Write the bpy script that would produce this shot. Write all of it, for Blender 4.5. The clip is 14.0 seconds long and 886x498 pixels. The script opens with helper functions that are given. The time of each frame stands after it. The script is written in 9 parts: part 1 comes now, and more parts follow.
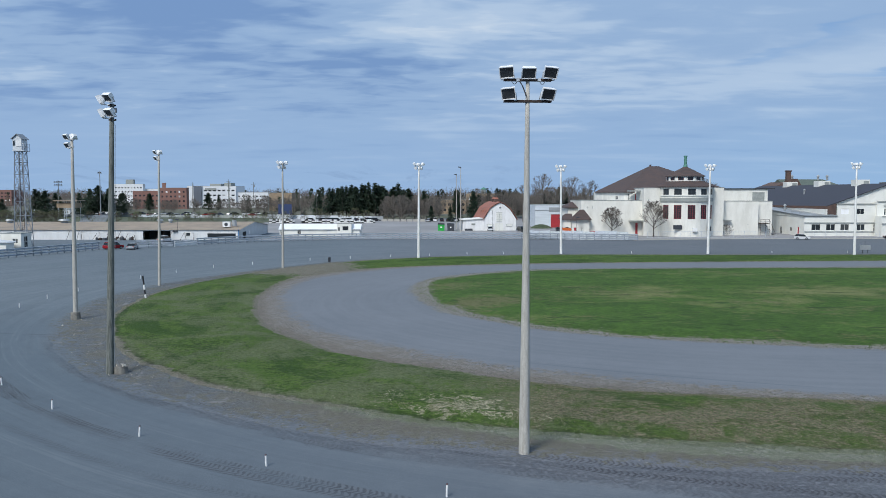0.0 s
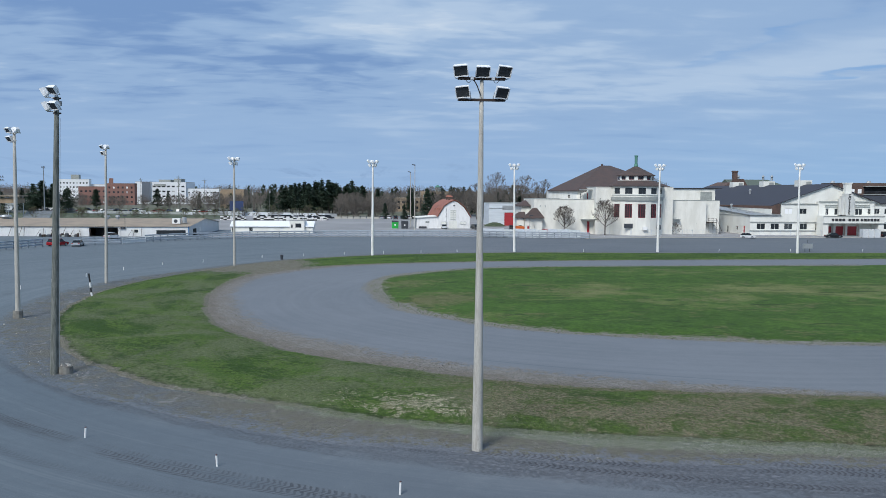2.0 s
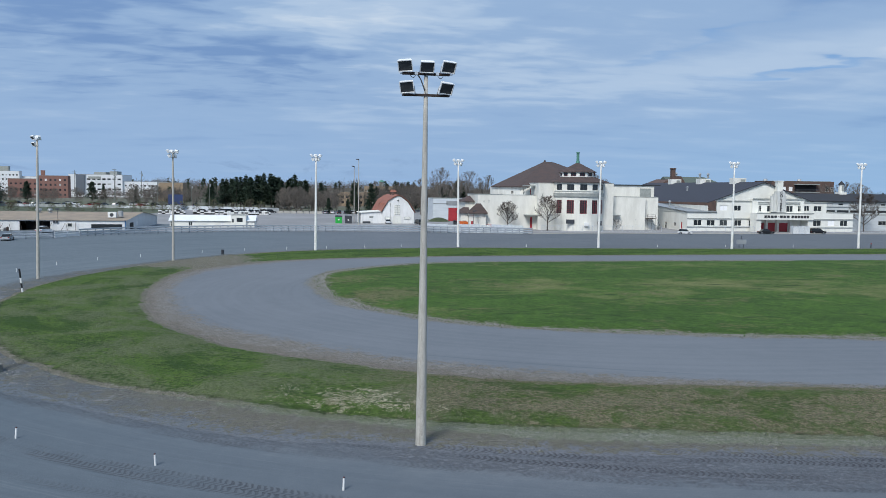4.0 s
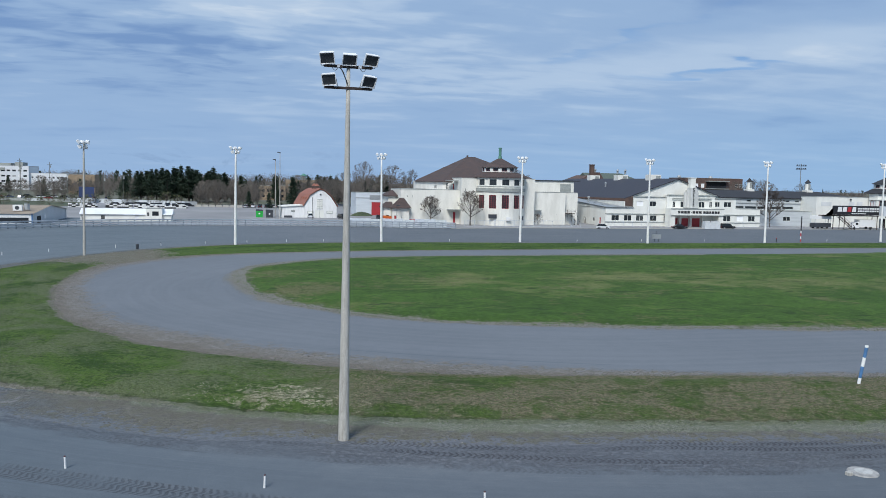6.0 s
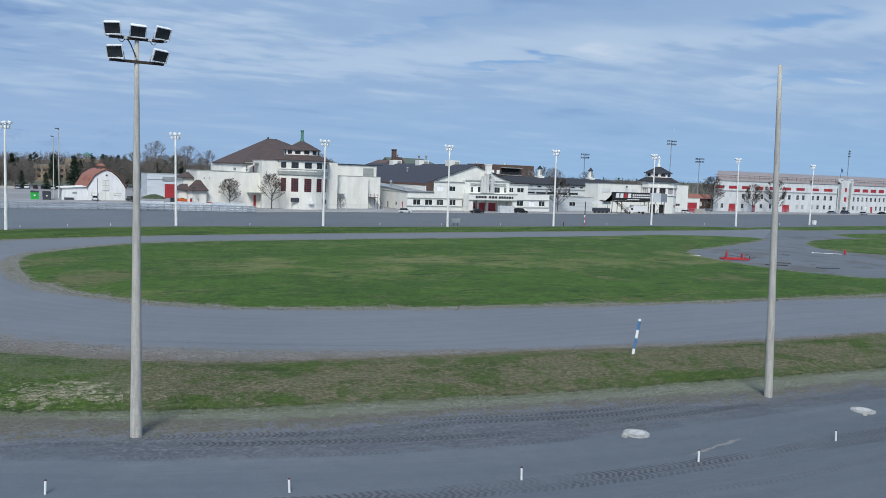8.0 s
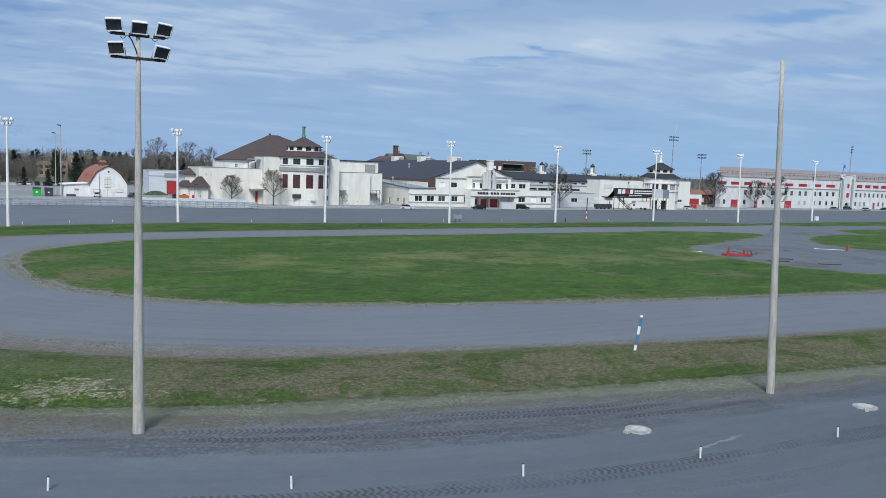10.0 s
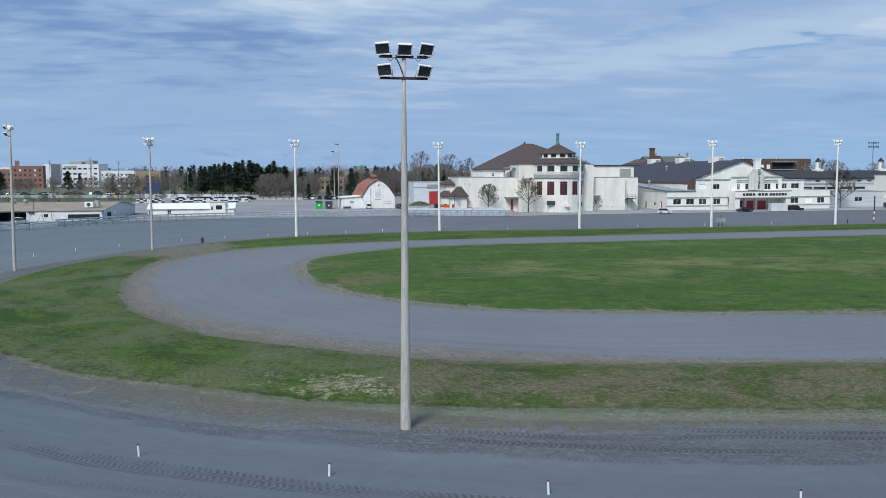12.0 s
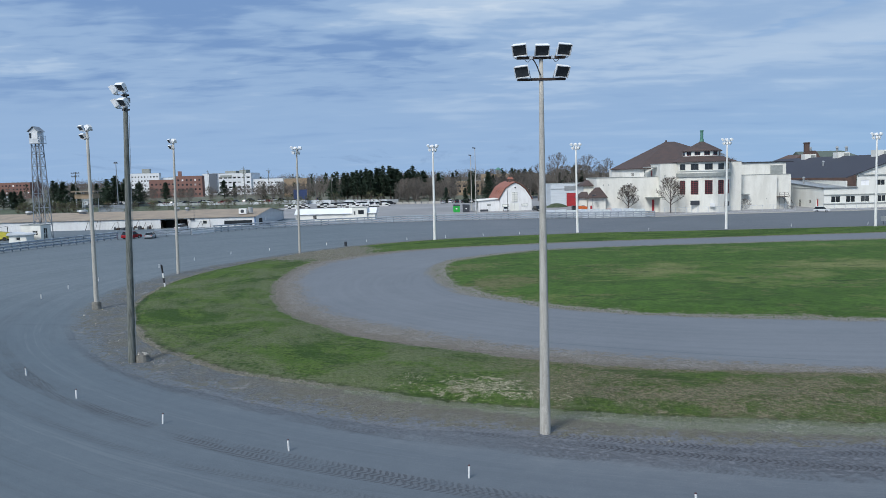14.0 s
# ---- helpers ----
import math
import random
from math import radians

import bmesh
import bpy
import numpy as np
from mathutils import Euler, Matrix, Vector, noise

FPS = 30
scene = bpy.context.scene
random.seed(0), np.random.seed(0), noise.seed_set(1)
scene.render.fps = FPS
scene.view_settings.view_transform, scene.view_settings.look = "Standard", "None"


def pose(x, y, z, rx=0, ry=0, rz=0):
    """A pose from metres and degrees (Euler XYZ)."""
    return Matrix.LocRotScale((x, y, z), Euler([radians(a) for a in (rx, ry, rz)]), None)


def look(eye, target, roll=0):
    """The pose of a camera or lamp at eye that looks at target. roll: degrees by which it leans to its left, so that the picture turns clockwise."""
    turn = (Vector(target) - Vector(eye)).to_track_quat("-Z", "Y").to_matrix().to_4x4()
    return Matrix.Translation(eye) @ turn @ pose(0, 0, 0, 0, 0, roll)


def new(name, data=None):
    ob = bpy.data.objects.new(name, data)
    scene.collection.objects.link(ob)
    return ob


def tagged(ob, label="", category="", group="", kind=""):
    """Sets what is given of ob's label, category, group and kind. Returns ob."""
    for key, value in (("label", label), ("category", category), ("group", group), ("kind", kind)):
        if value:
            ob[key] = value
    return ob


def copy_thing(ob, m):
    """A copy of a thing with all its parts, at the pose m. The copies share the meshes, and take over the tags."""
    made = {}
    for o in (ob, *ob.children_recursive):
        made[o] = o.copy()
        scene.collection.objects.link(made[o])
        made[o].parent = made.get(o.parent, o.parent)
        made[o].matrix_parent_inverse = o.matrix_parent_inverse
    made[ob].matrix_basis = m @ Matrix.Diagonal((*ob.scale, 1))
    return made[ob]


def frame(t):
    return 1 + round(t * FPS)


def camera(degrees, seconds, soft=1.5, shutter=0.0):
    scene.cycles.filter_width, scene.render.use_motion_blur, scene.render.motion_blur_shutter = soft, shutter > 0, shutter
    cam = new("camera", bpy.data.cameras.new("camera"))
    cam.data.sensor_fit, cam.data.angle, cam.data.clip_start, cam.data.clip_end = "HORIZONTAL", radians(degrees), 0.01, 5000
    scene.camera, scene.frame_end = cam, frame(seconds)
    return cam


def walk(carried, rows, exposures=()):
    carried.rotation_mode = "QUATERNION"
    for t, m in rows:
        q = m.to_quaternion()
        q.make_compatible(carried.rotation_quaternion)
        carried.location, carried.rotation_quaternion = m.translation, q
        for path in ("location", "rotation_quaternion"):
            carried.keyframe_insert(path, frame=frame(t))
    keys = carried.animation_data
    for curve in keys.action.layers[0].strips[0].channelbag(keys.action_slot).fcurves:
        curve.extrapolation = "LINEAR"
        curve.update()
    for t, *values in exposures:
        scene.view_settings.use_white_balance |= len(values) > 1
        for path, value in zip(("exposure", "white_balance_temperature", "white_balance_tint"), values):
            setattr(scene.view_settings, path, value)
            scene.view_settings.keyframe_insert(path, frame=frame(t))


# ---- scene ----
cam = camera(58.92, 14.0, soft=0.45)
# seconds, eye x, y, z, yaw, pitch, lean (degrees)
ROWS = [
    (0.0, -0.000, 0.000, 12.500, 0.438, -4.051, 0.056),
    (0.5, -0.005, -0.008, 12.494, 0.196, -4.050, 0.009),
    (1.0, -0.005, -0.010, 12.490, -0.277, -4.047, -0.118),
    (1.5, -0.001, -0.016, 12.494, -1.098, -4.075, -0.209),
    (2.0, -0.001, -0.032, 12.503, -2.935, -4.209, -0.326),
    (2.5, -0.005, -0.050, 12.511, -4.425, -4.317, -0.441),
    (3.0, -0.005, -0.065, 12.510, -5.425, -4.402, -0.584),
    (3.2, -0.005, -0.066, 12.509, -5.775, -4.426, -0.615),
    (5.3, 0.001, -0.079, 12.502, -8.632, -4.682, -0.943),
    (5.5, 0.002, -0.080, 12.501, -8.992, -4.707, -0.974),
    (6.0, 0.014, -0.090, 12.491, -12.655, -4.833, -1.160),
    (6.5, 0.020, -0.092, 12.485, -17.218, -4.987, -1.482),
    (7.0, 0.017, -0.093, 12.488, -22.242, -5.243, -1.850),
    (7.5, 0.017, -0.099, 12.499, -26.349, -5.501, -2.142),
    (7.7, 0.017, -0.099, 12.499, -26.829, -5.532, -2.133),
    (9.8, 0.025, -0.096, 12.507, -27.363, -5.854, -2.039),
    (10.0, 0.025, -0.096, 12.508, -26.903, -5.885, -2.030),
    (10.5, 0.038, -0.079, 12.508, -23.082, -5.905, -1.572),
    (11.0, 0.046, -0.052, 12.503, -18.370, -5.836, -1.002),
    (11.5, 0.043, -0.013, 12.502, -12.898, -5.766, -0.310),
    (12.0, 0.029, 0.034, 12.505, -8.380, -5.719, 0.254),
    (12.5, 0.012, 0.077, 12.508, -3.320, -5.589, 0.916),
    (13.0, -0.003, 0.116, 12.509, -0.849, -5.476, 1.471),
    (13.5, -0.016, 0.145, 12.507, 1.334, -5.378, 1.697),
    (14.0, -0.024, 0.161, 12.504, 1.633, -5.377, 1.533),
]


def gaze(x, y, z, yaw, pitch, lean):
    a, b = radians(yaw), radians(pitch)
    return look((x, y, z), (x - math.sin(a) * math.cos(b), y + math.cos(a) * math.cos(b), z + math.sin(b)), -lean)


walk(cam, [(row[0], gaze(*row[1:])) for row in ROWS])

# ---- sky, sun ----
SUN_AZ, SUN_EL = 212.0, 47.0  # degrees clockwise from +y, and above the ground
world = bpy.data.worlds.new("sky")
scene.world = world
world.use_nodes = True
wn, wl = world.node_tree.nodes, world.node_tree.links
wn.clear()


def wnode(kind, **values):
    n = wn.new(kind)
    for key, value in values.items():
        n.inputs[key].default_value = value
    return n


def wmath(op, a, b=None, c=None):
    n = wn.new("ShaderNodeMath")
    n.operation = op
    for i, v in enumerate((a, b, c)):
        if v is None:
            continue
        if isinstance(v, (int, float)):
            n.inputs[i].default_value = v
        else:
            wl.new(v, n.inputs[i])
    return n.outputs[0]


def wramp(value, *stops):
    n = wn.new("ShaderNodeValToRGB")
    n.color_ramp.interpolation = "EASE"
    while len(n.color_ramp.elements) < len(stops):
        n.color_ramp.elements.new(0.5)
    for e, (pos, col) in zip(n.color_ramp.elements, stops):
        e.position, e.color = pos, (*col, 1) if isinstance(col, tuple) else (col, col, col, 1)
    wl.new(value, n.inputs[0])
    return n.outputs[0]


def wmix(fac, a, b):
    n = wn.new("ShaderNodeMix")
    n.data_type = "RGBA"
    for i, v in ((0, fac), (6, a), (7, b)):
        if isinstance(v, (int, float)):
            n.inputs[i].default_value = v
        elif isinstance(v, tuple):
            n.inputs[i].default_value = (*v, 1)
        else:
            wl.new(v, n.inputs[i])
    return n.outputs[2]


nishita = wn.new("ShaderNodeTexSky")
nishita.sky_type, nishita.sun_disc = "NISHITA", False
nishita.sun_elevation, nishita.sun_rotation = radians(SUN_EL), radians(SUN_AZ)
nishita.air_density, nishita.dust_density, nishita.ozone_density = 1.0, 0.4, 4.0
scaled = wn.new("ShaderNodeVectorMath")
scaled.operation = "SCALE"
scaled.inputs["Scale"].default_value = 0.075
wl.new(nishita.outputs[0], scaled.inputs[0])
clear = scaled.outputs[0]
way = wn.new("ShaderNodeTexCoord").outputs["Generated"]
split = wn.new("ShaderNodeSeparateXYZ")
wl.new(way, split.inputs[0])
wx, wy, wz = split.outputs
lift = wmath("MAXIMUM", wmath("ADD", wz, 0.085), 0.03)
flat = wn.new("ShaderNodeCombineXYZ")
wl.new(wmath("DIVIDE", wx, lift), flat.inputs[0])
wl.new(wmath("DIVIDE", wy, lift), flat.inputs[1])


def clouds(angle, scale, detail, rough, distort, seed):
    m = wn.new("ShaderNodeMapping")
    m.inputs["Rotation"].default_value = (0, 0, radians(angle))
    m.inputs["Scale"].default_value = scale
    m.inputs["Location"].default_value = (seed, seed * 1.7, seed * 0.3)
    wl.new(flat.outputs[0], m.inputs[0])
    n = wnode("ShaderNodeTexNoise", Scale=1.0, Detail=detail, Roughness=rough, Distortion=distort)
    wl.new(m.outputs[0], n.inputs["Vector"])
    return n.outputs[0]


def wsum(*terms):
    """The sum of (weight, value) pairs."""
    out = None
    for k, v in terms:
        v = wmath("MULTIPLY", v, k)
        out = v if out is None else wmath("ADD", out, v)
    return out


sheet = clouds(-14, (0.50, 0.72, 1), 5, 0.50, 0.2, 3.1)
billow = clouds(12, (1.9, 2.3, 1), 4, 0.46, 0.3, 5.7)
streak = clouds(-20, (0.50, 1.9, 1), 7, 0.54, 0.4, 8.4)
mackerel = clouds(-24, (4.2, 7.0, 1), 3, 0.50, 0.4, 12.3)
# bearing in degrees from +y towards +x, and height in degrees, both a little ruffled
bearing = wmath("ADD", wmath("MULTIPLY", wmath("ARCTAN2", wx, wy), 57.3), wmath("MULTIPLY", wmath("ADD", sheet, -0.5), 22.0))
height_ = wmath("ADD", wmath("MULTIPLY", wz, 57.3), wsum((4.5, wmath("ADD", billow, -0.5)), (4.0, wmath("ADD", streak, -0.5))))


def bank_of(az, el, wide, tall, slope=0.0):
    """A soft-edged bank of cloud, or a gap, round one bearing and height; slope: degrees up for each degree along."""
    u = wmath("DIVIDE", wmath("ADD", bearing, -az), wide)
    v = wmath("DIVIDE", wmath("SUBTRACT", wmath("ADD", height_, -el), wmath("MULTIPLY", wmath("ADD", bearing, -az), slope)), tall)
    return wmath("EXPONENT", wmath("MULTIPLY", wmath("ADD", wmath("MULTIPLY", u, u), wmath("MULTIPLY", v, v)), -1.0))


lofty = wramp(wz, (0.05, 0.0), (0.15, 1.0))
east = wramp(wx, (0.0, 1.0), (0.55, 0.15))
heavy = wmath("ADD", bank_of(-19, 11.3, 11.5, 2.9, -0.06), wsum((0.5, bank_of(-6, 8.8, 8.0, 1.6, -0.05)), (0.7, bank_of(-26, 6.0, 9.0, 1.5)), (0.45, bank_of(11, 12.5, 5.0, 2.4, 0.2))))
pale = wmath("ADD", bank_of(3, 12.0, 10.0, 3.2, -0.05), wsum((0.6, bank_of(-31, 8.6, 6.0, 1.6)), (0.7, bank_of(-32, 14.0, 7.0, 1.6)), (0.95, bank_of(44, 10.1, 17.0, 1.25, 0.09)), (0.55, bank_of(15, 7.5, 14.0, 1.1, 0.05)), (0.6, bank_of(33, 13.8, 8.0, 1.2))))
# brightness of the cloud sheet: 0 heavy blue-grey, 1 sunlit white
light = wmath("ADD", wsum((0.50, sheet), (0.50, billow), (0.48, streak), (-0.30, heavy), (0.20, pale)), -0.27)
light = wmath("ADD", light, wmath("MULTIPLY", wmath("MULTIPLY", wmath("ADD", mackerel, -0.5), lofty), wmath("MULTIPLY", east, 0.62)))
tone = wramp(light, (0.14, (0.185, 0.315, 0.565)), (0.44, (0.300, 0.445, 0.672)), (0.68, (0.425, 0.560, 0.748)), (0.90, (0.58, 0.685, 0.815)))
gaps = wmath("ADD", bank_of(47, 10.9, 5.5, 0.75, 0.06), wsum((0.95, bank_of(34, 8.0, 6.0, 0.45, 0.05)), (0.8, bank_of(28, 13.2, 5.0, 0.9, 0.05)), (0.7, bank_of(54, 7.5, 6.0, 0.6)), (0.55, bank_of(22, 9.6, 8.0, 0.45, 0.14)), (0.5, bank_of(42, 13.2, 9.0, 0.8)), (0.4, bank_of(70, 12.0, 14.0, 4.0))))
thin = wramp(wmath("SUBTRACT", gaps, wmath("MULTIPLY", wmath("ADD", billow, -0.5), 0.8)), (0.22, 0.0), (1.0, 0.80))
blue = wmix(0.7, clear, (0.175, 0.375, 0.735))
veil = wmix(thin, tone, blue)
# a smoother, blue-grey band low over the horizon, with a few small grey shreds
low = wramp(wz, (0.0, 1.0), (0.15, 0.0))
band_tone = wmix(wramp(wx, (0.0, 0.0), (0.7, 1.0)), (0.300, 0.458, 0.700), (0.292, 0.482, 0.735))
final = wmix(wmath("MULTIPLY", low, 0.80), veil, band_tone)
shred = wmath("MULTIPLY", wramp(clouds(4, (1.7, 0.42, 1), 5, 0.62, 0.3, 21.0), (0.55, 0.0), (0.66, 0.55)), wmath("MULTIPLY", wramp(wz, (0.008, 0.0), (0.02, 1.0)), wmath("MULTIPLY", wramp(wz, (0.03, 1.0), (0.05, 0.0)), wramp(wx, (0.0, 1.0), (0.15, 0.0)))))
final = wmix(shred, final, (0.225, 0.345, 0.555))
back = wnode("ShaderNodeBackground", Strength=1.0)
wl.new(final, back.inputs[0])
wl.new(back.outputs[0], wn.new("ShaderNodeOutputWorld").inputs[0])

sun = new("sun", bpy.data.lights.new("sun", "SUN"))
sun.data.energy, sun.data.angle, sun.data.color = 3.4, radians(20), (1.0, 0.985, 0.955)
sun_way = Vector((math.sin(radians(SUN_AZ)) * math.cos(radians(SUN_EL)), math.cos(radians(SUN_AZ)) * math.cos(radians(SUN_EL)), math.sin(radians(SUN_EL))))
sun.matrix_world = look(sun_way * 300, (0, 0, 0))
scene.view_settings.exposure = 0.0


# ---- materials ----
def material(name, color, rough=0.8, metal=0.0, spread=0.12, scale=3.0, fine=40.0, bump=0.0, second=None, streaks=None, per_piece=0.0):
    """A surface of one colour with two scales of variation: blotches and grain; second: the colour of its stains."""
    mat = bpy.data.materials.new(name)
    mat.use_nodes = True
    nodes, links = mat.node_tree.nodes, mat.node_tree.links
    b = nodes["Principled BSDF"]
    b.inputs["Metallic"].default_value = metal
    pos = nodes.new("ShaderNodeTexCoord").outputs["Object"]
    vec = pos
    if streaks:
        m = nodes.new("ShaderNodeMapping")
        m.inputs["Scale"].default_value = streaks
        links.new(pos, m.inputs[0])
        vec = m.outputs[0]
    big = nodes.new("ShaderNodeTexNoise")
    big.inputs["Scale"].default_value, big.inputs["Detail"].default_value, big.inputs["Roughness"].default_value = scale, 6, 0.6
    links.new(vec, big.inputs["Vector"])
    small = nodes.new("ShaderNodeTexNoise")
    small.inputs["Scale"].default_value, small.inputs["Detail"].default_value = fine, 4
    links.new(pos, small.inputs["Vector"])
    ramp = nodes.new("ShaderNodeValToRGB")
    two = second or tuple(c * (1 - 2.2 * spread) for c in color)
    ramp.color_ramp.elements[0].position, ramp.color_ramp.elements[0].color = 0.36, (*two, 1)
    ramp.color_ramp.elements[1].position, ramp.color_ramp.elements[1].color = 0.58, (*color, 1)
    links.new(big.outputs[0], ramp.inputs[0])
    hsv = nodes.new("ShaderNodeHueSaturation")
    links.new(ramp.outputs[0], hsv.inputs["Color"])
    grain = nodes.new("ShaderNodeMapRange")
    grain.inputs["From Min"].default_value, grain.inputs["From Max"].default_value = 0.3, 0.7
    grain.inputs["To Min"].default_value, grain.inputs["To Max"].default_value = 1 - spread, 1 + spread
    links.new(small.outputs[0], grain.inputs["Value"])
    value = grain.outputs[0]
    if per_piece:
        info = nodes.new("ShaderNodeObjectInfo")
        r = nodes.new("ShaderNodeMapRange")
        r.inputs["To Min"].default_value, r.inputs["To Max"].default_value = 1 - per_piece, 1 + per_piece
        links.new(info.outputs["Random"], r.inputs["Value"])
        mul = nodes.new("ShaderNodeMath")
        mul.operation = "MULTIPLY"
        links.new(value, mul.inputs[0])
        links.new(r.outputs[0], mul.inputs[1])
        value = mul.outputs[0]
    links.new(value, hsv.inputs["Value"])
    links.new(hsv.outputs[0], b.inputs["Base Color"])
    rr = nodes.new("ShaderNodeMapRange")
    rr.inputs["To Min"].default_value, rr.inputs["To Max"].default_value = max(0.02, rough - 0.1), min(1, rough + 0.1)
    links.new(big.outputs[0], rr.inputs["Value"])
    links.new(rr.outputs[0], b.inputs["Roughness"])
    if bump:
        bp = nodes.new("ShaderNodeBump")
        bp.inputs["Strength"].default_value, bp.inputs["Distance"].default_value = 0.6, bump
        links.new(small.outputs[0], bp.inputs["Height"])
        links.new(bp.outputs[0], b.inputs["Normal"])
    return mat


class Nodes:
    """Short names for building a ground material."""

    def __init__(self, name):
        self.mat = bpy.data.materials.new(name)
        self.mat.use_nodes = True
        self.n, self.l = self.mat.node_tree.nodes, self.mat.node_tree.links
        self.b = self.n["Principled BSDF"]
        self.b.inputs["Roughness"].default_value = 0.92
        self.b.inputs["Specular IOR Level"].default_value = 0.25
        self.pos = self.n.new("ShaderNodeTexCoord").outputs["Object"]
        s = self.n.new("ShaderNodeSeparateXYZ")
        self.l.new(self.pos, s.inputs[0])
        self.x, self.y, self.z = s.outputs

    def put(self, v, socket):
        if isinstance(v, (int, float)):
            socket.default_value = v
        elif isinstance(v, tuple):
            socket.default_value = (*v, 1) if len(v) == 3 and socket.type == "RGBA" else v
        else:
            self.l.new(v, socket)

    def math(self, op, a, b=None, c=None):
        n = self.n.new("ShaderNodeMath")
        n.operation = op
        for i, v in enumerate((a, b, c)):
            if v is not None:
                self.put(v, n.inputs[i])
        return n.outputs[0]

    def vec(self, x, y, z=0.0):
        n = self.n.new("ShaderNodeCombineXYZ")
        for i, v in enumerate((x, y, z)):
            self.put(v, n.inputs[i])
        return n.outputs[0]

    def noise(self, scale, detail=5, rough=0.6, vector=None, distort=0.0):
        n = self.n.new("ShaderNodeTexNoise")
        n.inputs["Scale"].default_value, n.inputs["Detail"].default_value = scale, detail
        n.inputs["Roughness"].default_value, n.inputs["Distortion"].default_value = rough, distort
        self.l.new(vector or self.pos, n.inputs["Vector"])
        return n.outputs[0]

    def ramp(self, v, *stops):
        n = self.n.new("ShaderNodeValToRGB")
        while len(n.color_ramp.elements) < len(stops):
            n.color_ramp.elements.new(0.5)
        for e, (p, c) in zip(n.color_ramp.elements, stops):
            e.position, e.color = p, (*c, 1) if isinstance(c, tuple) else (c, c, c, 1)
        self.l.new(v, n.inputs[0])
        return n.outputs[0]

    def mix(self, fac, a, b, blend="MIX"):
        n = self.n.new("ShaderNodeMix")
        n.data_type, n.blend_type = "RGBA", blend
        self.put(fac, n.inputs[0])
        self.put(a, n.inputs[6])
        self.put(b, n.inputs[7])
        return n.outputs[2]

    def bump(self, height, distance, strength=0.7):
        n = self.n.new("ShaderNodeBump")
        n.inputs["Strength"].default_value, n.inputs["Distance"].default_value = strength, distance
        self.l.new(height, n.inputs["Height"])
        self.l.new(n.outputs[0], self.b.inputs["Normal"])

    def lane(self):
        """Metres out from the oval's spine, which runs along y = 94 to the right of x = 32."""
        dx = self.math("MULTIPLY", self.math("MINIMUM", self.math("SUBTRACT", self.x, 32.0), 0.0), 0.88)
        dy = self.math("SUBTRACT", self.y, 94.0)
        return self.math("SQRT", self.math("ADD", self.math("MULTIPLY", dx, dx), self.math("MULTIPLY", dy, dy)))


def edge_of(g):
    """How far a point lies within its sheet: 0 at the rim, 1 inside; stored in the mesh."""
    n = g.n.new("ShaderNodeAttribute")
    n.attribute_name = "edge"
    return n.outputs["Fac"]


def along(g):
    """Metres along the oval, counted on from the near straight round the turn."""
    dx = g.math("MULTIPLY", g.math("MINIMUM", g.math("SUBTRACT", g.x, 32.0), 0.0), -0.88)
    turn = g.math("ARCTAN2", dx, g.math("SUBTRACT", 94.0, g.y))
    return g.math("SUBTRACT", g.math("MAXIMUM", g.math("SUBTRACT", g.x, 32.0), 0.0), g.math("MULTIPLY", turn, 60.0))


def band(g, v, lo, hi, soft):
    """1 between lo and hi, falling off over soft on both sides."""
    def slope(a0, a1):
        n = g.n.new("ShaderNodeMapRange")
        n.interpolation_type = "SMOOTHSTEP"
        n.inputs["From Min"].default_value, n.inputs["From Max"].default_value = a0, a1
        g.l.new(v, n.inputs["Value"])
        return n.outputs[0]
    return g.math("MULTIPLY", slope(lo - soft, lo), slope(hi + soft, hi))


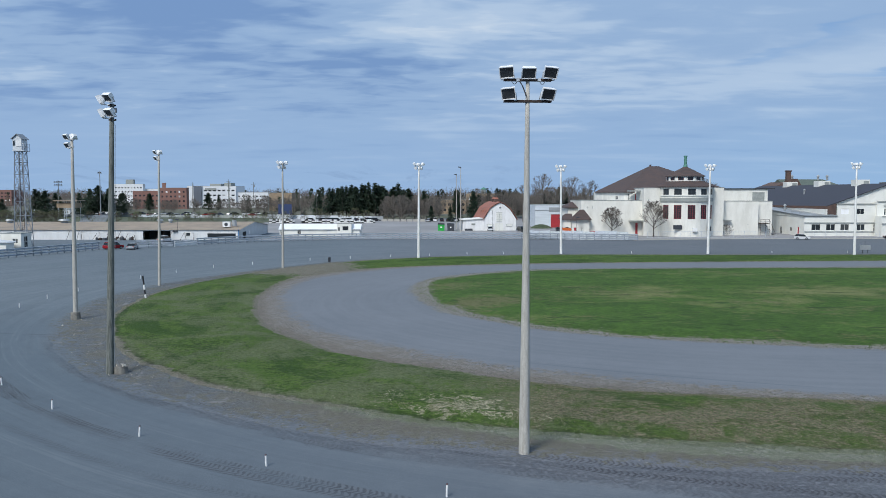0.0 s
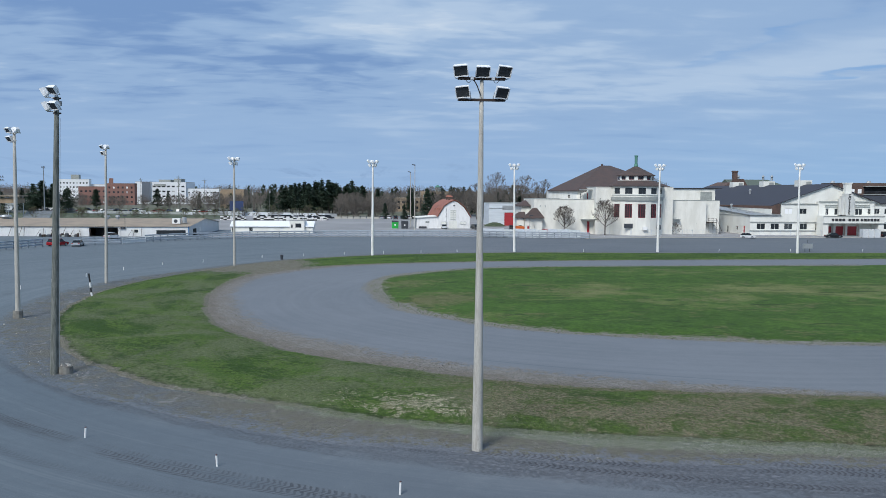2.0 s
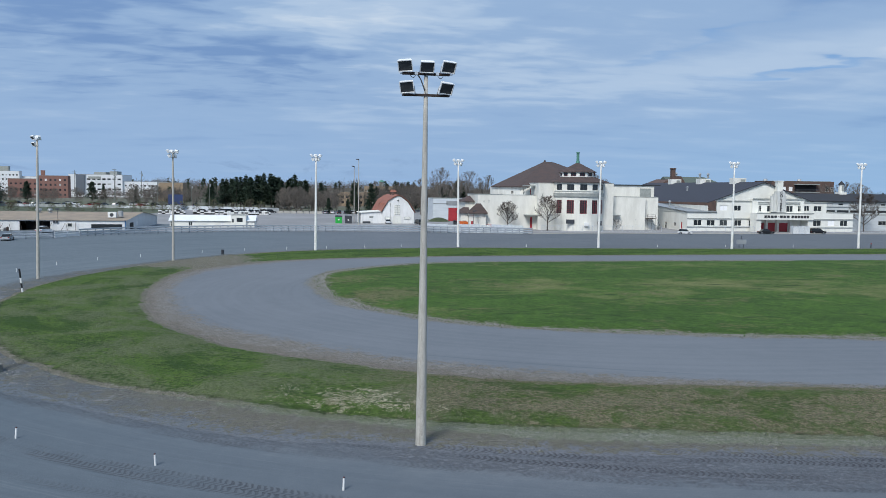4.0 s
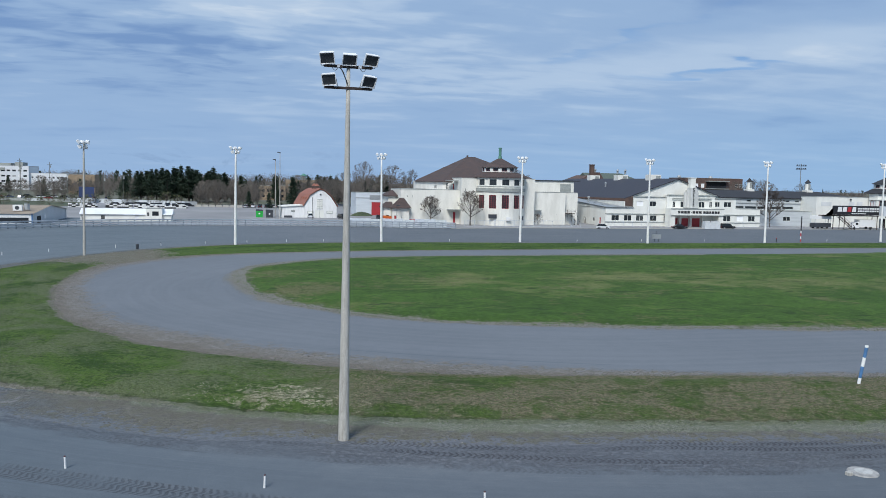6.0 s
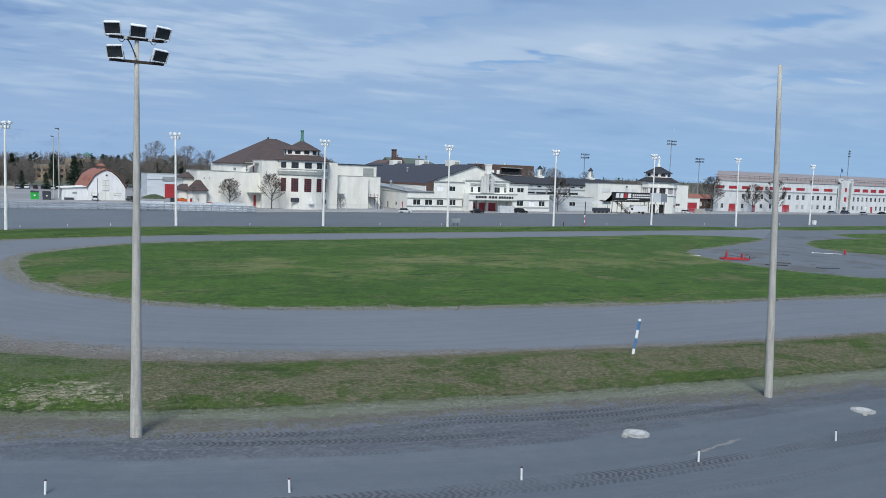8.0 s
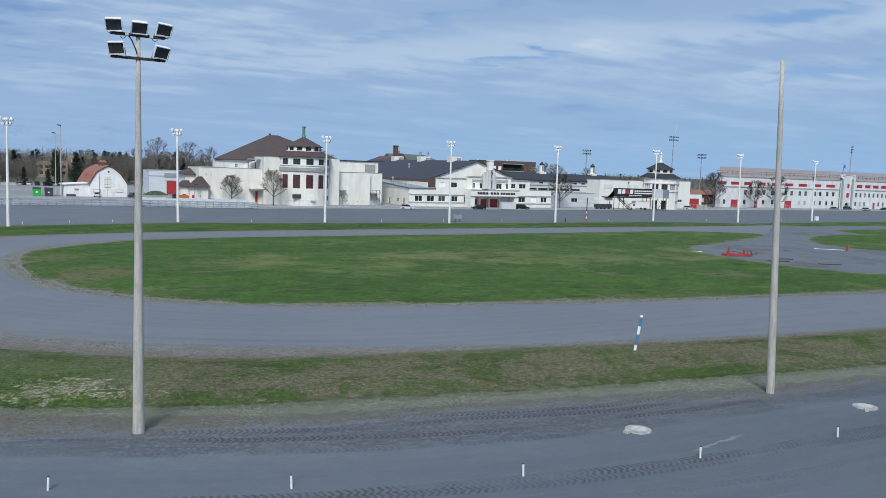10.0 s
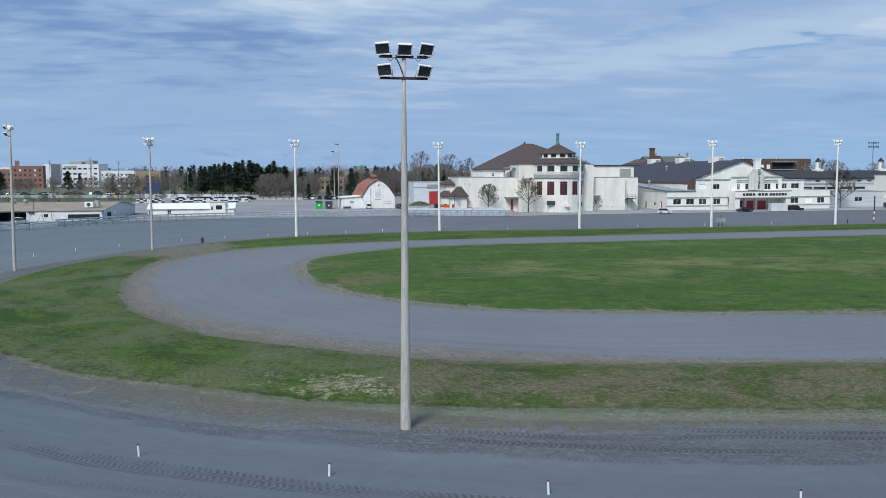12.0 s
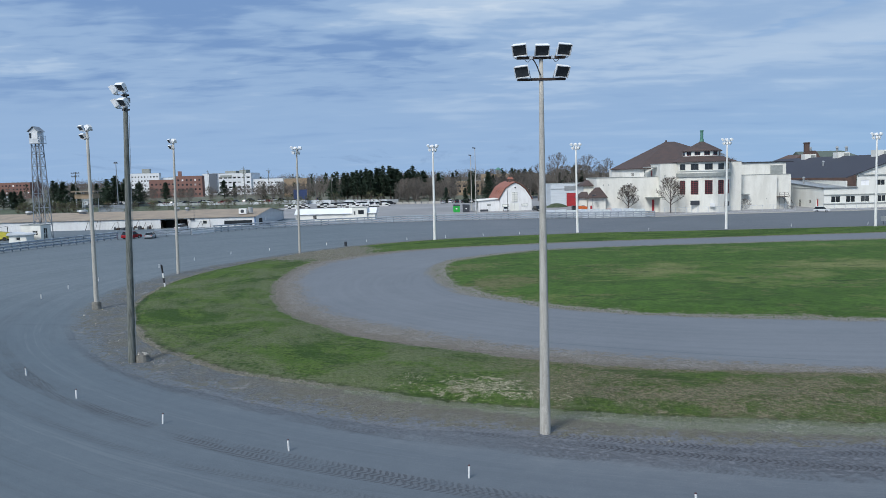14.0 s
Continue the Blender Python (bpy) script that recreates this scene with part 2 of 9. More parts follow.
def dust_colour(g):
    """Packed grey stone dust, dragged and driven along the oval. Gives colour and height."""
    d, s = g.lane(), along(g)
    sway = g.math("MULTIPLY", g.math("SUBTRACT", g.noise(0.03, 3, 0.5), 0.5), 3.0)
    lane = g.math("ADD", d, sway)
    drag = g.noise(1.0, 5, 0.6, g.vec(g.math("MULTIPLY", d, 0.8), g.math("MULTIPLY", s, 0.03)))
    fine = g.noise(1.0, 4, 0.6, g.vec(g.math("MULTIPLY", d, 5.0), g.math("MULTIPLY", s, 0.25)))
    patch, mottle, grit = g.noise(0.07, 6, 0.65), g.noise(1.1, 7, 0.7), g.noise(14.0, 3, 0.75)
    col = g.ramp(drag, (0.40, (0.123, 0.143, 0.163)), (0.60, (0.167, 0.190, 0.210)))
    col = g.mix(0.30, col, g.ramp(patch, (0.42, (0.094, 0.115, 0.131)), (0.58, (0.158, 0.183, 0.200))))
    col = g.mix(0.16, col, g.ramp(fine, (0.40, (0.076, 0.094, 0.108)), (0.60, (0.182, 0.207, 0.224))))
    col = g.mix(0.16, col, g.ramp(mottle, (0.42, (0.080, 0.097, 0.111)), (0.58, (0.186, 0.211, 0.228))))
    col = g.mix(0.30, col, g.ramp(grit, (0.36, (0.058, 0.070, 0.081)), (0.64, (0.206, 0.230, 0.246))))
    # the racing lanes outside the pegs are darker and bluer at the near end
    outer_dark = g.math("MULTIPLY", band(g, g.math("ADD", d, g.math("MULTIPLY", g.math("SUBTRACT", patch, 0.5), 20.0)), 67.0, 200.0, 5.0), band(g, g.y, -50.0, 60.0, 40.0))
    col = g.mix(g.math("MULTIPLY", outer_dark, 0.52), col, (0.072, 0.094, 0.117))
    # mud and puddle marks on the paved infield
    mud = g.math("MULTIPLY", g.math("MULTIPLY", band(g, g.x, 96.0, 220.0, 8.0), band(g, g.y, 66.0, 128.0, 8.0)), g.ramp(g.noise(0.13, 6, 0.62, None, 0.8), (0.52, 0.0), (0.575, 0.6)))
    col = g.mix(mud, col, (0.098, 0.096, 0.088))
    # lugs of tractor tyres: herringbone bars in a few wheel tracks that weave beside one another
    torn = g.noise(1.0, 6, 0.8, g.vec(g.math("MULTIPLY", s, 4.2), g.math("MULTIPLY", d, 5.5)), 0.5)

    def tread(at, half, seed, sway_by):
        weave = g.math("MULTIPLY", g.math("SUBTRACT", g.noise(1.0, 2, 0.5, g.vec(g.math("MULTIPLY", s, 0.055), seed)), 0.5), sway_by)
        off = g.math("ABSOLUTE", g.math("SUBTRACT", g.math("ADD", d, weave), at))
        inside = band(g, off, -1.0, half, 0.10)
        bars_ = g.math("SINE", g.math("ADD", g.math("ADD", g.math("MULTIPLY", s, 26.0), g.math("MULTIPLY", off, 13.0)), g.math("MULTIPLY", g.math("ADD", mottle, torn), 9.0)))
        here = g.ramp(g.noise(1.0, 4, 0.65, g.vec(g.math("MULTIPLY", s, 0.16), seed + 4.0)), (0.40, 0.10), (0.54, 1.0))
        return g.math("MULTIPLY", inside, here), bars_

    near_by = band(g, g.y, -50.0, 46.0, 22.0)
    churn = g.math("MULTIPLY", band(g, g.math("ADD", lane, g.math("MULTIPLY", g.math("SUBTRACT", mottle, 0.5), 3.0)), 57.0, 64.2, 1.2), g.ramp(g.noise(0.16, 5, 0.6), (0.40, 0.6), (0.52, 1.0)))
    col = g.mix(g.math("MULTIPLY", churn, 0.32), col, (0.142, 0.149, 0.166))
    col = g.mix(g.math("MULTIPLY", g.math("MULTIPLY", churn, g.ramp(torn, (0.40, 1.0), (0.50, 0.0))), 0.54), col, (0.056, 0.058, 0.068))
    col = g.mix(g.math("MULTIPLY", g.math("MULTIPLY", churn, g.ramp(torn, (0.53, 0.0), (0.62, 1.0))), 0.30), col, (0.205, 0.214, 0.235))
    ruts = g.noise(1.0, 4, 0.55, g.vec(g.math("MULTIPLY", lane, 1.1), g.math("MULTIPLY", s, 0.03)))
    rut = g.math("MULTIPLY", g.ramp(ruts, (0.535, 0.0), (0.60, 1.0)), g.ramp(g.noise(0.13, 4, 0.6), (0.44, 0.0), (0.56, 1.0)))
    dents = g.ramp(torn, (0.44, 1.0), (0.54, 0.0))
    col = g.mix(g.math("MULTIPLY", g.math("MULTIPLY", rut, g.ramp(torn, (0.42, 1.0), (0.56, 0.25))), 0.24), col, (0.062, 0.070, 0.080))
    pressed = g.math("MULTIPLY", rut, 0.25)
    for at, half, seed, sway_by, strength in ((69.35, 0.30, 1.3, 1.6, 0.9), (69.95, 0.28, 1.9, 1.6, 0.75), (71.9, 0.22, 2.7, 2.0, 0.30), (65.0, 0.22, 6.1, 1.0, 0.40), (63.4, 0.24, 3.4, 2.2, 0.9), (62.2, 0.26, 9.2, 3.4, 1.0),
                                              (60.8, 0.26, 5.5, 3.0, 1.0), (59.4, 0.24, 12.1, 2.6, 0.9)):
        m_, bars = tread(at, half, seed, sway_by)
        m_ = g.math("MULTIPLY", g.math("MULTIPLY", m_, strength), g.math("ADD", g.math("MULTIPLY", near_by, 0.75), 0.25))
        col = g.mix(g.math("MULTIPLY", m_, 0.42), col, (0.078, 0.087, 0.099))
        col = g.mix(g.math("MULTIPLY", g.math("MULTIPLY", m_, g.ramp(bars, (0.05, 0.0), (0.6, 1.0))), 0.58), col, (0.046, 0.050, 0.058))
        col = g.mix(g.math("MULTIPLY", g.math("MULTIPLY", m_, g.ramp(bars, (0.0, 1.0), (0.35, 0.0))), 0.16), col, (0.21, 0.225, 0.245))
        pressed = g.math("ADD", pressed, g.math("MULTIPLY", m_, g.ramp(bars, (0.0, 0.0), (0.6, 1.0))))
    # long pale lines left by the drag, and a straight joint across the turn
    comb = g.noise(1.0, 3, 0.6, g.vec(g.math("MULTIPLY", d, 2.6), g.math("MULTIPLY", s, 0.012)))
    col = g.mix(g.math("MULTIPLY", g.ramp(comb, (0.585, 0.0), (0.64, 0.16)), g.ramp(fine, (0.40, 0.2), (0.56, 1.0))), col, (0.22, 0.24, 0.256))
    col = g.mix(g.math("MULTIPLY", g.ramp(comb, (0.36, 0.24), (0.41, 0.0)), g.ramp(fine, (0.40, 1.0), (0.56, 0.2))), col, (0.070, 0.080, 0.092))
    joint = g.math("MULTIPLY", band(g, g.math("ADD", g.y, g.math("MULTIPLY", g.x, 0.134)), 63.95, 64.02, 0.10), band(g, g.x, -40.0, -36.0, 1.5))
    col = g.mix(g.math("MULTIPLY", joint, 0.5), col, (0.05, 0.056, 0.063))
    ridge = g.math("ADD", g.math("SUBTRACT", g.y, 25.8), g.math("ADD", g.math("MULTIPLY", g.math("SUBTRACT", g.x, 26.9), -0.20), g.math("MULTIPLY", g.math("SUBTRACT", mottle, 0.5), 0.9)))
    scrape = g.math("MULTIPLY", band(g, ridge, -0.02, 0.04, 0.10), band(g, g.x, 27.2, 29.6, 1.2))
    col = g.mix(g.math("MULTIPLY", scrape, 0.5), col, (0.30, 0.29, 0.265))
    crumbs = g.math("MULTIPLY", g.ramp(mottle, (0.50, 0.0), (0.60, 1.0)), g.ramp(grit, (0.62, 0.0), (0.70, 1.0)))
    col = g.mix(g.math("MULTIPLY", crumbs, 0.35), col, (0.30, 0.31, 0.32))
    col = g.mix(1.0, col, g.ramp(g.math("MULTIPLY", g.math("ADD", g.x, 40.0), 0.0125), (0.15, (0.935, 0.985, 1.0)), (0.62, (1.06, 1.015, 1.01)), (1.0, (0.935, 0.905, 0.90))), "MULTIPLY")
    # the ground gets darker towards the far straight
    col = g.mix(1.0, col, g.ramp(g.math("MULTIPLY", g.y, 0.005), (0.6, (1.0, 1.0, 1.0)), (0.82, (0.92, 0.93, 0.94))), "MULTIPLY")
    height = g.math("ADD", g.math("MULTIPLY", fine, 0.25), g.math("SUBTRACT", g.math("ADD", g.math("MULTIPLY", grit, 0.3), g.math("MULTIPLY", mottle, 0.4)),
                    g.math("MULTIPLY", g.math("ADD", pressed, g.math("MULTIPLY", churn, dents)), 0.9)))
    return col, height


def road_colour(g):
    """Fine dust, rolled smooth, with a few long wheel marks."""
    wide, mid = g.noise(0.06, 6, 0.65), g.noise(0.7, 6, 0.7)
    d, s = g.lane(), along(g)
    drag = g.noise(1.0, 5, 0.6, g.vec(g.math("MULTIPLY", d, 1.3), g.math("MULTIPLY", s, 0.02)))
    col = g.mix(0.25, g.ramp(wide, (0.42, (0.131, 0.146, 0.166)), (0.58, (0.156, 0.171, 0.191))), g.ramp(mid, (0.40, (0.126, 0.138, 0.156)), (0.60, (0.177, 0.188, 0.208))))
    col = g.mix(0.25, col, g.ramp(drag, (0.42, (0.120, 0.138, 0.155)), (0.58, (0.176, 0.195, 0.213))))
    col = g.mix(0.25, col, g.ramp(g.noise(12.0, 3, 0.75), (0.38, (0.080, 0.094, 0.107)), (0.62, (0.216, 0.235, 0.252))))
    line = g.math("MULTIPLY", band(g, g.math("ADD", g.math("ADD", g.y, g.math("MULTIPLY", g.x, 0.392)), g.math("MULTIPLY", g.math("POWER", g.math("ABSOLUTE", g.math("SUBTRACT", g.x, 16.0)), 2.0), -0.006)), 58.93, 59.05, 0.10), band(g, g.x, 6.0, 22.0, 3.0))
    return g.mix(g.math("MULTIPLY", line, 0.45), col, (0.085, 0.102, 0.120))


def earth_colour(g, light, dark, brown, weed):
    """Loose stones, clods, bare earth and dead weeds."""
    blot, grit = g.noise(0.5, 7, 0.7), g.noise(4.2, 6, 0.85)
    fine = g.noise(24.0, 3, 0.75)
    col = g.ramp(grit, (0.42, dark), (0.50, tuple((a + b) / 2 for a, b in zip(light, dark))), (0.58, light))
    col = g.mix(g.ramp(blot, (0.46, 0.0), (0.55, 0.62)), col, brown)
    col = g.mix(g.math("MULTIPLY", g.ramp(g.noise(1.6, 6, 0.75), (0.50, 0.0), (0.57, 0.75)), g.ramp(fine, (0.44, 0.2), (0.56, 1.0))), col, weed)
    col = g.mix(0.45, col, g.ramp(fine, (0.40, tuple(0.3 * c for c in dark)), (0.60, tuple(1.35 * c for c in light))))
    return col, g.math("ADD", grit, g.math("MULTIPLY", fine, 0.5))


def across_of(g):
    """From 0 at the outer rim of a strip to 1 at the inner one; stored in the mesh."""
    n = g.n.new("ShaderNodeAttribute")
    n.attribute_name = "across"
    return n.outputs["Fac"]


def sward(g, green, deep, light, crisp=1.0):
    """Grass alone, in three tones from clump to blade, with shaded gaps; crisp: how far single tufts stand out, less
    where it is mown.
    """
    mid, tuft, blade, hair = g.noise(0.35, 6, 0.68, None, 0.5), g.noise(1.4, 6, 0.75), g.noise(3.6, 5, 0.85), g.noise(11.0, 3, 0.85)
    col = g.ramp(mid, (0.42, deep), (0.50, green), (0.58, light))
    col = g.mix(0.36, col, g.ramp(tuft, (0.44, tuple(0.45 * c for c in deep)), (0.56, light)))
    # shade between blades put into the colour: near-black gaps, pale tips
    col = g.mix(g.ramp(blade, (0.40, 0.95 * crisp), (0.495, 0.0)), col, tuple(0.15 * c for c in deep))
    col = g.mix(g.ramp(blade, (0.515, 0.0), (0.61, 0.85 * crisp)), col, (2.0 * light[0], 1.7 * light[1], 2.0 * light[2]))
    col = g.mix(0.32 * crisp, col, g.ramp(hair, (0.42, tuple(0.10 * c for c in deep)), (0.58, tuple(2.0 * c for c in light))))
    return col, g.math("ADD", tuft, g.math("MULTIPLY", blade, 0.6)), blade, hair


def litter(g, pale, brown, dark):
    """Flattened dead grass, clods and small stones."""
    coarse, grit, hair = g.noise(1.3, 6, 0.75, None, 0.4), g.noise(3.4, 6, 0.88), g.noise(10.0, 3, 0.85)
    col = g.ramp(grit, (0.43, dark), (0.495, brown), (0.56, pale))
    col = g.mix(0.22, col, g.ramp(coarse, (0.44, tuple(0.8 * c for c in brown)), (0.57, tuple(0.5 * (a + b) for a, b in zip(pale, brown)))))
    return g.mix(0.40, col, g.ramp(hair, (0.40, tuple(0.5 * c for c in dark)), (0.60, tuple(1.3 * c for c in pale)))), grit


def ring_colour(g):
    """The grass bank: green round the turn, worn and full of dead grass on the near straight, with a patch of pale rubble."""
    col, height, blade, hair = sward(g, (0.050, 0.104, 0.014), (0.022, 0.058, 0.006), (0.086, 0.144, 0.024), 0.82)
    u = across_of(g)
    near = g.math("MULTIPLY", band(g, g.y, 0.0, 50.0, 9.0), band(g, g.x, 9.0, 400.0, 13.0))
    wide, lump, tuft = g.noise(0.13, 6, 0.65, None, 0.6), g.noise(0.75, 7, 0.75, None, 0.6), g.noise(3.2, 6, 0.82)
    # darker, lusher drifts that run along the bank, and worn lighter ones
    drift = g.noise(1.0, 5, 0.6, g.vec(g.math("MULTIPLY", g.lane(), 0.30), g.math("MULTIPLY", along(g), 0.07)), 0.9)
    col = g.mix(g.ramp(drift, (0.42, 0.70), (0.50, 0.0)), col, (0.022, 0.058, 0.006))
    col = g.mix(g.ramp(drift, (0.52, 0.0), (0.60, 0.5)), col, (0.070, 0.128, 0.020))
    # thin greyish haze of old stalks on the turn
    haze, _ = litter(g, (0.195, 0.212, 0.115), (0.100, 0.124, 0.056), (0.030, 0.048, 0.014))
    f = g.math("ADD", g.math("MULTIPLY", wide, 0.6), g.math("MULTIPLY", tuft, 0.4))
    col = g.mix(g.math("MULTIPLY", band(g, g.y, -50.0, 95.0, 35.0), g.ramp(f, (0.470, 0.0), (0.530, 0.82))), col, haze)
    # dead grass and earth on the near straight, least along the lower lip
    dead, _ = litter(g, (0.295, 0.245, 0.165), (0.130, 0.104, 0.062), (0.032, 0.034, 0.013))
    # greyer, more olive grass on the near straight
    col = g.mix(g.math("MULTIPLY", near, g.ramp(tuft, (0.42, 0.62), (0.56, 0.22))), col, (0.056, 0.082, 0.018))
    spread_ = g.math("ADD", g.math("ADD", g.math("MULTIPLY", lump, 0.42), g.math("MULTIPLY", tuft, 0.20)), g.math("MULTIPLY", wide, 0.38))
    mid_bank = g.math("ADD", g.math("MULTIPLY", band(g, u, 0.30, 0.62, 0.16), 0.045), g.math("MULTIPLY", band(g, u, 0.90, 1.2, 0.10), 0.11))
    f = g.math("ADD", spread_, g.math("SUBTRACT", g.math("MULTIPLY", near, g.math("ADD", mid_bank, 0.005)), 0.0))
    col = g.mix(g.math("MULTIPLY", g.math("MULTIPLY", near, g.ramp(blade, (0.42, 0.25), (0.51, 1.0))), g.ramp(f, (0.492, 0.0), (0.556, 0.92))), col, dead)
    # the pale rubble
    rx = g.math("MULTIPLY", g.math("ADD", g.math("SUBTRACT", g.x, 0.9), g.math("MULTIPLY", g.math("SUBTRACT", g.y, 44.5), -0.35)), 0.24)
    ry = g.math("MULTIPLY", g.math("ADD", g.math("SUBTRACT", g.y, 44.5), g.math("MULTIPLY", g.math("SUBTRACT", g.x, 0.9), 0.42)), 0.44)
    out = g.math("SQRT", g.math("ADD", g.math("MULTIPLY", rx, rx), g.math("MULTIPLY", ry, ry)))
    pale, _ = litter(g, (0.57, 0.52, 0.375), (0.190, 0.172, 0.100), (0.016, 0.026, 0.007))
    f = g.math("ADD", g.math("ADD", g.math("MULTIPLY", lump, 0.62), g.math("MULTIPLY", tuft, 0.38)), g.math("MULTIPLY", g.math("SUBTRACT", 1.0, out), 0.10))
    col = g.mix(g.math("MULTIPLY", g.ramp(blade, (0.42, 0.1), (0.51, 1.0)), g.ramp(f, (0.525, 0.0), (0.56, 1.0))), col, pale)
    # shade under the bank's steep foot, put into the colour as a broken dark lip
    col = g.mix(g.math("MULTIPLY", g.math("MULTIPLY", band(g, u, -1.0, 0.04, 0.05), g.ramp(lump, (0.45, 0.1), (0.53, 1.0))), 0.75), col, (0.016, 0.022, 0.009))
    return col, height


def lawn_colour(g):
    """The infield: mown deep green in long bright and dark drifts, a straw-coloured belt along the middle, brown thin places and dark clumps."""
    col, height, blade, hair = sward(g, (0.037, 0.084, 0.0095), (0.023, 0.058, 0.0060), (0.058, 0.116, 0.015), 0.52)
    drift = g.noise(1.0, 5, 0.55, g.vec(g.math("MULTIPLY", g.x, 0.055), g.math("MULTIPLY", g.y, 0.10)), 1.0)
    col = g.mix(g.ramp(drift, (0.40, 0.30), (0.54, 0.0)), col, (0.021, 0.054, 0.006))
    col = g.mix(g.ramp(drift, (0.48, 0.0), (0.62, 0.30)), col, (0.050, 0.108, 0.014))
    streak = g.noise(1.0, 6, 0.62, g.vec(g.math("MULTIPLY", g.x, 0.10), g.math("MULTIPLY", g.y, 0.15)), 0.8)
    tuft, wide = g.noise(1.5, 6, 0.8), g.noise(0.09, 6, 0.65, None, 0.5)
    straw, _ = litter(g, (0.235, 0.225, 0.098), (0.155, 0.160, 0.060), (0.070, 0.088, 0.024))
    middle = g.math("MULTIPLY", band(g, g.math("ADD", g.y, g.math("MULTIPLY", g.math("SUBTRACT", wide, 0.5), 14.0)), 91.0, 100.0, 9.0), band(g, g.x, 30.0, 300.0, 30.0))
    rim = band(g, g.y, 118.0, 150.0, 7.0)
    f = g.math("ADD", g.math("ADD", g.math("MULTIPLY", streak, 0.66), g.math("MULTIPLY", tuft, 0.34)), g.math("ADD", g.math("MULTIPLY", middle, 0.105), g.math("MULTIPLY", rim, 0.045)))
    col = g.mix(g.ramp(f, (0.555, 0.0), (0.68, 0.70)), col, straw)
    worn, _ = litter(g, (0.185, 0.165, 0.085), (0.110, 0.100, 0.046), (0.050, 0.056, 0.018))
    tip = g.math("MULTIPLY", band(g, g.x, -40.0, 15.0, 14.0), band(g, g.y, 60.0, 112.0, 12.0))
    f = g.math("ADD", g.math("ADD", g.math("MULTIPLY", wide, 0.62), g.math("MULTIPLY", tuft, 0.38)), g.math("MULTIPLY", tip, 0.035))
    col = g.mix(g.ramp(f, (0.555, 0.0), (0.61, 0.75)), col, worn)
    clump = g.noise(1.0, 4, 0.6, g.vec(g.math("MULTIPLY", g.x, 0.22), g.math("MULTIPLY", g.y, 0.55)), 0.3)
    col = g.mix(g.ramp(clump, (0.615, 0.0), (0.645, 0.72)), col, (0.012, 0.030, 0.005))
    return col, height


def turf_colour(g, green, deep, straw, bare):
    """Rough far turf: green patches, straw and bare places."""
    col, height, blade, hair = sward(g, green, deep, tuple(0.6 * a + 0.4 * b for a, b in zip(green, straw)))
    col = g.mix(g.ramp(g.noise(0.05, 6, 0.65), (0.48, 0.0), (0.56, 0.8)), col, straw)
    return g.mix(g.ramp(g.noise(0.17, 7, 0.72), (0.525, 0.0), (0.57, 0.8)), col, bare), height


def shoulder_colour(g):
    """Brown earth that turns to pale gravel with weeds next to the grass, but not round the turn."""
    earth, h = earth_colour(g, *EARTH)
    wet, _ = earth_colour(g, (0.165, 0.182, 0.198), (0.030, 0.034, 0.039), (0.082, 0.088, 0.092), (0.075, 0.082, 0.055))
    turn = band(g, g.x, -100.0, -15.0, 8.0)
    bend = band(g, g.x, -100.0, -12.0, 30.0)
    earth = g.mix(g.math("MULTIPLY", turn, g.ramp(g.noise(0.35, 6, 0.7), (0.44, 0.25), (0.54, 0.9))), earth, wet)
    pale, _ = earth_colour(g, (0.235, 0.248, 0.190), (0.052, 0.060, 0.040), (0.112, 0.120, 0.072), (0.068, 0.095, 0.032))
    white = g.noise(12.0, 3, 0.8)
    pale = g.mix(g.ramp(white, (0.585, 0.0), (0.63, 0.55)), pale, (0.46, 0.47, 0.42))
    straight = g.math("MULTIPLY", band(g, g.x, 14.0, 400.0, 17.0), 0.36)
    f = g.math("ADD", g.math("MULTIPLY", g.math("SUBTRACT", edge_of(g), 0.90), 1.9), g.math("SUBTRACT", g.math("ADD", g.noise(0.8, 7, 0.75), straight), g.math("ADD", g.math("MULTIPLY", turn, 0.22), g.math("MULTIPLY", bend, 0.08))))
    col = g.mix(g.ramp(f, (0.47, 0.0), (0.55, 0.9)), earth, pale)
    puddle = g.math("MULTIPLY", turn, g.ramp(g.noise(0.42, 5, 0.55, None, 0.8), (0.625, 0.0), (0.645, 0.6)))
    return g.mix(puddle, col, (0.22, 0.22, 0.215)), h


def margin_colour(g):
    """Pale stones next to the inner road, bare brown earth next to the grass."""
    col, h = earth_colour(g, *GRAVEL)
    soil, _ = earth_colour(g, (0.200, 0.175, 0.145), (0.044, 0.038, 0.032), (0.118, 0.098, 0.074), (0.085, 0.082, 0.040))
    f = g.math("ADD", g.math("MULTIPLY", g.math("SUBTRACT", edge_of(g), 0.86), 1.6), g.noise(0.7, 6, 0.72))
    return g.mix(g.ramp(f, (0.47, 0.0), (0.58, 0.62)), col, soil), h


def ring_foot_colour(g):
    """Where the bank's grass gives out: brown earth towards the inner road, pale gravel with weeds towards the track."""
    brown, h = earth_colour(g, (0.27, 0.255, 0.205), (0.050, 0.047, 0.037), (0.118, 0.100, 0.070), (0.090, 0.105, 0.038))
    weedy, _ = earth_colour(g, (0.225, 0.240, 0.170), (0.048, 0.058, 0.034), (0.108, 0.118, 0.062), (0.058, 0.090, 0.024))
    weedy = g.mix(g.ramp(g.noise(12.0, 3, 0.8), (0.59, 0.0), (0.64, 0.45)), weedy, (0.42, 0.43, 0.37))
    return g.mix(g.math("MULTIPLY", band(g, across_of(g), -1.0, 0.4, 0.2), band(g, g.x, -2.0, 500.0, 9.0)), brown, weedy), h


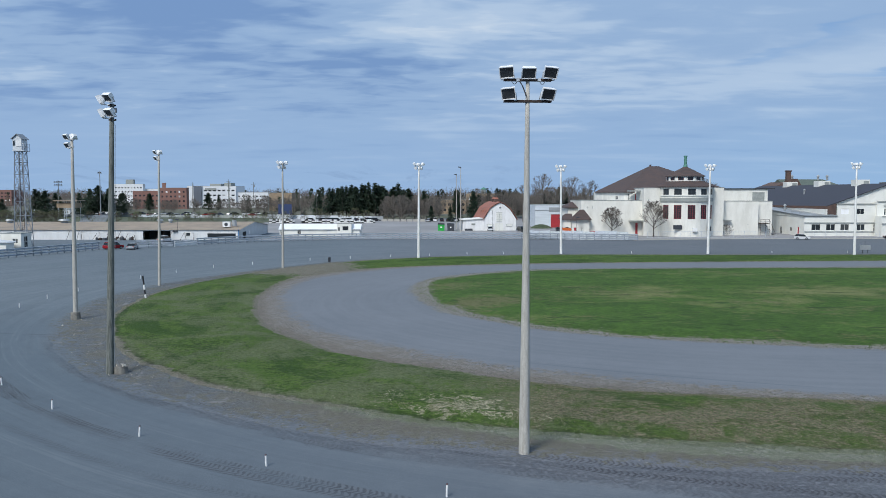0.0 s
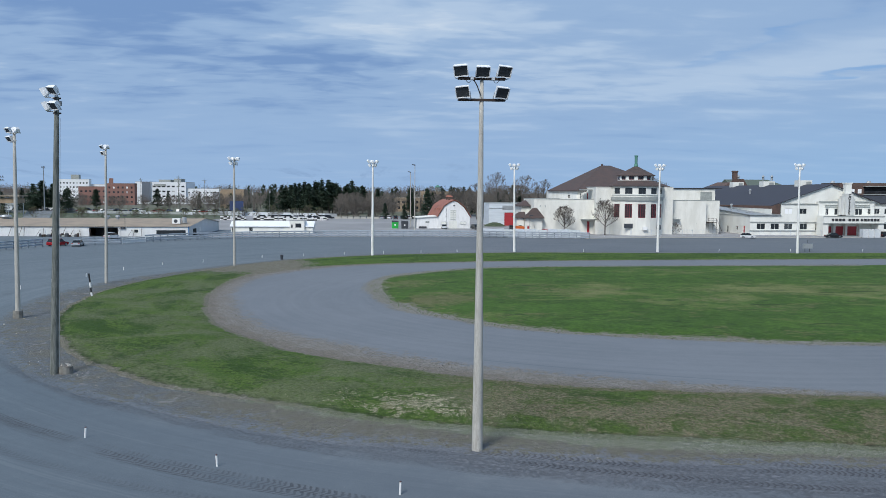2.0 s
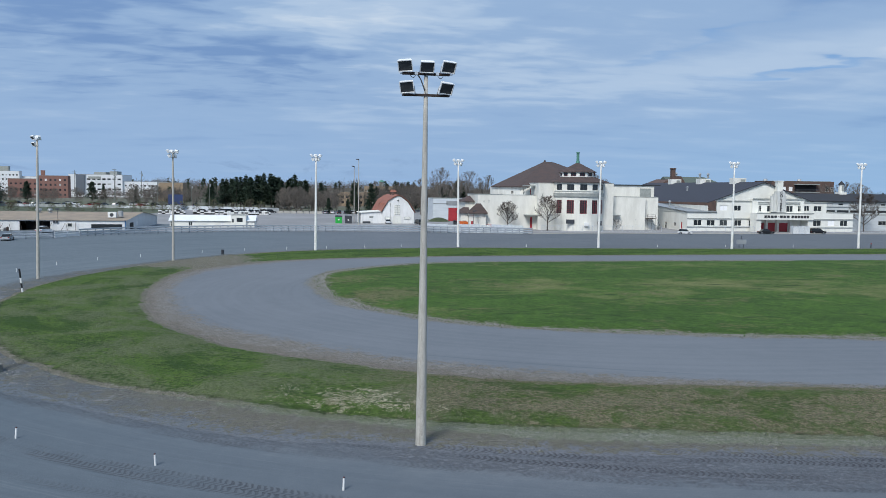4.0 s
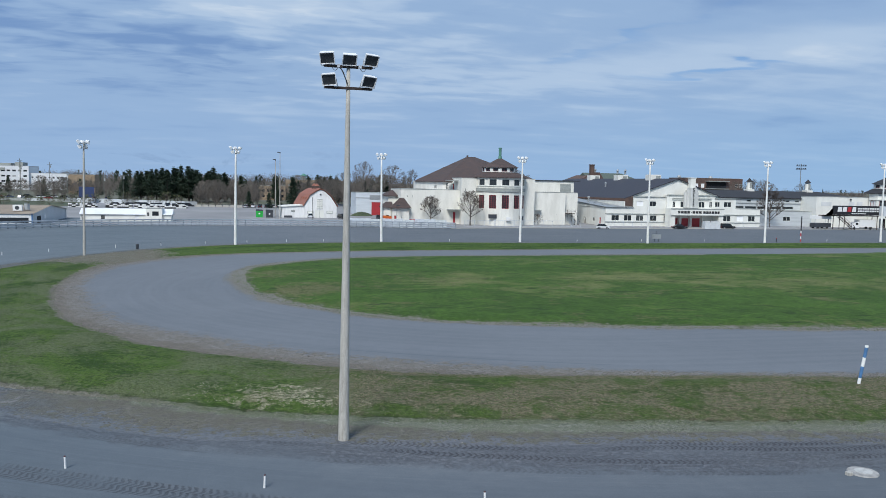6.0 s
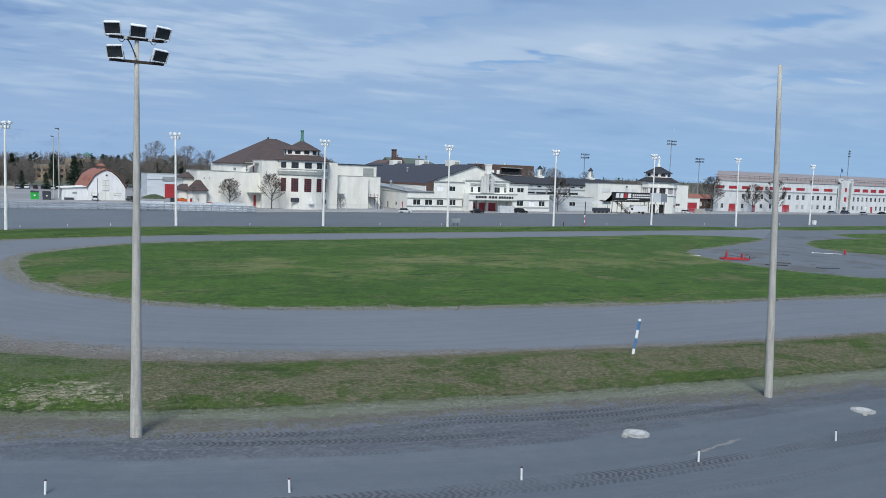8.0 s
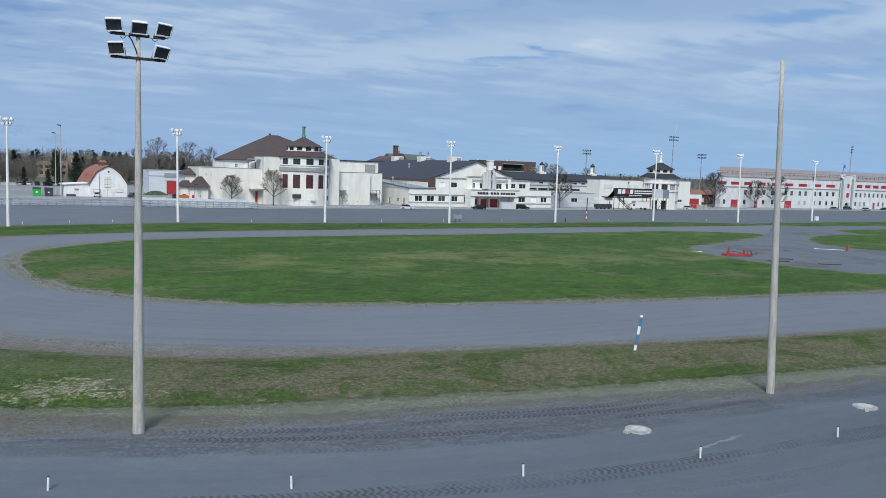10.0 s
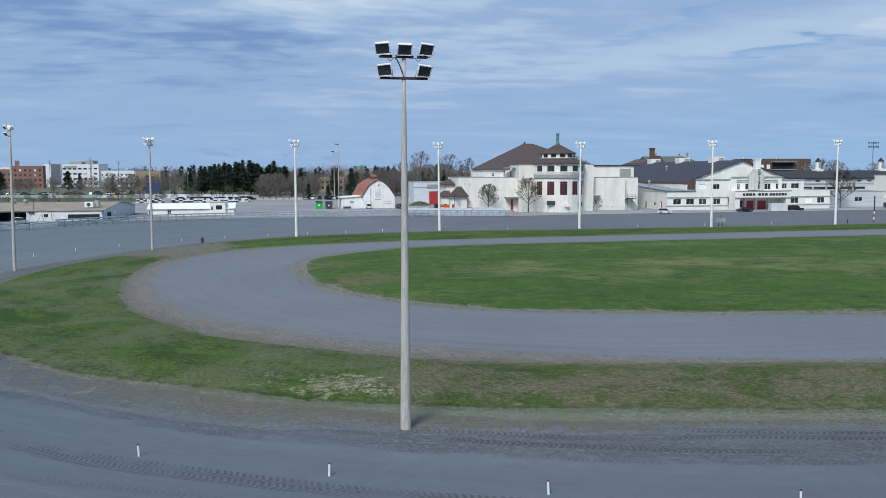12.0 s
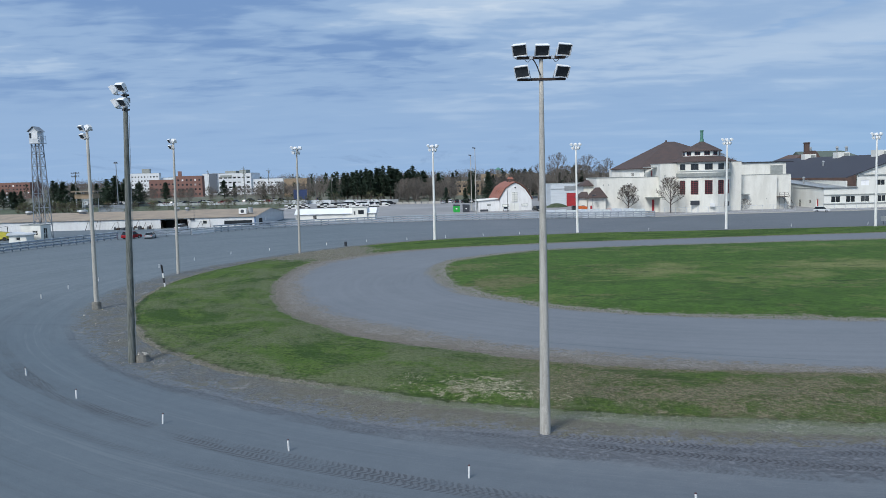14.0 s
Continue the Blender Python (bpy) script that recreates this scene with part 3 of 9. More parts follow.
def blended(name, outer, inner, grain=1.6, bump=0.08, spread_by=0.40):
    """Two grounds that run into one another in specks and tongues, by the sheet's edge value."""
    g = Nodes(name)
    a, b = outer(g), inner(g)
    a = a if isinstance(a, tuple) else (a, None)
    rough_ = g.math("ADD", g.math("MULTIPLY", g.noise(grain, 8, 0.78), 0.75), g.math("MULTIPLY", g.noise(0.3, 5, 0.65), 0.25))
    f = g.math("ADD", g.math("MULTIPLY", g.math("SUBTRACT", edge_of(g), 0.5), spread_by), rough_)
    fac = g.ramp(f, (0.46, 0.0), (0.54, 1.0))
    g.l.new(g.mix(fac, a[0], b[0]), g.b.inputs["Base Color"])
    g.bump(b[1], bump)
    return g.mat


def plain(name, make, bump=0.06):
    g = Nodes(name)
    c = make(g)
    c = c if isinstance(c, tuple) else (c, None)
    g.l.new(c[0], g.b.inputs["Base Color"])
    if c[1]:
        g.bump(c[1], bump)
    return g.mat


def asphalt(name, light, dark):
    g = Nodes(name)
    wide = g.noise(0.03, 6, 0.6)
    mid = g.noise(0.5, 5, 0.7)
    col = g.mix(0.4, g.ramp(wide, (0.36, dark), (0.62, light)), g.ramp(mid, (0.3, dark), (0.7, light)))
    g.l.new(col, g.b.inputs["Base Color"])
    return g.mat


GRAVEL = ((0.275, 0.262, 0.240), (0.034, 0.032, 0.030), (0.104, 0.087, 0.073), (0.108, 0.094, 0.064))
EARTH = ((0.190, 0.182, 0.155), (0.052, 0.050, 0.043), (0.106, 0.096, 0.068), (0.088, 0.094, 0.042))
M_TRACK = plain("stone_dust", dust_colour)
M_ROAD = plain("inner_road_dust", road_colour)
M_LOT = asphalt("lot_asphalt", (0.30, 0.30, 0.30), (0.205, 0.205, 0.21))
M_EARTH = blended("shoulder_earth", dust_colour, shoulder_colour)
M_GRAVEL = blended("inner_gravel", road_colour, margin_colour, bump=0.03)
M_DIRT = blended("pale_lawn_edge", road_colour, lambda g: earth_colour(g, (0.27, 0.265, 0.235), (0.050, 0.048, 0.042), (0.150, 0.140, 0.115), (0.105, 0.110, 0.055)), bump=0.03)
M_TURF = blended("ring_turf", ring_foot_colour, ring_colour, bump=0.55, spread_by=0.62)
M_LAWN = blended("infield_turf", lambda g: earth_colour(g, (0.25, 0.235, 0.19), (0.070, 0.064, 0.052), (0.13, 0.108, 0.075), (0.10, 0.10, 0.045)), lawn_colour, bump=0.09)
M_FIELD = plain("far_field", lambda g: turf_colour(g, (0.055, 0.085, 0.045), (0.034, 0.056, 0.032), (0.105, 0.115, 0.070), (0.12, 0.12, 0.10)), 0.1)
M_CONCRETE = material("grey_concrete", (0.44, 0.425, 0.385), 0.9, 0, 0.18, 2.5, 26, 0.012, (0.34, 0.325, 0.29), (3, 3, 0.5))
M_OLDCON = material("dirty_concrete", (0.22, 0.212, 0.188), 0.9, 0, 0.2, 3.0, 26, 0.012, (0.13, 0.122, 0.105))
M_WOOD = material("weathered_pole_wood", (0.170, 0.180, 0.165), 0.9, 0, 0.25, 2.2, 30, 0.012, (0.078, 0.088, 0.076), (4, 4, 0.5))
M_POLEWHITE = material("chalky_white_pole_paint", (0.80, 0.80, 0.78), 0.7, 0, 0.05, 1.2, 25, 0, (0.62, 0.60, 0.56), (3, 3, 0.5))
M_STEEL = material("galvanised_steel", (0.56, 0.60, 0.64), 0.5, 0.2, 0.1, 2.0, 30)
M_TOWER = material("dull_steel", (0.26, 0.29, 0.32), 0.6, 0.2, 0.12, 0.8, 20)
M_RUST = material("rusty_dark_steel", (0.055, 0.038, 0.032), 0.8, 0.2, 0.2, 6.0, 60)
M_LAMPWHITE = material("white_lamp_housing", (0.78, 0.79, 0.79), 0.45, 0, 0.05, 4.0, 40)
M_LENS = material("dark_lamp_glass", (0.030, 0.033, 0.036), 0.11, 0, 0.05, 3.0, 6, second=(0.050, 0.056, 0.060))
M_CABLE = material("black_cable", (0.02, 0.02, 0.02), 0.6)
M_WHITE = material("white_plastic", (0.80, 0.80, 0.78), 0.5, 0, 0.04, 6.0, 60)
M_RED = material("red_paint", (0.46, 0.035, 0.04), 0.5, 0, 0.1, 1.5, 30)
M_BLUE = material("blue_paint", (0.07, 0.18, 0.36), 0.5, 0, 0.1, 3.0, 40)
M_BLACK = material("black_paint", (0.018, 0.018, 0.02), 0.5, 0, 0.1, 3.0, 40)


# ---- building blocks for meshes ----
class Mesh:
    """Points and faces of one part."""

    def __init__(self):
        self.v, self.f, self.edge, self.across = [], [], None, None

    def add(self, pts, faces):
        k = len(self.v)
        self.v += [tuple(p) for p in pts]
        self.f += [tuple(i + k for i in f) for f in faces]
        return self

    def box(self, x0, x1, y0, y1, z0, z1):
        return self.add([(x, y, z) for z in (z0, z1) for y in (y0, y1) for x in (x0, x1)],
                        [(0, 2, 3, 1), (4, 5, 7, 6), (0, 1, 5, 4), (2, 6, 7, 3), (0, 4, 6, 2), (1, 3, 7, 5)])

    def beam(self, a, b, r, sides=6, r2=None, cap=True):
        """A round or square bar from a to b, of radius r, at its end r2."""
        a, b = Vector(a), Vector(b)
        d = (b - a).normalized()
        u = d.orthogonal().normalized() if abs(d.z) < 0.999 else Vector((1, 0, 0))
        w = d.cross(u)
        r2 = r if r2 is None else r2
        ang = [2 * math.pi * (i + 0.5) / sides for i in range(sides)]
        pts = [p + (u * math.cos(t) + w * math.sin(t)) * q for p, q in ((a, r), (b, r2)) for t in ang]
        faces = [(i, (i + 1) % sides, sides + (i + 1) % sides, sides + i) for i in range(sides)]
        if cap:
            faces += [tuple(reversed(range(sides))), tuple(range(sides, 2 * sides))]
        return self.add(pts, faces)

    def tube(self, points, radii, sides=12):
        """One round bar through several points."""
        for i, (p, r) in enumerate(zip(points, radii)):
            self.v += [(p[0] + r * math.cos(2 * math.pi * k / sides), p[1] + r * math.sin(2 * math.pi * k / sides), p[2]) for k in range(sides)]
        n = len(points)
        self.f += [(i * sides + k, i * sides + (k + 1) % sides, (i + 1) * sides + (k + 1) % sides, (i + 1) * sides + k) for i in range(n - 1) for k in range(sides)]
        self.f.append(tuple(range((n - 1) * sides, n * sides)))
        return self

    def tube_through(self, pts, r, sides=5):
        """One bent round bar of even thickness through points in space."""
        pts = [Vector(p) for p in pts]
        k = len(self.v)
        for i, p in enumerate(pts):
            d = (pts[min(i + 1, len(pts) - 1)] - pts[max(i - 1, 0)]).normalized()
            u = d.cross(Vector((0, 1, 0)) if abs(d.y) < 0.9 else Vector((1, 0, 0))).normalized()
            w = d.cross(u)
            self.v += [tuple(p + (u * math.cos(6.2832 * j / sides) + w * math.sin(6.2832 * j / sides)) * r) for j in range(sides)]
        self.f += [(k + i * sides + j, k + i * sides + (j + 1) % sides, k + (i + 1) * sides + (j + 1) % sides, k + (i + 1) * sides + j) for i in range(len(pts) - 1) for j in range(sides)]
        return self

    def prism(self, outline, y0, y1):
        """An outline in x and z, drawn out along y."""
        n = len(outline)
        pts = [(x, y, z) for y in (y0, y1) for x, z in outline]
        return self.add(pts, [tuple(range(n)), tuple(reversed(range(n, 2 * n)))] + [(i, n + i, n + (i + 1) % n, (i + 1) % n) for i in range(n)])

    def slab(self, outline, z0, z1):
        """An outline in x and y (counter-clockwise), from z0 up to z1."""
        n = len(outline)
        pts = [(x, y, z) for z in (z0, z1) for x, y in outline]
        return self.add(pts, [tuple(reversed(range(n))), tuple(range(n, 2 * n))] + [(i, (i + 1) % n, n + (i + 1) % n, n + i) for i in range(n)])

    def cone(self, outline, z0, top):
        """A roof from an outline in x and y at z0 up to one or two points."""
        n = len(outline)
        if len(top) == 1:
            return self.add([(x, y, z0) for x, y in outline] + list(top), [(i, (i + 1) % n, n) for i in range(n)] + [tuple(reversed(range(n)))])
        near = [min((0, 1), key=lambda k: math.dist(p, top[k][:2])) for p in outline]
        faces = []
        for i in range(n):
            j = (i + 1) % n
            faces.append((i, j, n + near[i]) if near[i] == near[j] else (i, j, n + near[j], n + near[i]))
        return self.add([(x, y, z0) for x, y in outline] + list(top), faces + [tuple(reversed(range(n)))])

    def data(self, name, mat, smooth=False):
        me = bpy.data.meshes.new(name)
        me.from_pydata(self.v, [], self.f)
        me.materials.append(mat)
        if self.edge:
            me.attributes.new("edge", "FLOAT", "POINT").data.foreach_set("value", self.edge)
        if self.across:
            me.attributes.new("across", "FLOAT", "POINT").data.foreach_set("value", self.across)
        if smooth:
            me.polygons.foreach_set("use_smooth", [True] * len(me.polygons))
        me.update()
        return me


def part(name, mesh, mat, parent=None, label="", smooth=False, place=None):
    ob = new(name, mesh.data(name, mat, smooth))
    ob.parent = parent
    if place is not None:
        ob.matrix_basis = place
    return tagged(ob, label)


def thing(name, label, category, place, group=""):
    ob = new(name)
    ob.empty_display_size = 0.3
    ob.matrix_basis = place
    return tagged(ob, label, category, group)


def structure(name, mesh, mat, label, smooth=False):
    return tagged(part(name, mesh, mat, None, label, smooth), kind="structure")


def curve(points, step):
    """A smooth line through the points, resampled to even steps."""
    p = [Vector((*q, 0)) for q in points]
    p = [p[0] * 2 - p[1]] + p + [p[-1] * 2 - p[-2]]
    fine = []
    for i in range(1, len(p) - 2):
        for k in range(12):
            t = k / 12
            a, b, c, d = p[i - 1:i + 3]
            fine.append(0.5 * (2 * b + (c - a) * t + (2 * a - 5 * b + 4 * c - d) * t * t + (3 * b - a - 3 * c + d) * t ** 3))
    fine.append(p[-2])
    s = [0.0]
    for a, b in zip(fine, fine[1:]):
        s.append(s[-1] + (b - a).length)
    at = np.linspace(0, s[-1], max(2, int(s[-1] / step)))
    return np.stack([np.interp(at, s, [q[i] for q in fine]) for i in (0, 1)], 1)


def resample(line, n):
    s = np.concatenate([[0], np.cumsum(np.hypot(*np.diff(line, axis=0).T))])
    at = np.linspace(0, s[-1], n)
    return np.stack([np.interp(at, s, line[:, i]) for i in (0, 1)], 1)


def ragged(line, amount, scale=0.5, seed=0.0):
    """The line, made uneven sideways."""
    t = np.gradient(line, axis=0)
    t /= np.hypot(*t.T)[:, None]
    w = [noise.noise((x * scale, y * scale, seed)) + 0.6 * noise.noise((x * scale * 4, y * scale * 4, seed + 9)) for x, y in line]
    return line + np.stack([-t[:, 1], t[:, 0]], 1) * (amount * np.array(w))[:, None]


def strip(a, b, rows, height, edge=None):
    """A sheet between two lines of equally many points; height(u, x, y) with u from 0 at a to 1 at b; edge(u, x, y) is stored for the material."""
    m = Mesh()
    m.edge = [edge(j / rows, *(a[i] * (1 - j / rows) + b[i] * j / rows)) for j in range(rows + 1) for i in range(len(a))] if edge else None
    n = len(a)
    m.across = [j / rows for j in range(rows + 1) for _ in range(n)]
    for j in range(rows + 1):
        u = j / rows
        q = a * (1 - u) + b * u
        m.v += [(x, y, height(u, x, y)) for x, y in q]
    m.f = [(j * n + i, j * n + i + 1, (j + 1) * n + i + 1, (j + 1) * n + i) for j in range(rows) for i in range(n - 1)]
    return m


def lumps(x, y, size=1.0):
    return noise.noise((x * 0.35, y * 0.35, 1.0)) * 0.6 + noise.noise((x * 1.3, y * 1.3, 2.0)) * 0.3 * size


from mathutils.geometry import delaunay_2d_cdt

# ---- the ground ----
g = Mesh()
rings = [0, 60, 140, 260, 420, 700, 1300, 2600, 4300]
for r in rings[1:]:
    g.v += [(80 + r * math.cos(2 * math.pi * i / 64), 120 + r * math.sin(2 * math.pi * i / 64), 0.0) for i in range(64)]
g.v.append((80, 120, 0))
g.f = [(j * 64 + i, (j + 1) * 64 + i, (j + 1) * 64 + (i + 1) % 64, j * 64 + (i + 1) % 64) for j in range(len(rings) - 2) for i in range(64)]
g.f += [(i, (i + 1) % 64, len(g.v) - 1) for i in range(64)]
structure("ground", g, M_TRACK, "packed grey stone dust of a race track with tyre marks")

# edges of the surfaces, from the near straight round the turn to the far straight
TRACK_EDGE = [(170, 20.0), (120, 24.0), (80, 27.6), (58, 29.6), (44.4, 30.8), (37.4, 31.2), (31.8, 32.4), (25.0, 33.7), (18.5, 34.6), (12.6, 35.3), (8.0, 36.0), (2.9, 37.2), (-2.7, 38.9), (-8.0, 41.4), (-13, 44.5), (-19.7, 49.2), (-26.3, 55.8),
              (-33.5, 66.8), (-38.7, 78), (-41, 92), (-40.2, 106), (-35.5, 119.5), (-29.5, 131.5), (-21, 143.5), (-10.5, 151.6), (0.6, 156.4), (23.7, 161), (52, 160.4), (82, 160.8),
              (113, 162), (146, 163.6), (166, 160.6), (180, 153)]
GRASS_OUT = [(170, 24), (120, 28), (80, 31.2), (51.5, 33.3), (43.2, 34.2), (34.4, 35.2), (26.5, 35.9), (19.7, 37.0), (13.6, 38.2), (8.0, 39.3), (3.0, 40.6), (0.2, 41.7), (-3.0, 43.1), (-6.5, 45.2), (-10.2, 47.1),
             (-14.3, 49.4), (-17.8, 52.2), (-20.8, 55.3), (-23.8, 58.6), (-26.7, 62.9), (-30.0, 69.4), (-34.0, 79.1), (-36.3, 92.2), (-36.0, 104.6), (-32.7, 117.3), (-27.5, 131), (-19.6, 142.6), (-10, 150.4),
             (0.6, 155.2), (23.7, 160), (52, 159.4), (82, 159.8), (113, 161), (146, 162.6), (166, 159.8), (179.5, 152.8)]
RING_IN = [(170, 34), (130, 37.2), (90, 39.8), (64.3, 41.9), (53.3, 42.6), (42.5, 43.8), (33.3, 45.4), (24.9, 46.6), (16.9, 47.6), (9.9, 49.1), (3.8, 51.9), (0.3, 54.2), (-3.9, 56.7), (-8.5, 60.1), (-10.8, 63.0), (-14.0, 67.2), (-17.1, 72.4), (-19.7, 79.1), (-21.3, 85.1),
           (-23.1, 95), (-23.4, 110), (-20.4, 120), (-13.4, 128.4), (-4.3, 134.2), (10.4, 137.7), (20, 139.6), (47, 142.2), (75, 144.2), (102.8, 145.9), (132, 147.3), (160, 149), (179, 152.2)]
ROAD_OUT = [(170, 36.2), (130, 38.8), (90, 41.2), (61.0, 43.1), (48.6, 44.1), (38.8, 45.7), (29.6, 47.2), (21.5, 49.1), (14.2, 51.5), (7.2, 54.5), (0.3, 59.0), (-4.4, 63.3), (-9.7, 68.4), (-13.9, 75.0), (-16.5, 81.0), (-18.1, 87.3),
            (-20.3, 95.4), (-20.8, 109.2), (-18.3, 118.4), (-12.2, 126.3), (-3.6, 132.6), (10.4, 136.6), (20, 138.7), (47, 141.4), (75, 143.5), (102.8, 145.2), (132, 146.6), (160, 148.3), (179, 151.8)]
LAWN = [(170, 46), (130, 52), (105, 55.2), (85.5, 57.3), (63.9, 59.4), (50, 60.8), (33.5, 63.6), (24, 65.6), (17, 67.8), (12, 70.4), (8, 73.4), (3.4, 79), (0, 85.4), (-2.3, 92.5), (-3.5, 105.7), (-1.2, 115),
        (7.7, 123.8), (17, 128.2), (43, 131), (80, 132.8), (110, 135.2), (130, 136.6), (146.5, 126), (117, 110.2), (104, 105.2), (98.4, 96), (97, 88), (97.5, 80), (99.5, 73), (105, 68.4), (120, 64), (145, 58), (170, 52)]


def drawn(points, n, rough_by, scale, seed):
    return resample(ragged(curve(points, 0.5), rough_by, scale, seed), n)


N = 1100
edge_a, edge_b = drawn(TRACK_EDGE, N, 0.35, 0.25, 1), drawn(GRASS_OUT, N, 0.35, 0.6, 2)
edge_b = edge_b + (edge_a - edge_b) * 0.13
edge_c, edge_d = drawn(RING_IN, N, 0.45, 0.6, 3), drawn(ROAD_OUT, N, 0.3, 0.5, 4)
edge_c = edge_c + (edge_d - edge_c) * 0.12
wide_a = edge_a + (edge_a - edge_b) * 0.35
structure("gravel_margin", strip(wide_a, edge_b * 0.9 + edge_c * 0.1, 8, lambda u, x, y: -0.02 if u == 0 else 0.012 + 0.05 * u + 0.03 * lumps(x, y) * min(1, 4 * u), lambda u, x, y: min(1.0, 0.30 + 0.85 * u)), M_EARTH,
          "brown and grey gravel shoulder with dead weeds beside the track")


def bank(u, x, y):
    """The grass bank: up from the shoulder, almost level, and down to the inner road."""
    near = 1.0 if y < 120 else max(0.25, 1 - (y - 120) / 25)
    rise = min(1, u / 0.22) ** 0.8 * min(1, (1 - u) / 0.25) ** 0.8
    return 0.03 + 0.30 * near * rise + (0.10 * lumps(x, y) + 0.035 * noise.noise((x * 2.6, y * 2.6, 5.0))) * rise


def grown(u, x, y):
    """Bare where the ring narrows by the far end of the turn, thick on the bank."""
    bare = max(0, 1 - math.hypot(x + 25, (y - 130) * 0.75) / 18)
    return max(0.0, min(1.0, min(0.05 + u / 0.11, (1 - u) / 0.09)) - 1.1 * bare)


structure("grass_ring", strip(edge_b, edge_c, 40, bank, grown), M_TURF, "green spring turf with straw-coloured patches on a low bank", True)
structure("inner_gravel_margin", strip(edge_c * 0.93 + edge_b * 0.07, edge_d + (edge_d - edge_c) * 0.4, 6, lambda u, x, y: 0.05 - 0.03 * u + 0.02 * lumps(x, y) * (1 - u), lambda u, x, y: min(1.0, 1.22 - u)), M_GRAVEL,
          "loose grey and brown stones along the inner road")


def spread(outline, seed, top, mat, name, label, rough_by=0.35):
    """A low sheet within a closed outline, with rings of points inwards."""
    line = drawn(outline + [outline[0]], 600, rough_by, 0.4, seed)[:-1]
    n = len(line)
    lo, hi = line.min(0), line.max(0)
    step = max(1.5, (hi[0] - lo[0]) / 45)
    inside = [(x, y) for x in np.arange(lo[0], hi[0], step) for y in np.arange(lo[1], hi[1], step) if np.hypot(*(line - (x, y)).T).min() > 1.0]
    pts = [Vector((float(x), float(y))) for x, y in [*line, *inside]]
    verts, _, faces, *_ = delaunay_2d_cdt(pts, [(i, (i + 1) % n) for i in range(n)], [list(range(n))], 1, 1e-4)
    m = Mesh()
    away = [float(np.hypot(*(line - (v.x, v.y)).T).min()) for v in verts]
    m.v = [(v.x, v.y, 0.006 + top * min(1, a / 0.9) + (0.04 * lumps(v.x, v.y) if a > 0.5 else 0)) for v, a in zip(verts, away)]
    m.f = [tuple(f) for f in faces]
    m.edge = [min(1.0, 0.35 + a / 1.0) for a in away]
    return structure(name, m, mat, label, True)


road = strip(edge_d * 1.0, resample(ragged(curve(LAWN[:23], 0.5), 0.3, 0.4, 6), N), 3, lambda u, x, y: 0.010)
structure("inner_road", road, M_ROAD, "smooth grey dust road inside the grass ring")
spread(LAWN, 5, 0.14, M_LAWN, "infield_lawn", "green infield lawn with yellowed streaks")
lawn_edge = resample(ragged(curve(LAWN[:20], 0.5), 0.35, 0.4, 5), 500)
t_ = np.gradient(lawn_edge, axis=0)
t_ /= np.hypot(*t_.T)[:, None]
outward = np.stack([-t_[:, 1], t_[:, 0]], 1) * (1.3 + 0.9 * np.array([noise.noise((x * 0.15, y * 0.15, 4)) + 0.8 * max(0.0, 1 - math.hypot(x + 1, y - 92) / 34) for x, y in lawn_edge]))[:, None]
structure("lawn_gravel_margin", strip(lawn_edge + outward * 1.1, lawn_edge - outward * 0.5, 5, lambda u, x, y: 0.014 + 0.02 * u, lambda u, x, y: min(1, 0.25 + 1.3 * u)), M_DIRT, "pale dirt and stones along the lawn's edge")
spread([(146.5, 115.3), (160.3, 121.9), (185, 123), (215, 112), (200, 96), (150, 90), (139, 93.5), (138, 104.8)], 11, 0.1, M_LAWN, "grass_island", "small green grass island in the paved infield")
spread([(182, 135.4), (200, 137.5), (230, 137), (225, 122), (190, 122), (178, 125)], 12, 0.1, M_LAWN, "grass_island", "small green grass island in the paved infield")
spread([(177, 158.5), (196, 160.5), (241, 164.5), (330, 166), (330, 150), (219, 149.1), (185, 147)], 13, 0.1, M_LAWN, "grass_verge", "green grass verge beside the far straight")


# ---- loose stones, clods and grass tufts ----
def island_material(name, colours, rough_=0.95):
    """A colour for each piece of one mesh, picked from a row of colours."""
    g = Nodes(name)
    geo = g.n.new("ShaderNodeNewGeometry")
    k = len(colours) - 1
    g.l.new(g.ramp(geo.outputs["Random Per Island"], *[(i / k, c) for i, c in enumerate(colours)]), g.b.inputs["Base Color"])
    return g.mat


M_STONES = island_material("mixed_stones", [(0.035, 0.034, 0.032), (0.20, 0.195, 0.185), (0.07, 0.062, 0.052), (0.15, 0.14, 0.12), (0.26, 0.25, 0.235)])
M_RUBBLE = island_material("pale_rubble", [(0.50, 0.47, 0.37), (0.24, 0.22, 0.15), (0.38, 0.355, 0.27), (0.58, 0.55, 0.46), (0.10, 0.095, 0.06)])
M_STRAW = island_material("bleached_grass", [(0.30, 0.275, 0.18), (0.17, 0.16, 0.09), (0.25, 0.23, 0.145), (0.075, 0.095, 0.030), (0.36, 0.335, 0.24)])
M_BLADES = island_material("grass_tufts", [(0.040, 0.088, 0.014), (0.055, 0.110, 0.020), (0.11, 0.125, 0.045), (0.046, 0.096, 0.016), (0.075, 0.125, 0.030), (0.17, 0.165, 0.085), (0.040, 0.090, 0.013)])


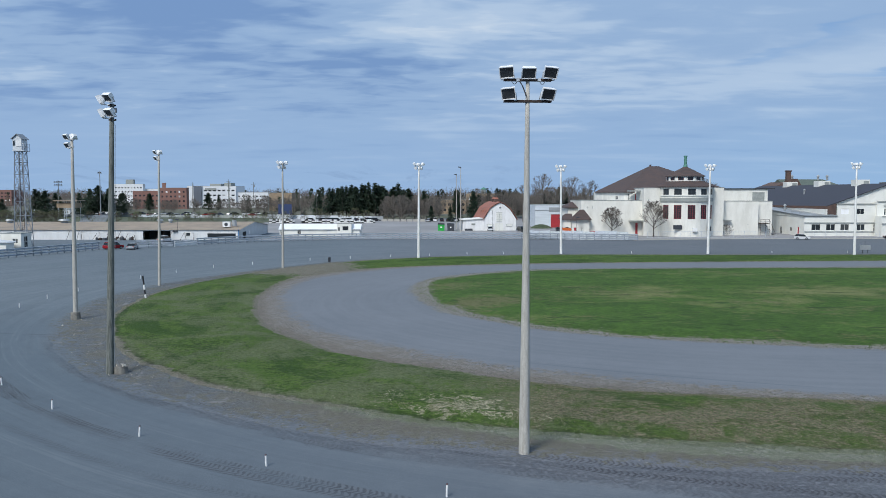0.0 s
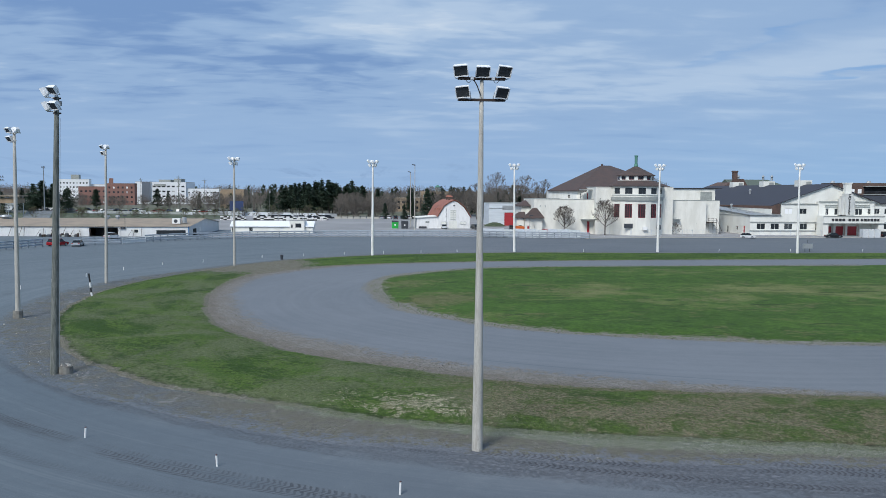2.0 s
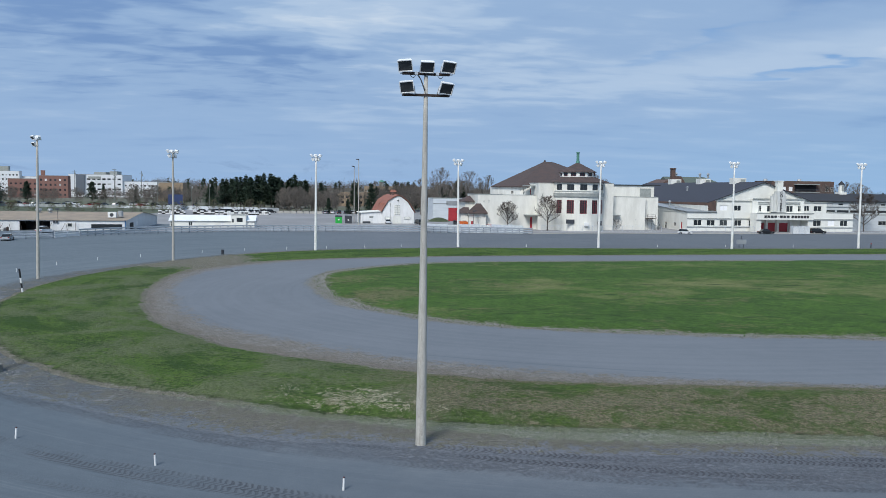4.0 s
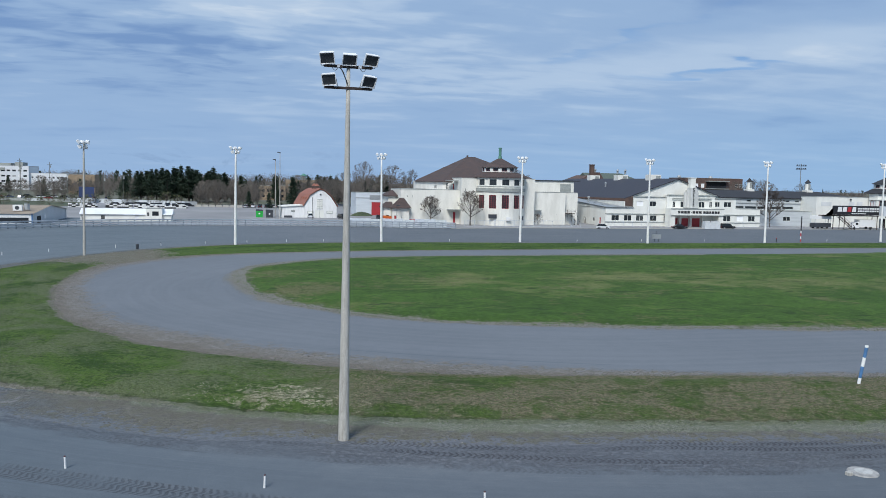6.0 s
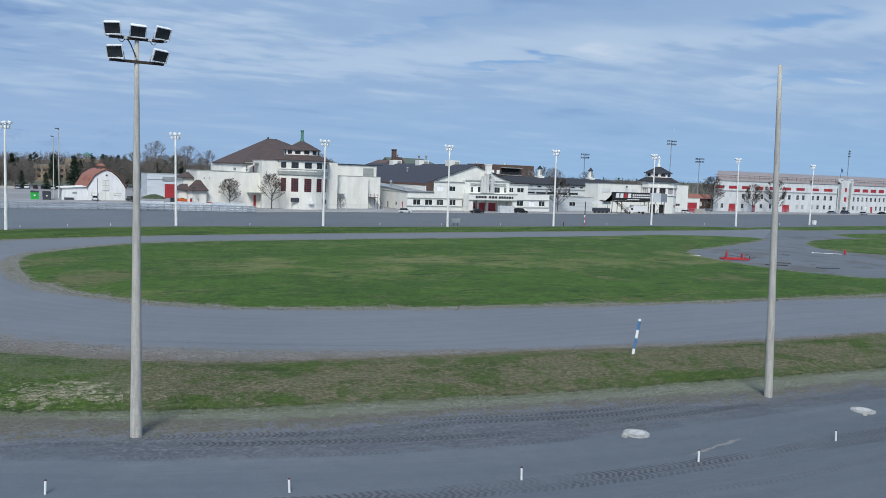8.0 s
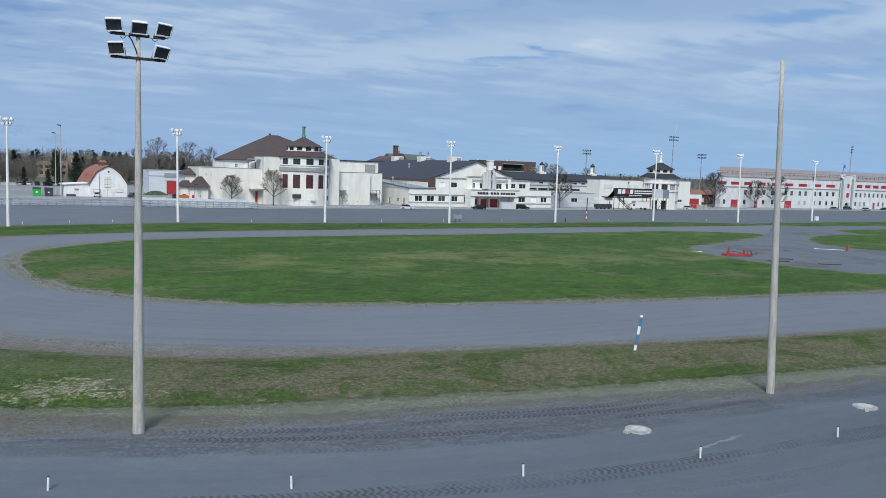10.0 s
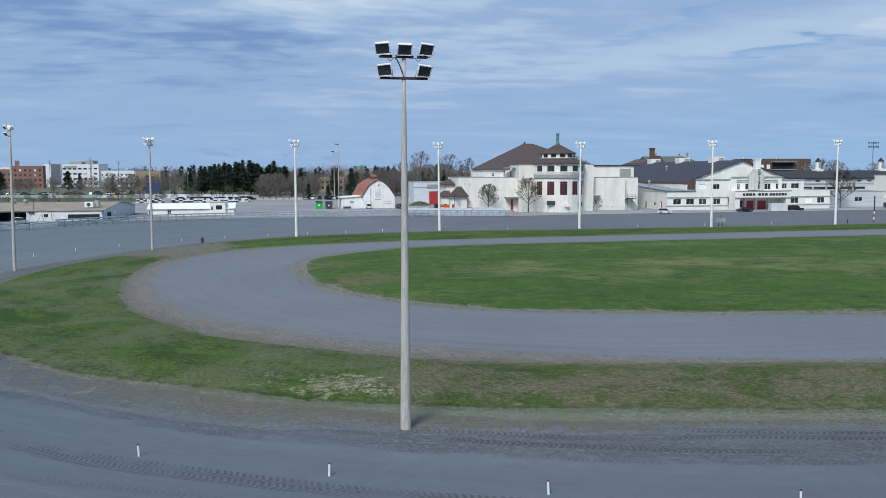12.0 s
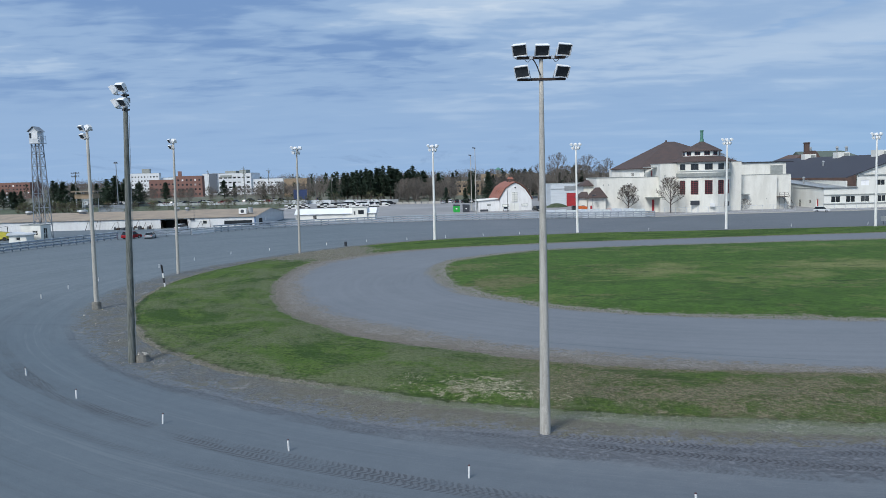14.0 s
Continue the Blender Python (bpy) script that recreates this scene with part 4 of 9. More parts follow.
def stones(name, label, line_a, line_b, count, small, big, lift, seed, keep, mat=None):
    """Angular stones strewn between two lines."""
    rnd_ = random.Random(seed)
    m = Mesh()
    n = len(line_a)
    tries = 0
    while count and tries < 200000:
        tries += 1
        i, u = rnd_.randrange(n), rnd_.random()
        x, y = line_a[i] * (1 - u) + line_b[i] * u
        x, y = x + rnd_.uniform(-0.3, 0.3), y + rnd_.uniform(-0.3, 0.3)
        if not keep(x, y, rnd_):
            continue
        count -= 1
        s = small + (big - small) * rnd_.random() ** 3
        z = lift
        a = rnd_.uniform(0, 6.28)
        pts = [(x + s * math.cos(a + 2.1 * k) * rnd_.uniform(0.6, 1.2), y + s * math.sin(a + 2.1 * k) * rnd_.uniform(0.6, 1.2), z - 0.01) for k in range(3)]
        m.add(pts + [(x + rnd_.uniform(-.3, .3) * s, y + rnd_.uniform(-.3, .3) * s, z + s * rnd_.uniform(0.5, 0.9))], [(0, 1, 3), (1, 2, 3), (2, 0, 3)])
    tagged(part(name, m, mat or M_STONES, None, label), category="stones", kind="stuff")


def near_bias(x, y, rnd_):
    return x < 110 and rnd_.random() < min(1.0, (55.0 / max(40.0, y)) ** 2.2)


stones("loose_stones", "loose stones and clods along the inner road", edge_c, edge_d, 12000, 0.015, 0.06, 0.05, 1, near_bias)
stones("loose_stones", "loose stones along the lawn's edge", lawn_edge + outward, lawn_edge, 6500, 0.02, 0.085, 0.035, 2, lambda x, y, r: x < 110 and r.random() < min(1, (75 / max(60, y)) ** 2))
stones("loose_stones", "loose stones on the track shoulder", edge_a, edge_b, 8000, 0.015, 0.06, 0.045, 3, near_bias)
RUBBLE = np.array([[-3.6 + 0.4 * k, 46.3 - 0.17 * k] for k in range(22)])
stones("loose_stones", "patch of pale rubble and dead grass on the bank", RUBBLE + np.array([0, -1.9]), RUBBLE + np.array([0, 1.9]), 650, 0.015, 0.06, 0.31, 4,
       lambda x, y, r: r.random() < 1.6 * noise.noise((x * 0.7, y * 0.7, 3)) + 0.25, M_RUBBLE)
stones("loose_stones", "pale stones and clods by the poles on the turn", edge_a[:520], edge_b[:520], 90, 0.03, 0.13, 0.04, 5, lambda x, y, r: -40 < x < -18 and 50 < y < 84, M_RUBBLE)


def tufts(name, label, count, seed, spot, h0, h1, mat=None):
    rnd_ = random.Random(seed)
    m = Mesh()
    tries = 0
    while count and tries < 300000:
        tries += 1
        q = spot(rnd_)
        if q is None:
            continue
        count -= 1
        x, y, z = q
        h = rnd_.uniform(h0, h1)
        pts, faces = [], []
        for k in range(4):
            a = rnd_.uniform(0, 6.28)
            w, l = h * 0.45, h * rnd_.uniform(0.5, 1.5)
            pts += [(x - w * math.sin(a), y + w * math.cos(a), z - 0.02), (x + w * math.sin(a), y - w * math.cos(a), z - 0.02), (x + l * math.cos(a), y + l * math.sin(a), z + h * rnd_.uniform(0.5, 1.0))]
            faces.append((3 * k, 3 * k + 1, 3 * k + 2))
        # the blades of one tuft meet at its root
        pts = [pts[0]] + pts[1:]
        m.add(pts, faces + [(0, 3, 6), (0, 6, 9)])
    tagged(part(name, m, mat or M_BLADES, None, label), category="grass", kind="stuff")


def on_ring(rnd_):
    i, u = rnd_.randrange(N), rnd_.uniform(-0.06, 1.05)
    x, y = edge_b[i] * (1 - u) + edge_c[i] * u + np.array([rnd_.uniform(-0.6, 0.6), rnd_.uniform(-0.3, 0.3)])
    if x > 100 or rnd_.random() > min(1.0, (48.0 / max(35.0, y)) ** 2.4) or (not 0 < u < 1 and rnd_.random() < 0.6):
        return None
    return x, y, bank(min(1, max(0, u)), x, y)


def on_lawn(rnd_):
    i = rnd_.randrange(len(lawn_edge))
    u = rnd_.random() ** 2
    x, y = lawn_edge[i] - outward[i] / (1e-6 + math.hypot(*outward[i])) * (u * 14 - 0.5) + np.array([rnd_.uniform(-0.6, 0.6), rnd_.uniform(-0.3, 0.3)])
    if x > 120 or rnd_.random() > min(1.0, (75.0 / max(60.0, y)) ** 2):
        return None
    return x, y, 0.08 if u > 0.1 else 0.03


def on_rubble(rnd_):
    u = rnd_.gauss(0, 1)
    x, y = 0.9 + 2.4 * u + rnd_.gauss(0, 0.6), 44.4 - 1.0 * u + rnd_.gauss(0, 0.9)
    if noise.noise((x * 0.9, y * 0.9, 3)) < -0.02:
        return None
    return x, y, 0.30


tufts("grass_tufts", "tufts of green and straw-coloured grass on the bank", 24000, 1, on_ring, 0.02, 0.055)
def on_near(rnd_):
    q = on_ring(rnd_)
    return q if q and q[0] > 2 + 8 * rnd_.random() and noise.noise((q[0] * 0.5, q[1] * 0.9, 7)) > -0.12 else None


tufts("dead_grass", "short straw-coloured grass and dead stalks on the near bank", 8000, 4, on_near, 0.012, 0.034, M_STRAW)
tufts("dead_grass", "bleached clumps of dead grass on the bank", 2200, 3, on_rubble, 0.02, 0.055, M_STRAW)
tufts("grass_tufts", "tufts of green and straw-coloured grass on the lawn", 9000, 2, on_lawn, 0.03, 0.11)


# ---- light poles round the infield ----
def flood_head(parent, at, yaw, tilt, size=0.72, roll=0.0):
    """One floodlight: a flared white housing, its dark glass and the bracket under it."""
    place = pose(*at, 0, 0, yaw) @ pose(0, 0, 0, tilt, 0, 0) @ pose(0, 0, 0, 0, roll, 0)
    w, h, d = size / 2, size * 0.40, size * 0.62
    m = Mesh()
    front = [(-w, -d / 2, -h), (w, -d / 2, -h), (w, -d / 2, h), (-w, -d / 2, h)]
    mid = [(x * 0.84, 0.03, z * 0.97) for x, _, z in front]
    rear = [(x * 0.55, d / 2, z * 0.50 + 0.03) for x, _, z in front]
    rim = [(x * 0.90, -d / 2, z * 0.88) for x, _, z in front]
    sunk = [(x * 0.88, -d / 2 + 0.05, z * 0.86) for x, _, z in front]
    faces = []
    for k in (0, 4):
        faces += [(k + i, k + (i + 1) % 4, k + 4 + (i + 1) % 4, k + 4 + i) for i in range(4)]
    faces.append((11, 10, 9, 8))
    faces += [((i + 1) % 4, i, 12 + i, 12 + (i + 1) % 4) for i in range(4)]
    faces += [(12 + (i + 1) % 4, 12 + i, 16 + i, 16 + (i + 1) % 4) for i in range(4)]
    m.add(front + mid + rear + rim + sunk, [tuple(reversed(f)) for f in faces])
    head = part("floodlight", m, M_LAMPWHITE, parent, "white floodlight housing with dark glass", place=place)
    g = Mesh().add([(x, y + 0.005, z) for x, y, z in sunk], [(0, 1, 2, 3)])
    part("glass", g, M_LENS, head, "dark lamp glass")
    b = Mesh()
    b.beam((-w * 0.9, 0, -0.02), (-w * 0.9, 0.0, -h - 0.12), 0.025, 4)
    b.beam((w * 0.9, 0, -0.02), (w * 0.9, 0.0, -h - 0.12), 0.025, 4)
    b.beam((-w * 0.9, 0, -h - 0.12), (w * 0.9, 0, -h - 0.12), 0.025, 4)
    part("bracket", b, M_STEEL, head, "steel bracket")
    return head


def light_pole(x, y, height, face, mat, lean=(0, 0), r0=0.27, r1=0.15, label="", full=True, foot=None, lamp=0.68, splay=4.0, rack=None):
    """A pole with two crossbars and five floodlights that look towards the compass direction face (degrees from -y, anticlockwise).
    rack: other lamps, each (along the crossbar, out, up, yaw, tilt, roll)."""
    ob = thing("light_pole", label, "light pole", pose(x, y, 0), "floodlight poles round the track")
    m = Mesh()
    top = Vector((lean[0], lean[1], height))
    us = [0, 0.12, 0.25, 0.4, 0.55, 0.7, 0.85, 1.0]
    m.tube([top * u - Vector((0, 0, 0.15 if u == 0 else 0)) for u in us], [r0 + (r1 - r0) * u for u in us], 14)
    part("pole", m, mat, ob, smooth=True)
    if foot:
        part("footing", Mesh().beam((0, 0, -0.05), (0, 0, 0.75), 0.48, 10, 0.44), foot, ob, "concrete footing")
    if not full:
        return ob
    turn = pose(lean[0], lean[1], height, 0, 0, face)
    # the dark near racks are wide; those round the far turn are short and painted
    short = splay > 10
    reach_ = 0.24 if rack else 0.0
    for z, reach in ((-0.12, reach_ or (0.86 if short else 1.12)), (-0.80 if short else -1.10, reach_ or (0.58 if short else 1.12))):
        c = Mesh()
        for s in (-1, 1):
            c.box(-reach, reach, s * (r1 + 0.01) - 0.035, s * (r1 + 0.01) + 0.035, z - (0.03 if short else 0.05), z + (0.03 if short else 0.05))
        part("crossbar", c, M_STEEL if short else M_RUST, ob, "pale steel crossbar" if short else "rusty dark steel crossbar", place=turn)
    spots = [(-1.0, 0.33, -11, 27), (0.0, 0.31, 0, 30), (1.0, 0.33, 7, 27), (-0.89, -0.65, -17, 22), (0.88, -0.65, 12, 27)]
    if splay > 10:
        spots = [(-0.84, 0.26, -26, 34), (0.0, 0.22, 0, 30), (0.84, 0.26, 28, 34), (-0.52, -0.46, -14, 26), (0.52, -0.46, 16, 30)]
    for dx, out, dz, yaw, tilt, roll in rack or ():
        flood_head(ob, turn @ Vector((dx, -out, dz)), face + yaw, tilt, lamp, roll)
        part("arm", Mesh().beam((dx * 0.5, 0, dz - 0.38), (dx, -out, dz - 0.38), 0.035, 4), M_STEEL, ob, "short steel arm", place=turn)
    if rack:
        return ob
    for dx, dz, yaw, tilt in spots:
        p = turn @ Vector((dx, -0.18, dz - 0.12 + 0.04))
        flood_head(ob, p, face + yaw * (1 + splay / 20), tilt, lamp, splay * (dx > 0) * 2 - splay * (dx != 0))
    for side, xx in ((-1, -0.5), (1, 0.5)):
        c = Mesh()
        pts = [Vector((xx + side * 0.3 * (1 - k / 5), -0.2, -0.18 - 0.16 * math.sin(math.pi * k / 5))) for k in range(6)]
        c.tube_through(pts, 0.014)
        part("cable", c, M_CABLE, ob, "drooping black cable", place=turn)
        part("junction_box", Mesh().box(xx - 0.07, xx + 0.07, -0.28, -0.17, -0.2, -0.06), M_STEEL, ob, "grey junction box", place=turn)
    c = Mesh().tube_through([Vector((-0.45 + 0.36 * k / 6, -0.2, -0.2 - 0.72 * (k / 6) ** 1.6)) for k in range(7)], 0.028)
    part("cable", c, M_CABLE, ob, "thick black cable", place=turn)
    return ob


GREYP = "weathered grey concrete pole with five white floodlights"
WHITEP = "white painted pole with five white floodlights"
light_pole(3.61, 37.01, 17.88, 4, M_CONCRETE, (0.06, 0.0), 0.265, 0.085, GREYP + " on the gravel shoulder")
WOOD_RACK = [(-0.70, 0.50, 0.34, -26, 30, 0), (0.45, 0.33, 0.42, 20, 40, 6), (-0.65, 0.42, -0.58, -26, 28, 0), (0.45, 0.26, -0.58, 20, 40, 4)]
TURN_RACK = [(-0.55, 0.36, 0.26, 24, 36, 0), (-0.50, 0.28, -0.56, 24, 34, 0), (0.50, -0.10, 0.22, -62, 30, 0)]
lp = light_pole(-23.54, 53.54, 18.62, -50, M_WOOD, (0.6, 0.25), 0.265, 0.145, "weathered wooden pole with white floodlights and a conduit", lamp=0.70, rack=WOOD_RACK)
light_pole(-37.24, 77.28, 17.9, -54, M_CONCRETE, (0.18, 0.1), 0.24, 0.13, "grey concrete pole with white floodlights and a thick footing", foot=M_OLDCON, splay=12, lamp=0.66, rack=TURN_RACK)
light_pole(-39.5, 106.1, 17.9, -64, M_CONCRETE, (0.33, 0.1), 0.22, 0.125, "grey concrete pole with white floodlights", splay=12, lamp=0.66, rack=TURN_RACK)
light_pole(-27.9, 131.0, 17.5, -128, M_CONCRETE, (0.2, 0), 0.22, 0.13, GREYP, splay=12)
light_pole(-5.9, 152.0, 18.0, -155, M_POLEWHITE, (0.1, 0), 0.28, 0.15, WHITEP, splay=22)
light_pole(23.2, 162.1, 17.9, -178, M_POLEWHITE, (-0.2, 0), 0.28, 0.15, WHITEP, splay=22)
light_pole(53.4, 161.7, 18.0, 180, M_POLEWHITE, (0.1, 0), 0.28, 0.15, WHITEP, splay=22)
light_pole(82.0, 158.8, 18.2, 182, M_POLEWHITE, (-0.15, 0), 0.28, 0.15, WHITEP, splay=22)
light_pole(113.3, 161.8, 18.5, 180, M_POLEWHITE, (-0.15, 0), 0.28, 0.15, WHITEP, splay=22)
light_pole(149.4, 166.8, 19.0, 180, M_POLEWHITE, (-0.12, 0), 0.28, 0.15, WHITEP, splay=22)
light_pole(177.1, 162.5, 19.0, 180, M_POLEWHITE, (-0.3, 0.3), 0.28, 0.15, WHITEP, splay=22)
light_pole(215.3, 168.1, 18.5, 180, M_POLEWHITE, (-0.2, 0), 0.28, 0.15, WHITEP, splay=22)
light_pole(37.93, 31.35, 19.15, 0, M_CONCRETE, (-0.98, 0.12), 0.24, 0.115, "bare grey concrete pole without lamps on the gravel shoulder", full=False)
# conduit on the wooden pole, and the stump at its foot
c = Mesh()
c.beam((0.33, 0.0, 0.2), (0.80, 0.2, 17.2), 0.018, 6)
c.box(0.74, 0.93, 0.08, 0.26, 18.0, 18.32)
part("conduit", c, M_TOWER, lp, "grey conduit and junction box")
m = Mesh()
m.beam((0, 0, -0.05), (0, 0, 0.5), 0.46, 14, 0.44)
m.beam((0, 0, 0.5), (0.02, 0, 0.53), 0.36, 14, 0.30)
st = part("concrete_stump", m, M_OLDCON, None, "short grey concrete stump beside the wooden pole")
st.matrix_basis = pose(-22.85, 53.75, 0.02)
tagged(st, category="stump")
for k in range(5):
    rock = Mesh().beam((0, 0, -0.02), (0.02, 0.01, 0.09 + 0.02 * (k % 2)), 0.09 + 0.015 * (k % 3), 6, 0.05)
    ob = part("stone", rock, M_CONCRETE, None, "pale stone lying on the concrete stump")
    ob.matrix_basis = pose(-22.85 + 0.26 * math.cos(1.9 * k), 53.75 + 0.22 * math.sin(1.9 * k), 0.56, 0, 0, 50 * k)
    tagged(ob, category="stone", group="stones on the stump")


# ---- pegs and marker poles ----
M_REDTIP = material("dark_red_tip", (0.070, 0.022, 0.026), 0.6)


def peg_parts():
    ob = thing("track_peg", "short white plastic track peg with a dark red tip", "track peg", pose(-0.1, 31.6, 0), "white pegs along the track's edge")
    part("stake", Mesh().beam((0, 0, -0.05), (0.02, 0, 0.52), 0.045, 8, 0.045), M_WHITE, ob)
    part("tip", Mesh().beam((0.02, 0, 0.52), (0.022, 0, 0.565), 0.048, 8, 0.04), M_REDTIP, ob, "dark red tip")
    return ob


peg = peg_parts()
PEGS = [(8.3, 28.4), (17.4, 26.1), (26.0, 24.9), (34.7, 24.5), (-8.4, 35.2), (-16.0, 39.6), (-23.1, 44.7), (-29.3, 50.4), (-35.9, 57.5), (-41.2, 66.2), (-47.3, 85.3), (-48.0, 92.7), (-47.6, 99.7),
        (-47.0, 107.0), (-45.4, 114.4), (-43.3, 123.6), (-39.9, 132.0), (-34.6, 137.4), (-26.0, 146.0), (-19.0, 150.6), (-11.5, 154.2), (-3.9, 156.9), (3.7, 159.8), (11.2, 161.5), (38.0, 162.9), (67.5, 164.0),
        (83.5, 164.7), (100.0, 165.4), (134.1, 166.9), (170.6, 168.0), (201.2, 167.6)]
for i, (x, y) in enumerate(PEGS):
    copy_thing(peg, pose(x, y, 0, random.uniform(-2, 2), random.uniform(-2.5, 2.5), random.uniform(0, 360)))


def marker(name, x, y, height, bands, tilt, label, r=0.1, base=0.0):
    ob = thing(name, label, "marker pole", pose(x, y, base, *tilt))
    z = -0.1
    for k, (share, mat, word) in enumerate(bands):
        h = height * share
        part("band", Mesh().beam((0, 0, z), (0, 0, z + h), r, 10), mat, ob, word)
        z += h
    return ob


marker("marker_pole", 36.6, 41.8, 2.65, [(0.2, M_WHITE, "white band"), (0.28, M_BLUE, "blue band"), (0.22, M_WHITE, "white band"), (0.24, M_BLUE, "blue band"), (0.06, M_WHITE, "white cap")], (0, 10, 0),
       "leaning blue and white banded marker pole on the turf", base=0.27)
marker("marker_pole", -36.0, 92.2, 2.9, [(0.24, M_WHITE, "white band"), (0.2, M_BLACK, "black band"), (0.2, M_WHITE, "white band"), (0.36, M_BLACK, "black band")], (0, -6, 0), "black and white banded marker pole beside the track")
marker("marker_pole", 126.4, 166.5, 6.2, [(0.12, M_RED, "red band"), (0.1, M_WHITE, "white band"), (0.12, M_RED, "red band"), (0.1, M_WHITE, "white band"), (0.56, M_BLACK, "black upper pole")], (0, 0, 0), "tall thin pole with red and white bands at its foot", 0.13)
marker("marker_stub", 118.3, 164.5, 1.1, [(0.8, M_BLACK, "black stake"), (0.2, M_RED, "red tip")], (0, 0, 0), "short black stake with a red tip")


# ---- buildings: materials and means ----
M_STUCCO = material("cream_white_stucco", (0.77, 0.755, 0.69), 0.85, 0, 0.07, 0.5, 9, 0.006, (0.665, 0.65, 0.585), (1, 1, 0.35))
M_STUCCO2 = material("white_painted_render", (0.77, 0.77, 0.715), 0.8, 0, 0.04, 0.4, 9, 0.004, (0.70, 0.695, 0.64), (1, 1, 0.4))
M_BROWNROOF = material("brown_shingles", (0.082, 0.056, 0.050), 0.9, 0, 0.2, 0.5, 6, 0.02, (0.058, 0.044, 0.042), (1, 1, 4))
M_DARKROOF = material("slate_blue_roofing", (0.040, 0.042, 0.056), 0.75, 0, 0.12, 0.3, 5, 0.01, (0.032, 0.033, 0.044))
M_BLACKROOF = material("black_roofing", (0.030, 0.031, 0.036), 0.8, 0, 0.15, 0.4, 6, 0.01)
M_LEDGE = material("grey_ledge", (0.33, 0.35, 0.33), 0.8, 0, 0.1, 0.8, 12)
M_PANE = material("dark_window_glass", (0.022, 0.026, 0.030), 0.12, 0, 0.1, 2.0, 20)
# reflected sky put into the glass colour: some panes paler, picked at random
_n, _l = M_PANE.node_tree.nodes, M_PANE.node_tree.links
_sky_tint = _n.new("ShaderNodeValToRGB")
for _e, (_p, _c) in zip((_sky_tint.color_ramp.elements[0], _sky_tint.color_ramp.elements[1], _sky_tint.color_ramp.elements.new(0.62), _sky_tint.color_ramp.elements.new(0.78)),
                        ((0.0, (0.020, 0.024, 0.028)), (1.0, (0.15, 0.16, 0.155)), (0.62, (0.034, 0.040, 0.044)), (0.78, (0.065, 0.072, 0.075)))):
    _e.position, _e.color = _p, (*_c, 1)
_l.new(_n.new("ShaderNodeObjectInfo").outputs["Random"], _sky_tint.inputs[0])
_l.new(_sky_tint.outputs[0], _n["Principled BSDF"].inputs["Base Color"])
M_REDFRAME = material("dark_red_joinery", (0.17, 0.022, 0.030), 0.6, 0, 0.08, 2.0, 20)
M_REDDOOR = material("bright_red_door", (0.40, 0.034, 0.042), 0.5, 0, 0.06, 1.0, 20)
M_COPPER = material("green_copper", (0.10, 0.26, 0.20), 0.6, 0.2, 0.12, 2.0, 20)
M_BRICK = material("red_brown_brick", (0.120, 0.076, 0.062), 0.9, 0, 0.15, 0.5, 12, 0.01, (0.080, 0.054, 0.047))
M_TANBRICK = material("tan_brick", (0.33, 0.25, 0.17), 0.9, 0, 0.12, 0.4, 10)
M_SIDING = material("white_metal_siding", (0.74, 0.745, 0.74), 0.5, 0.0, 0.04, 0.5, 10, 0, (0.66, 0.66, 0.65), (1, 1, 0.3))
M_GREYSIDING = material("pale_grey_siding", (0.56, 0.59, 0.61), 0.5, 0, 0.04, 0.4, 10)
M_TANROOF = material("tan_gravel_roof", (0.30, 0.245, 0.185), 0.95, 0, 0.12, 0.25, 8, 0.02, (0.23, 0.19, 0.15))
M_MAUVEROOF = material("mauve_metal_roof", (0.30, 0.25, 0.235), 0.55, 0.1, 0.06, 0.15, 6)
M_REDROOF = material("faded_red_barn_roof", (0.30, 0.115, 0.075), 0.8, 0, 0.15, 0.5, 8, 0.01, (0.22, 0.10, 0.075))
M_ALU = material("grey_metal_roof", (0.36, 0.38, 0.39), 0.5, 0.3, 0.08, 0.4, 8)
# near-black, for sheets that stand for the shade inside openings
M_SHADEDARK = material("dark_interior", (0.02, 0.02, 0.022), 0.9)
M_ORANGE = material("orange_paint", (0.62, 0.13, 0.02), 0.5, 0, 0.1, 2, 20)
M_GREEN = material("green_paint", (0.02, 0.40, 0.06), 0.5, 0, 0.08, 2, 20)
M_CHARCOAL = material("charcoal_plastic", (0.05, 0.055, 0.065), 0.5, 0, 0.1, 2, 20)
M_YELLOW = material("yellow_paint", (0.52, 0.46, 0.06), 0.5, 0, 0.1, 2, 20)
M_INK = material("black_lettering", (0.025, 0.025, 0.028), 0.6)
M_TYRE = material("black_rubber", (0.025, 0.025, 0.026), 0.85)


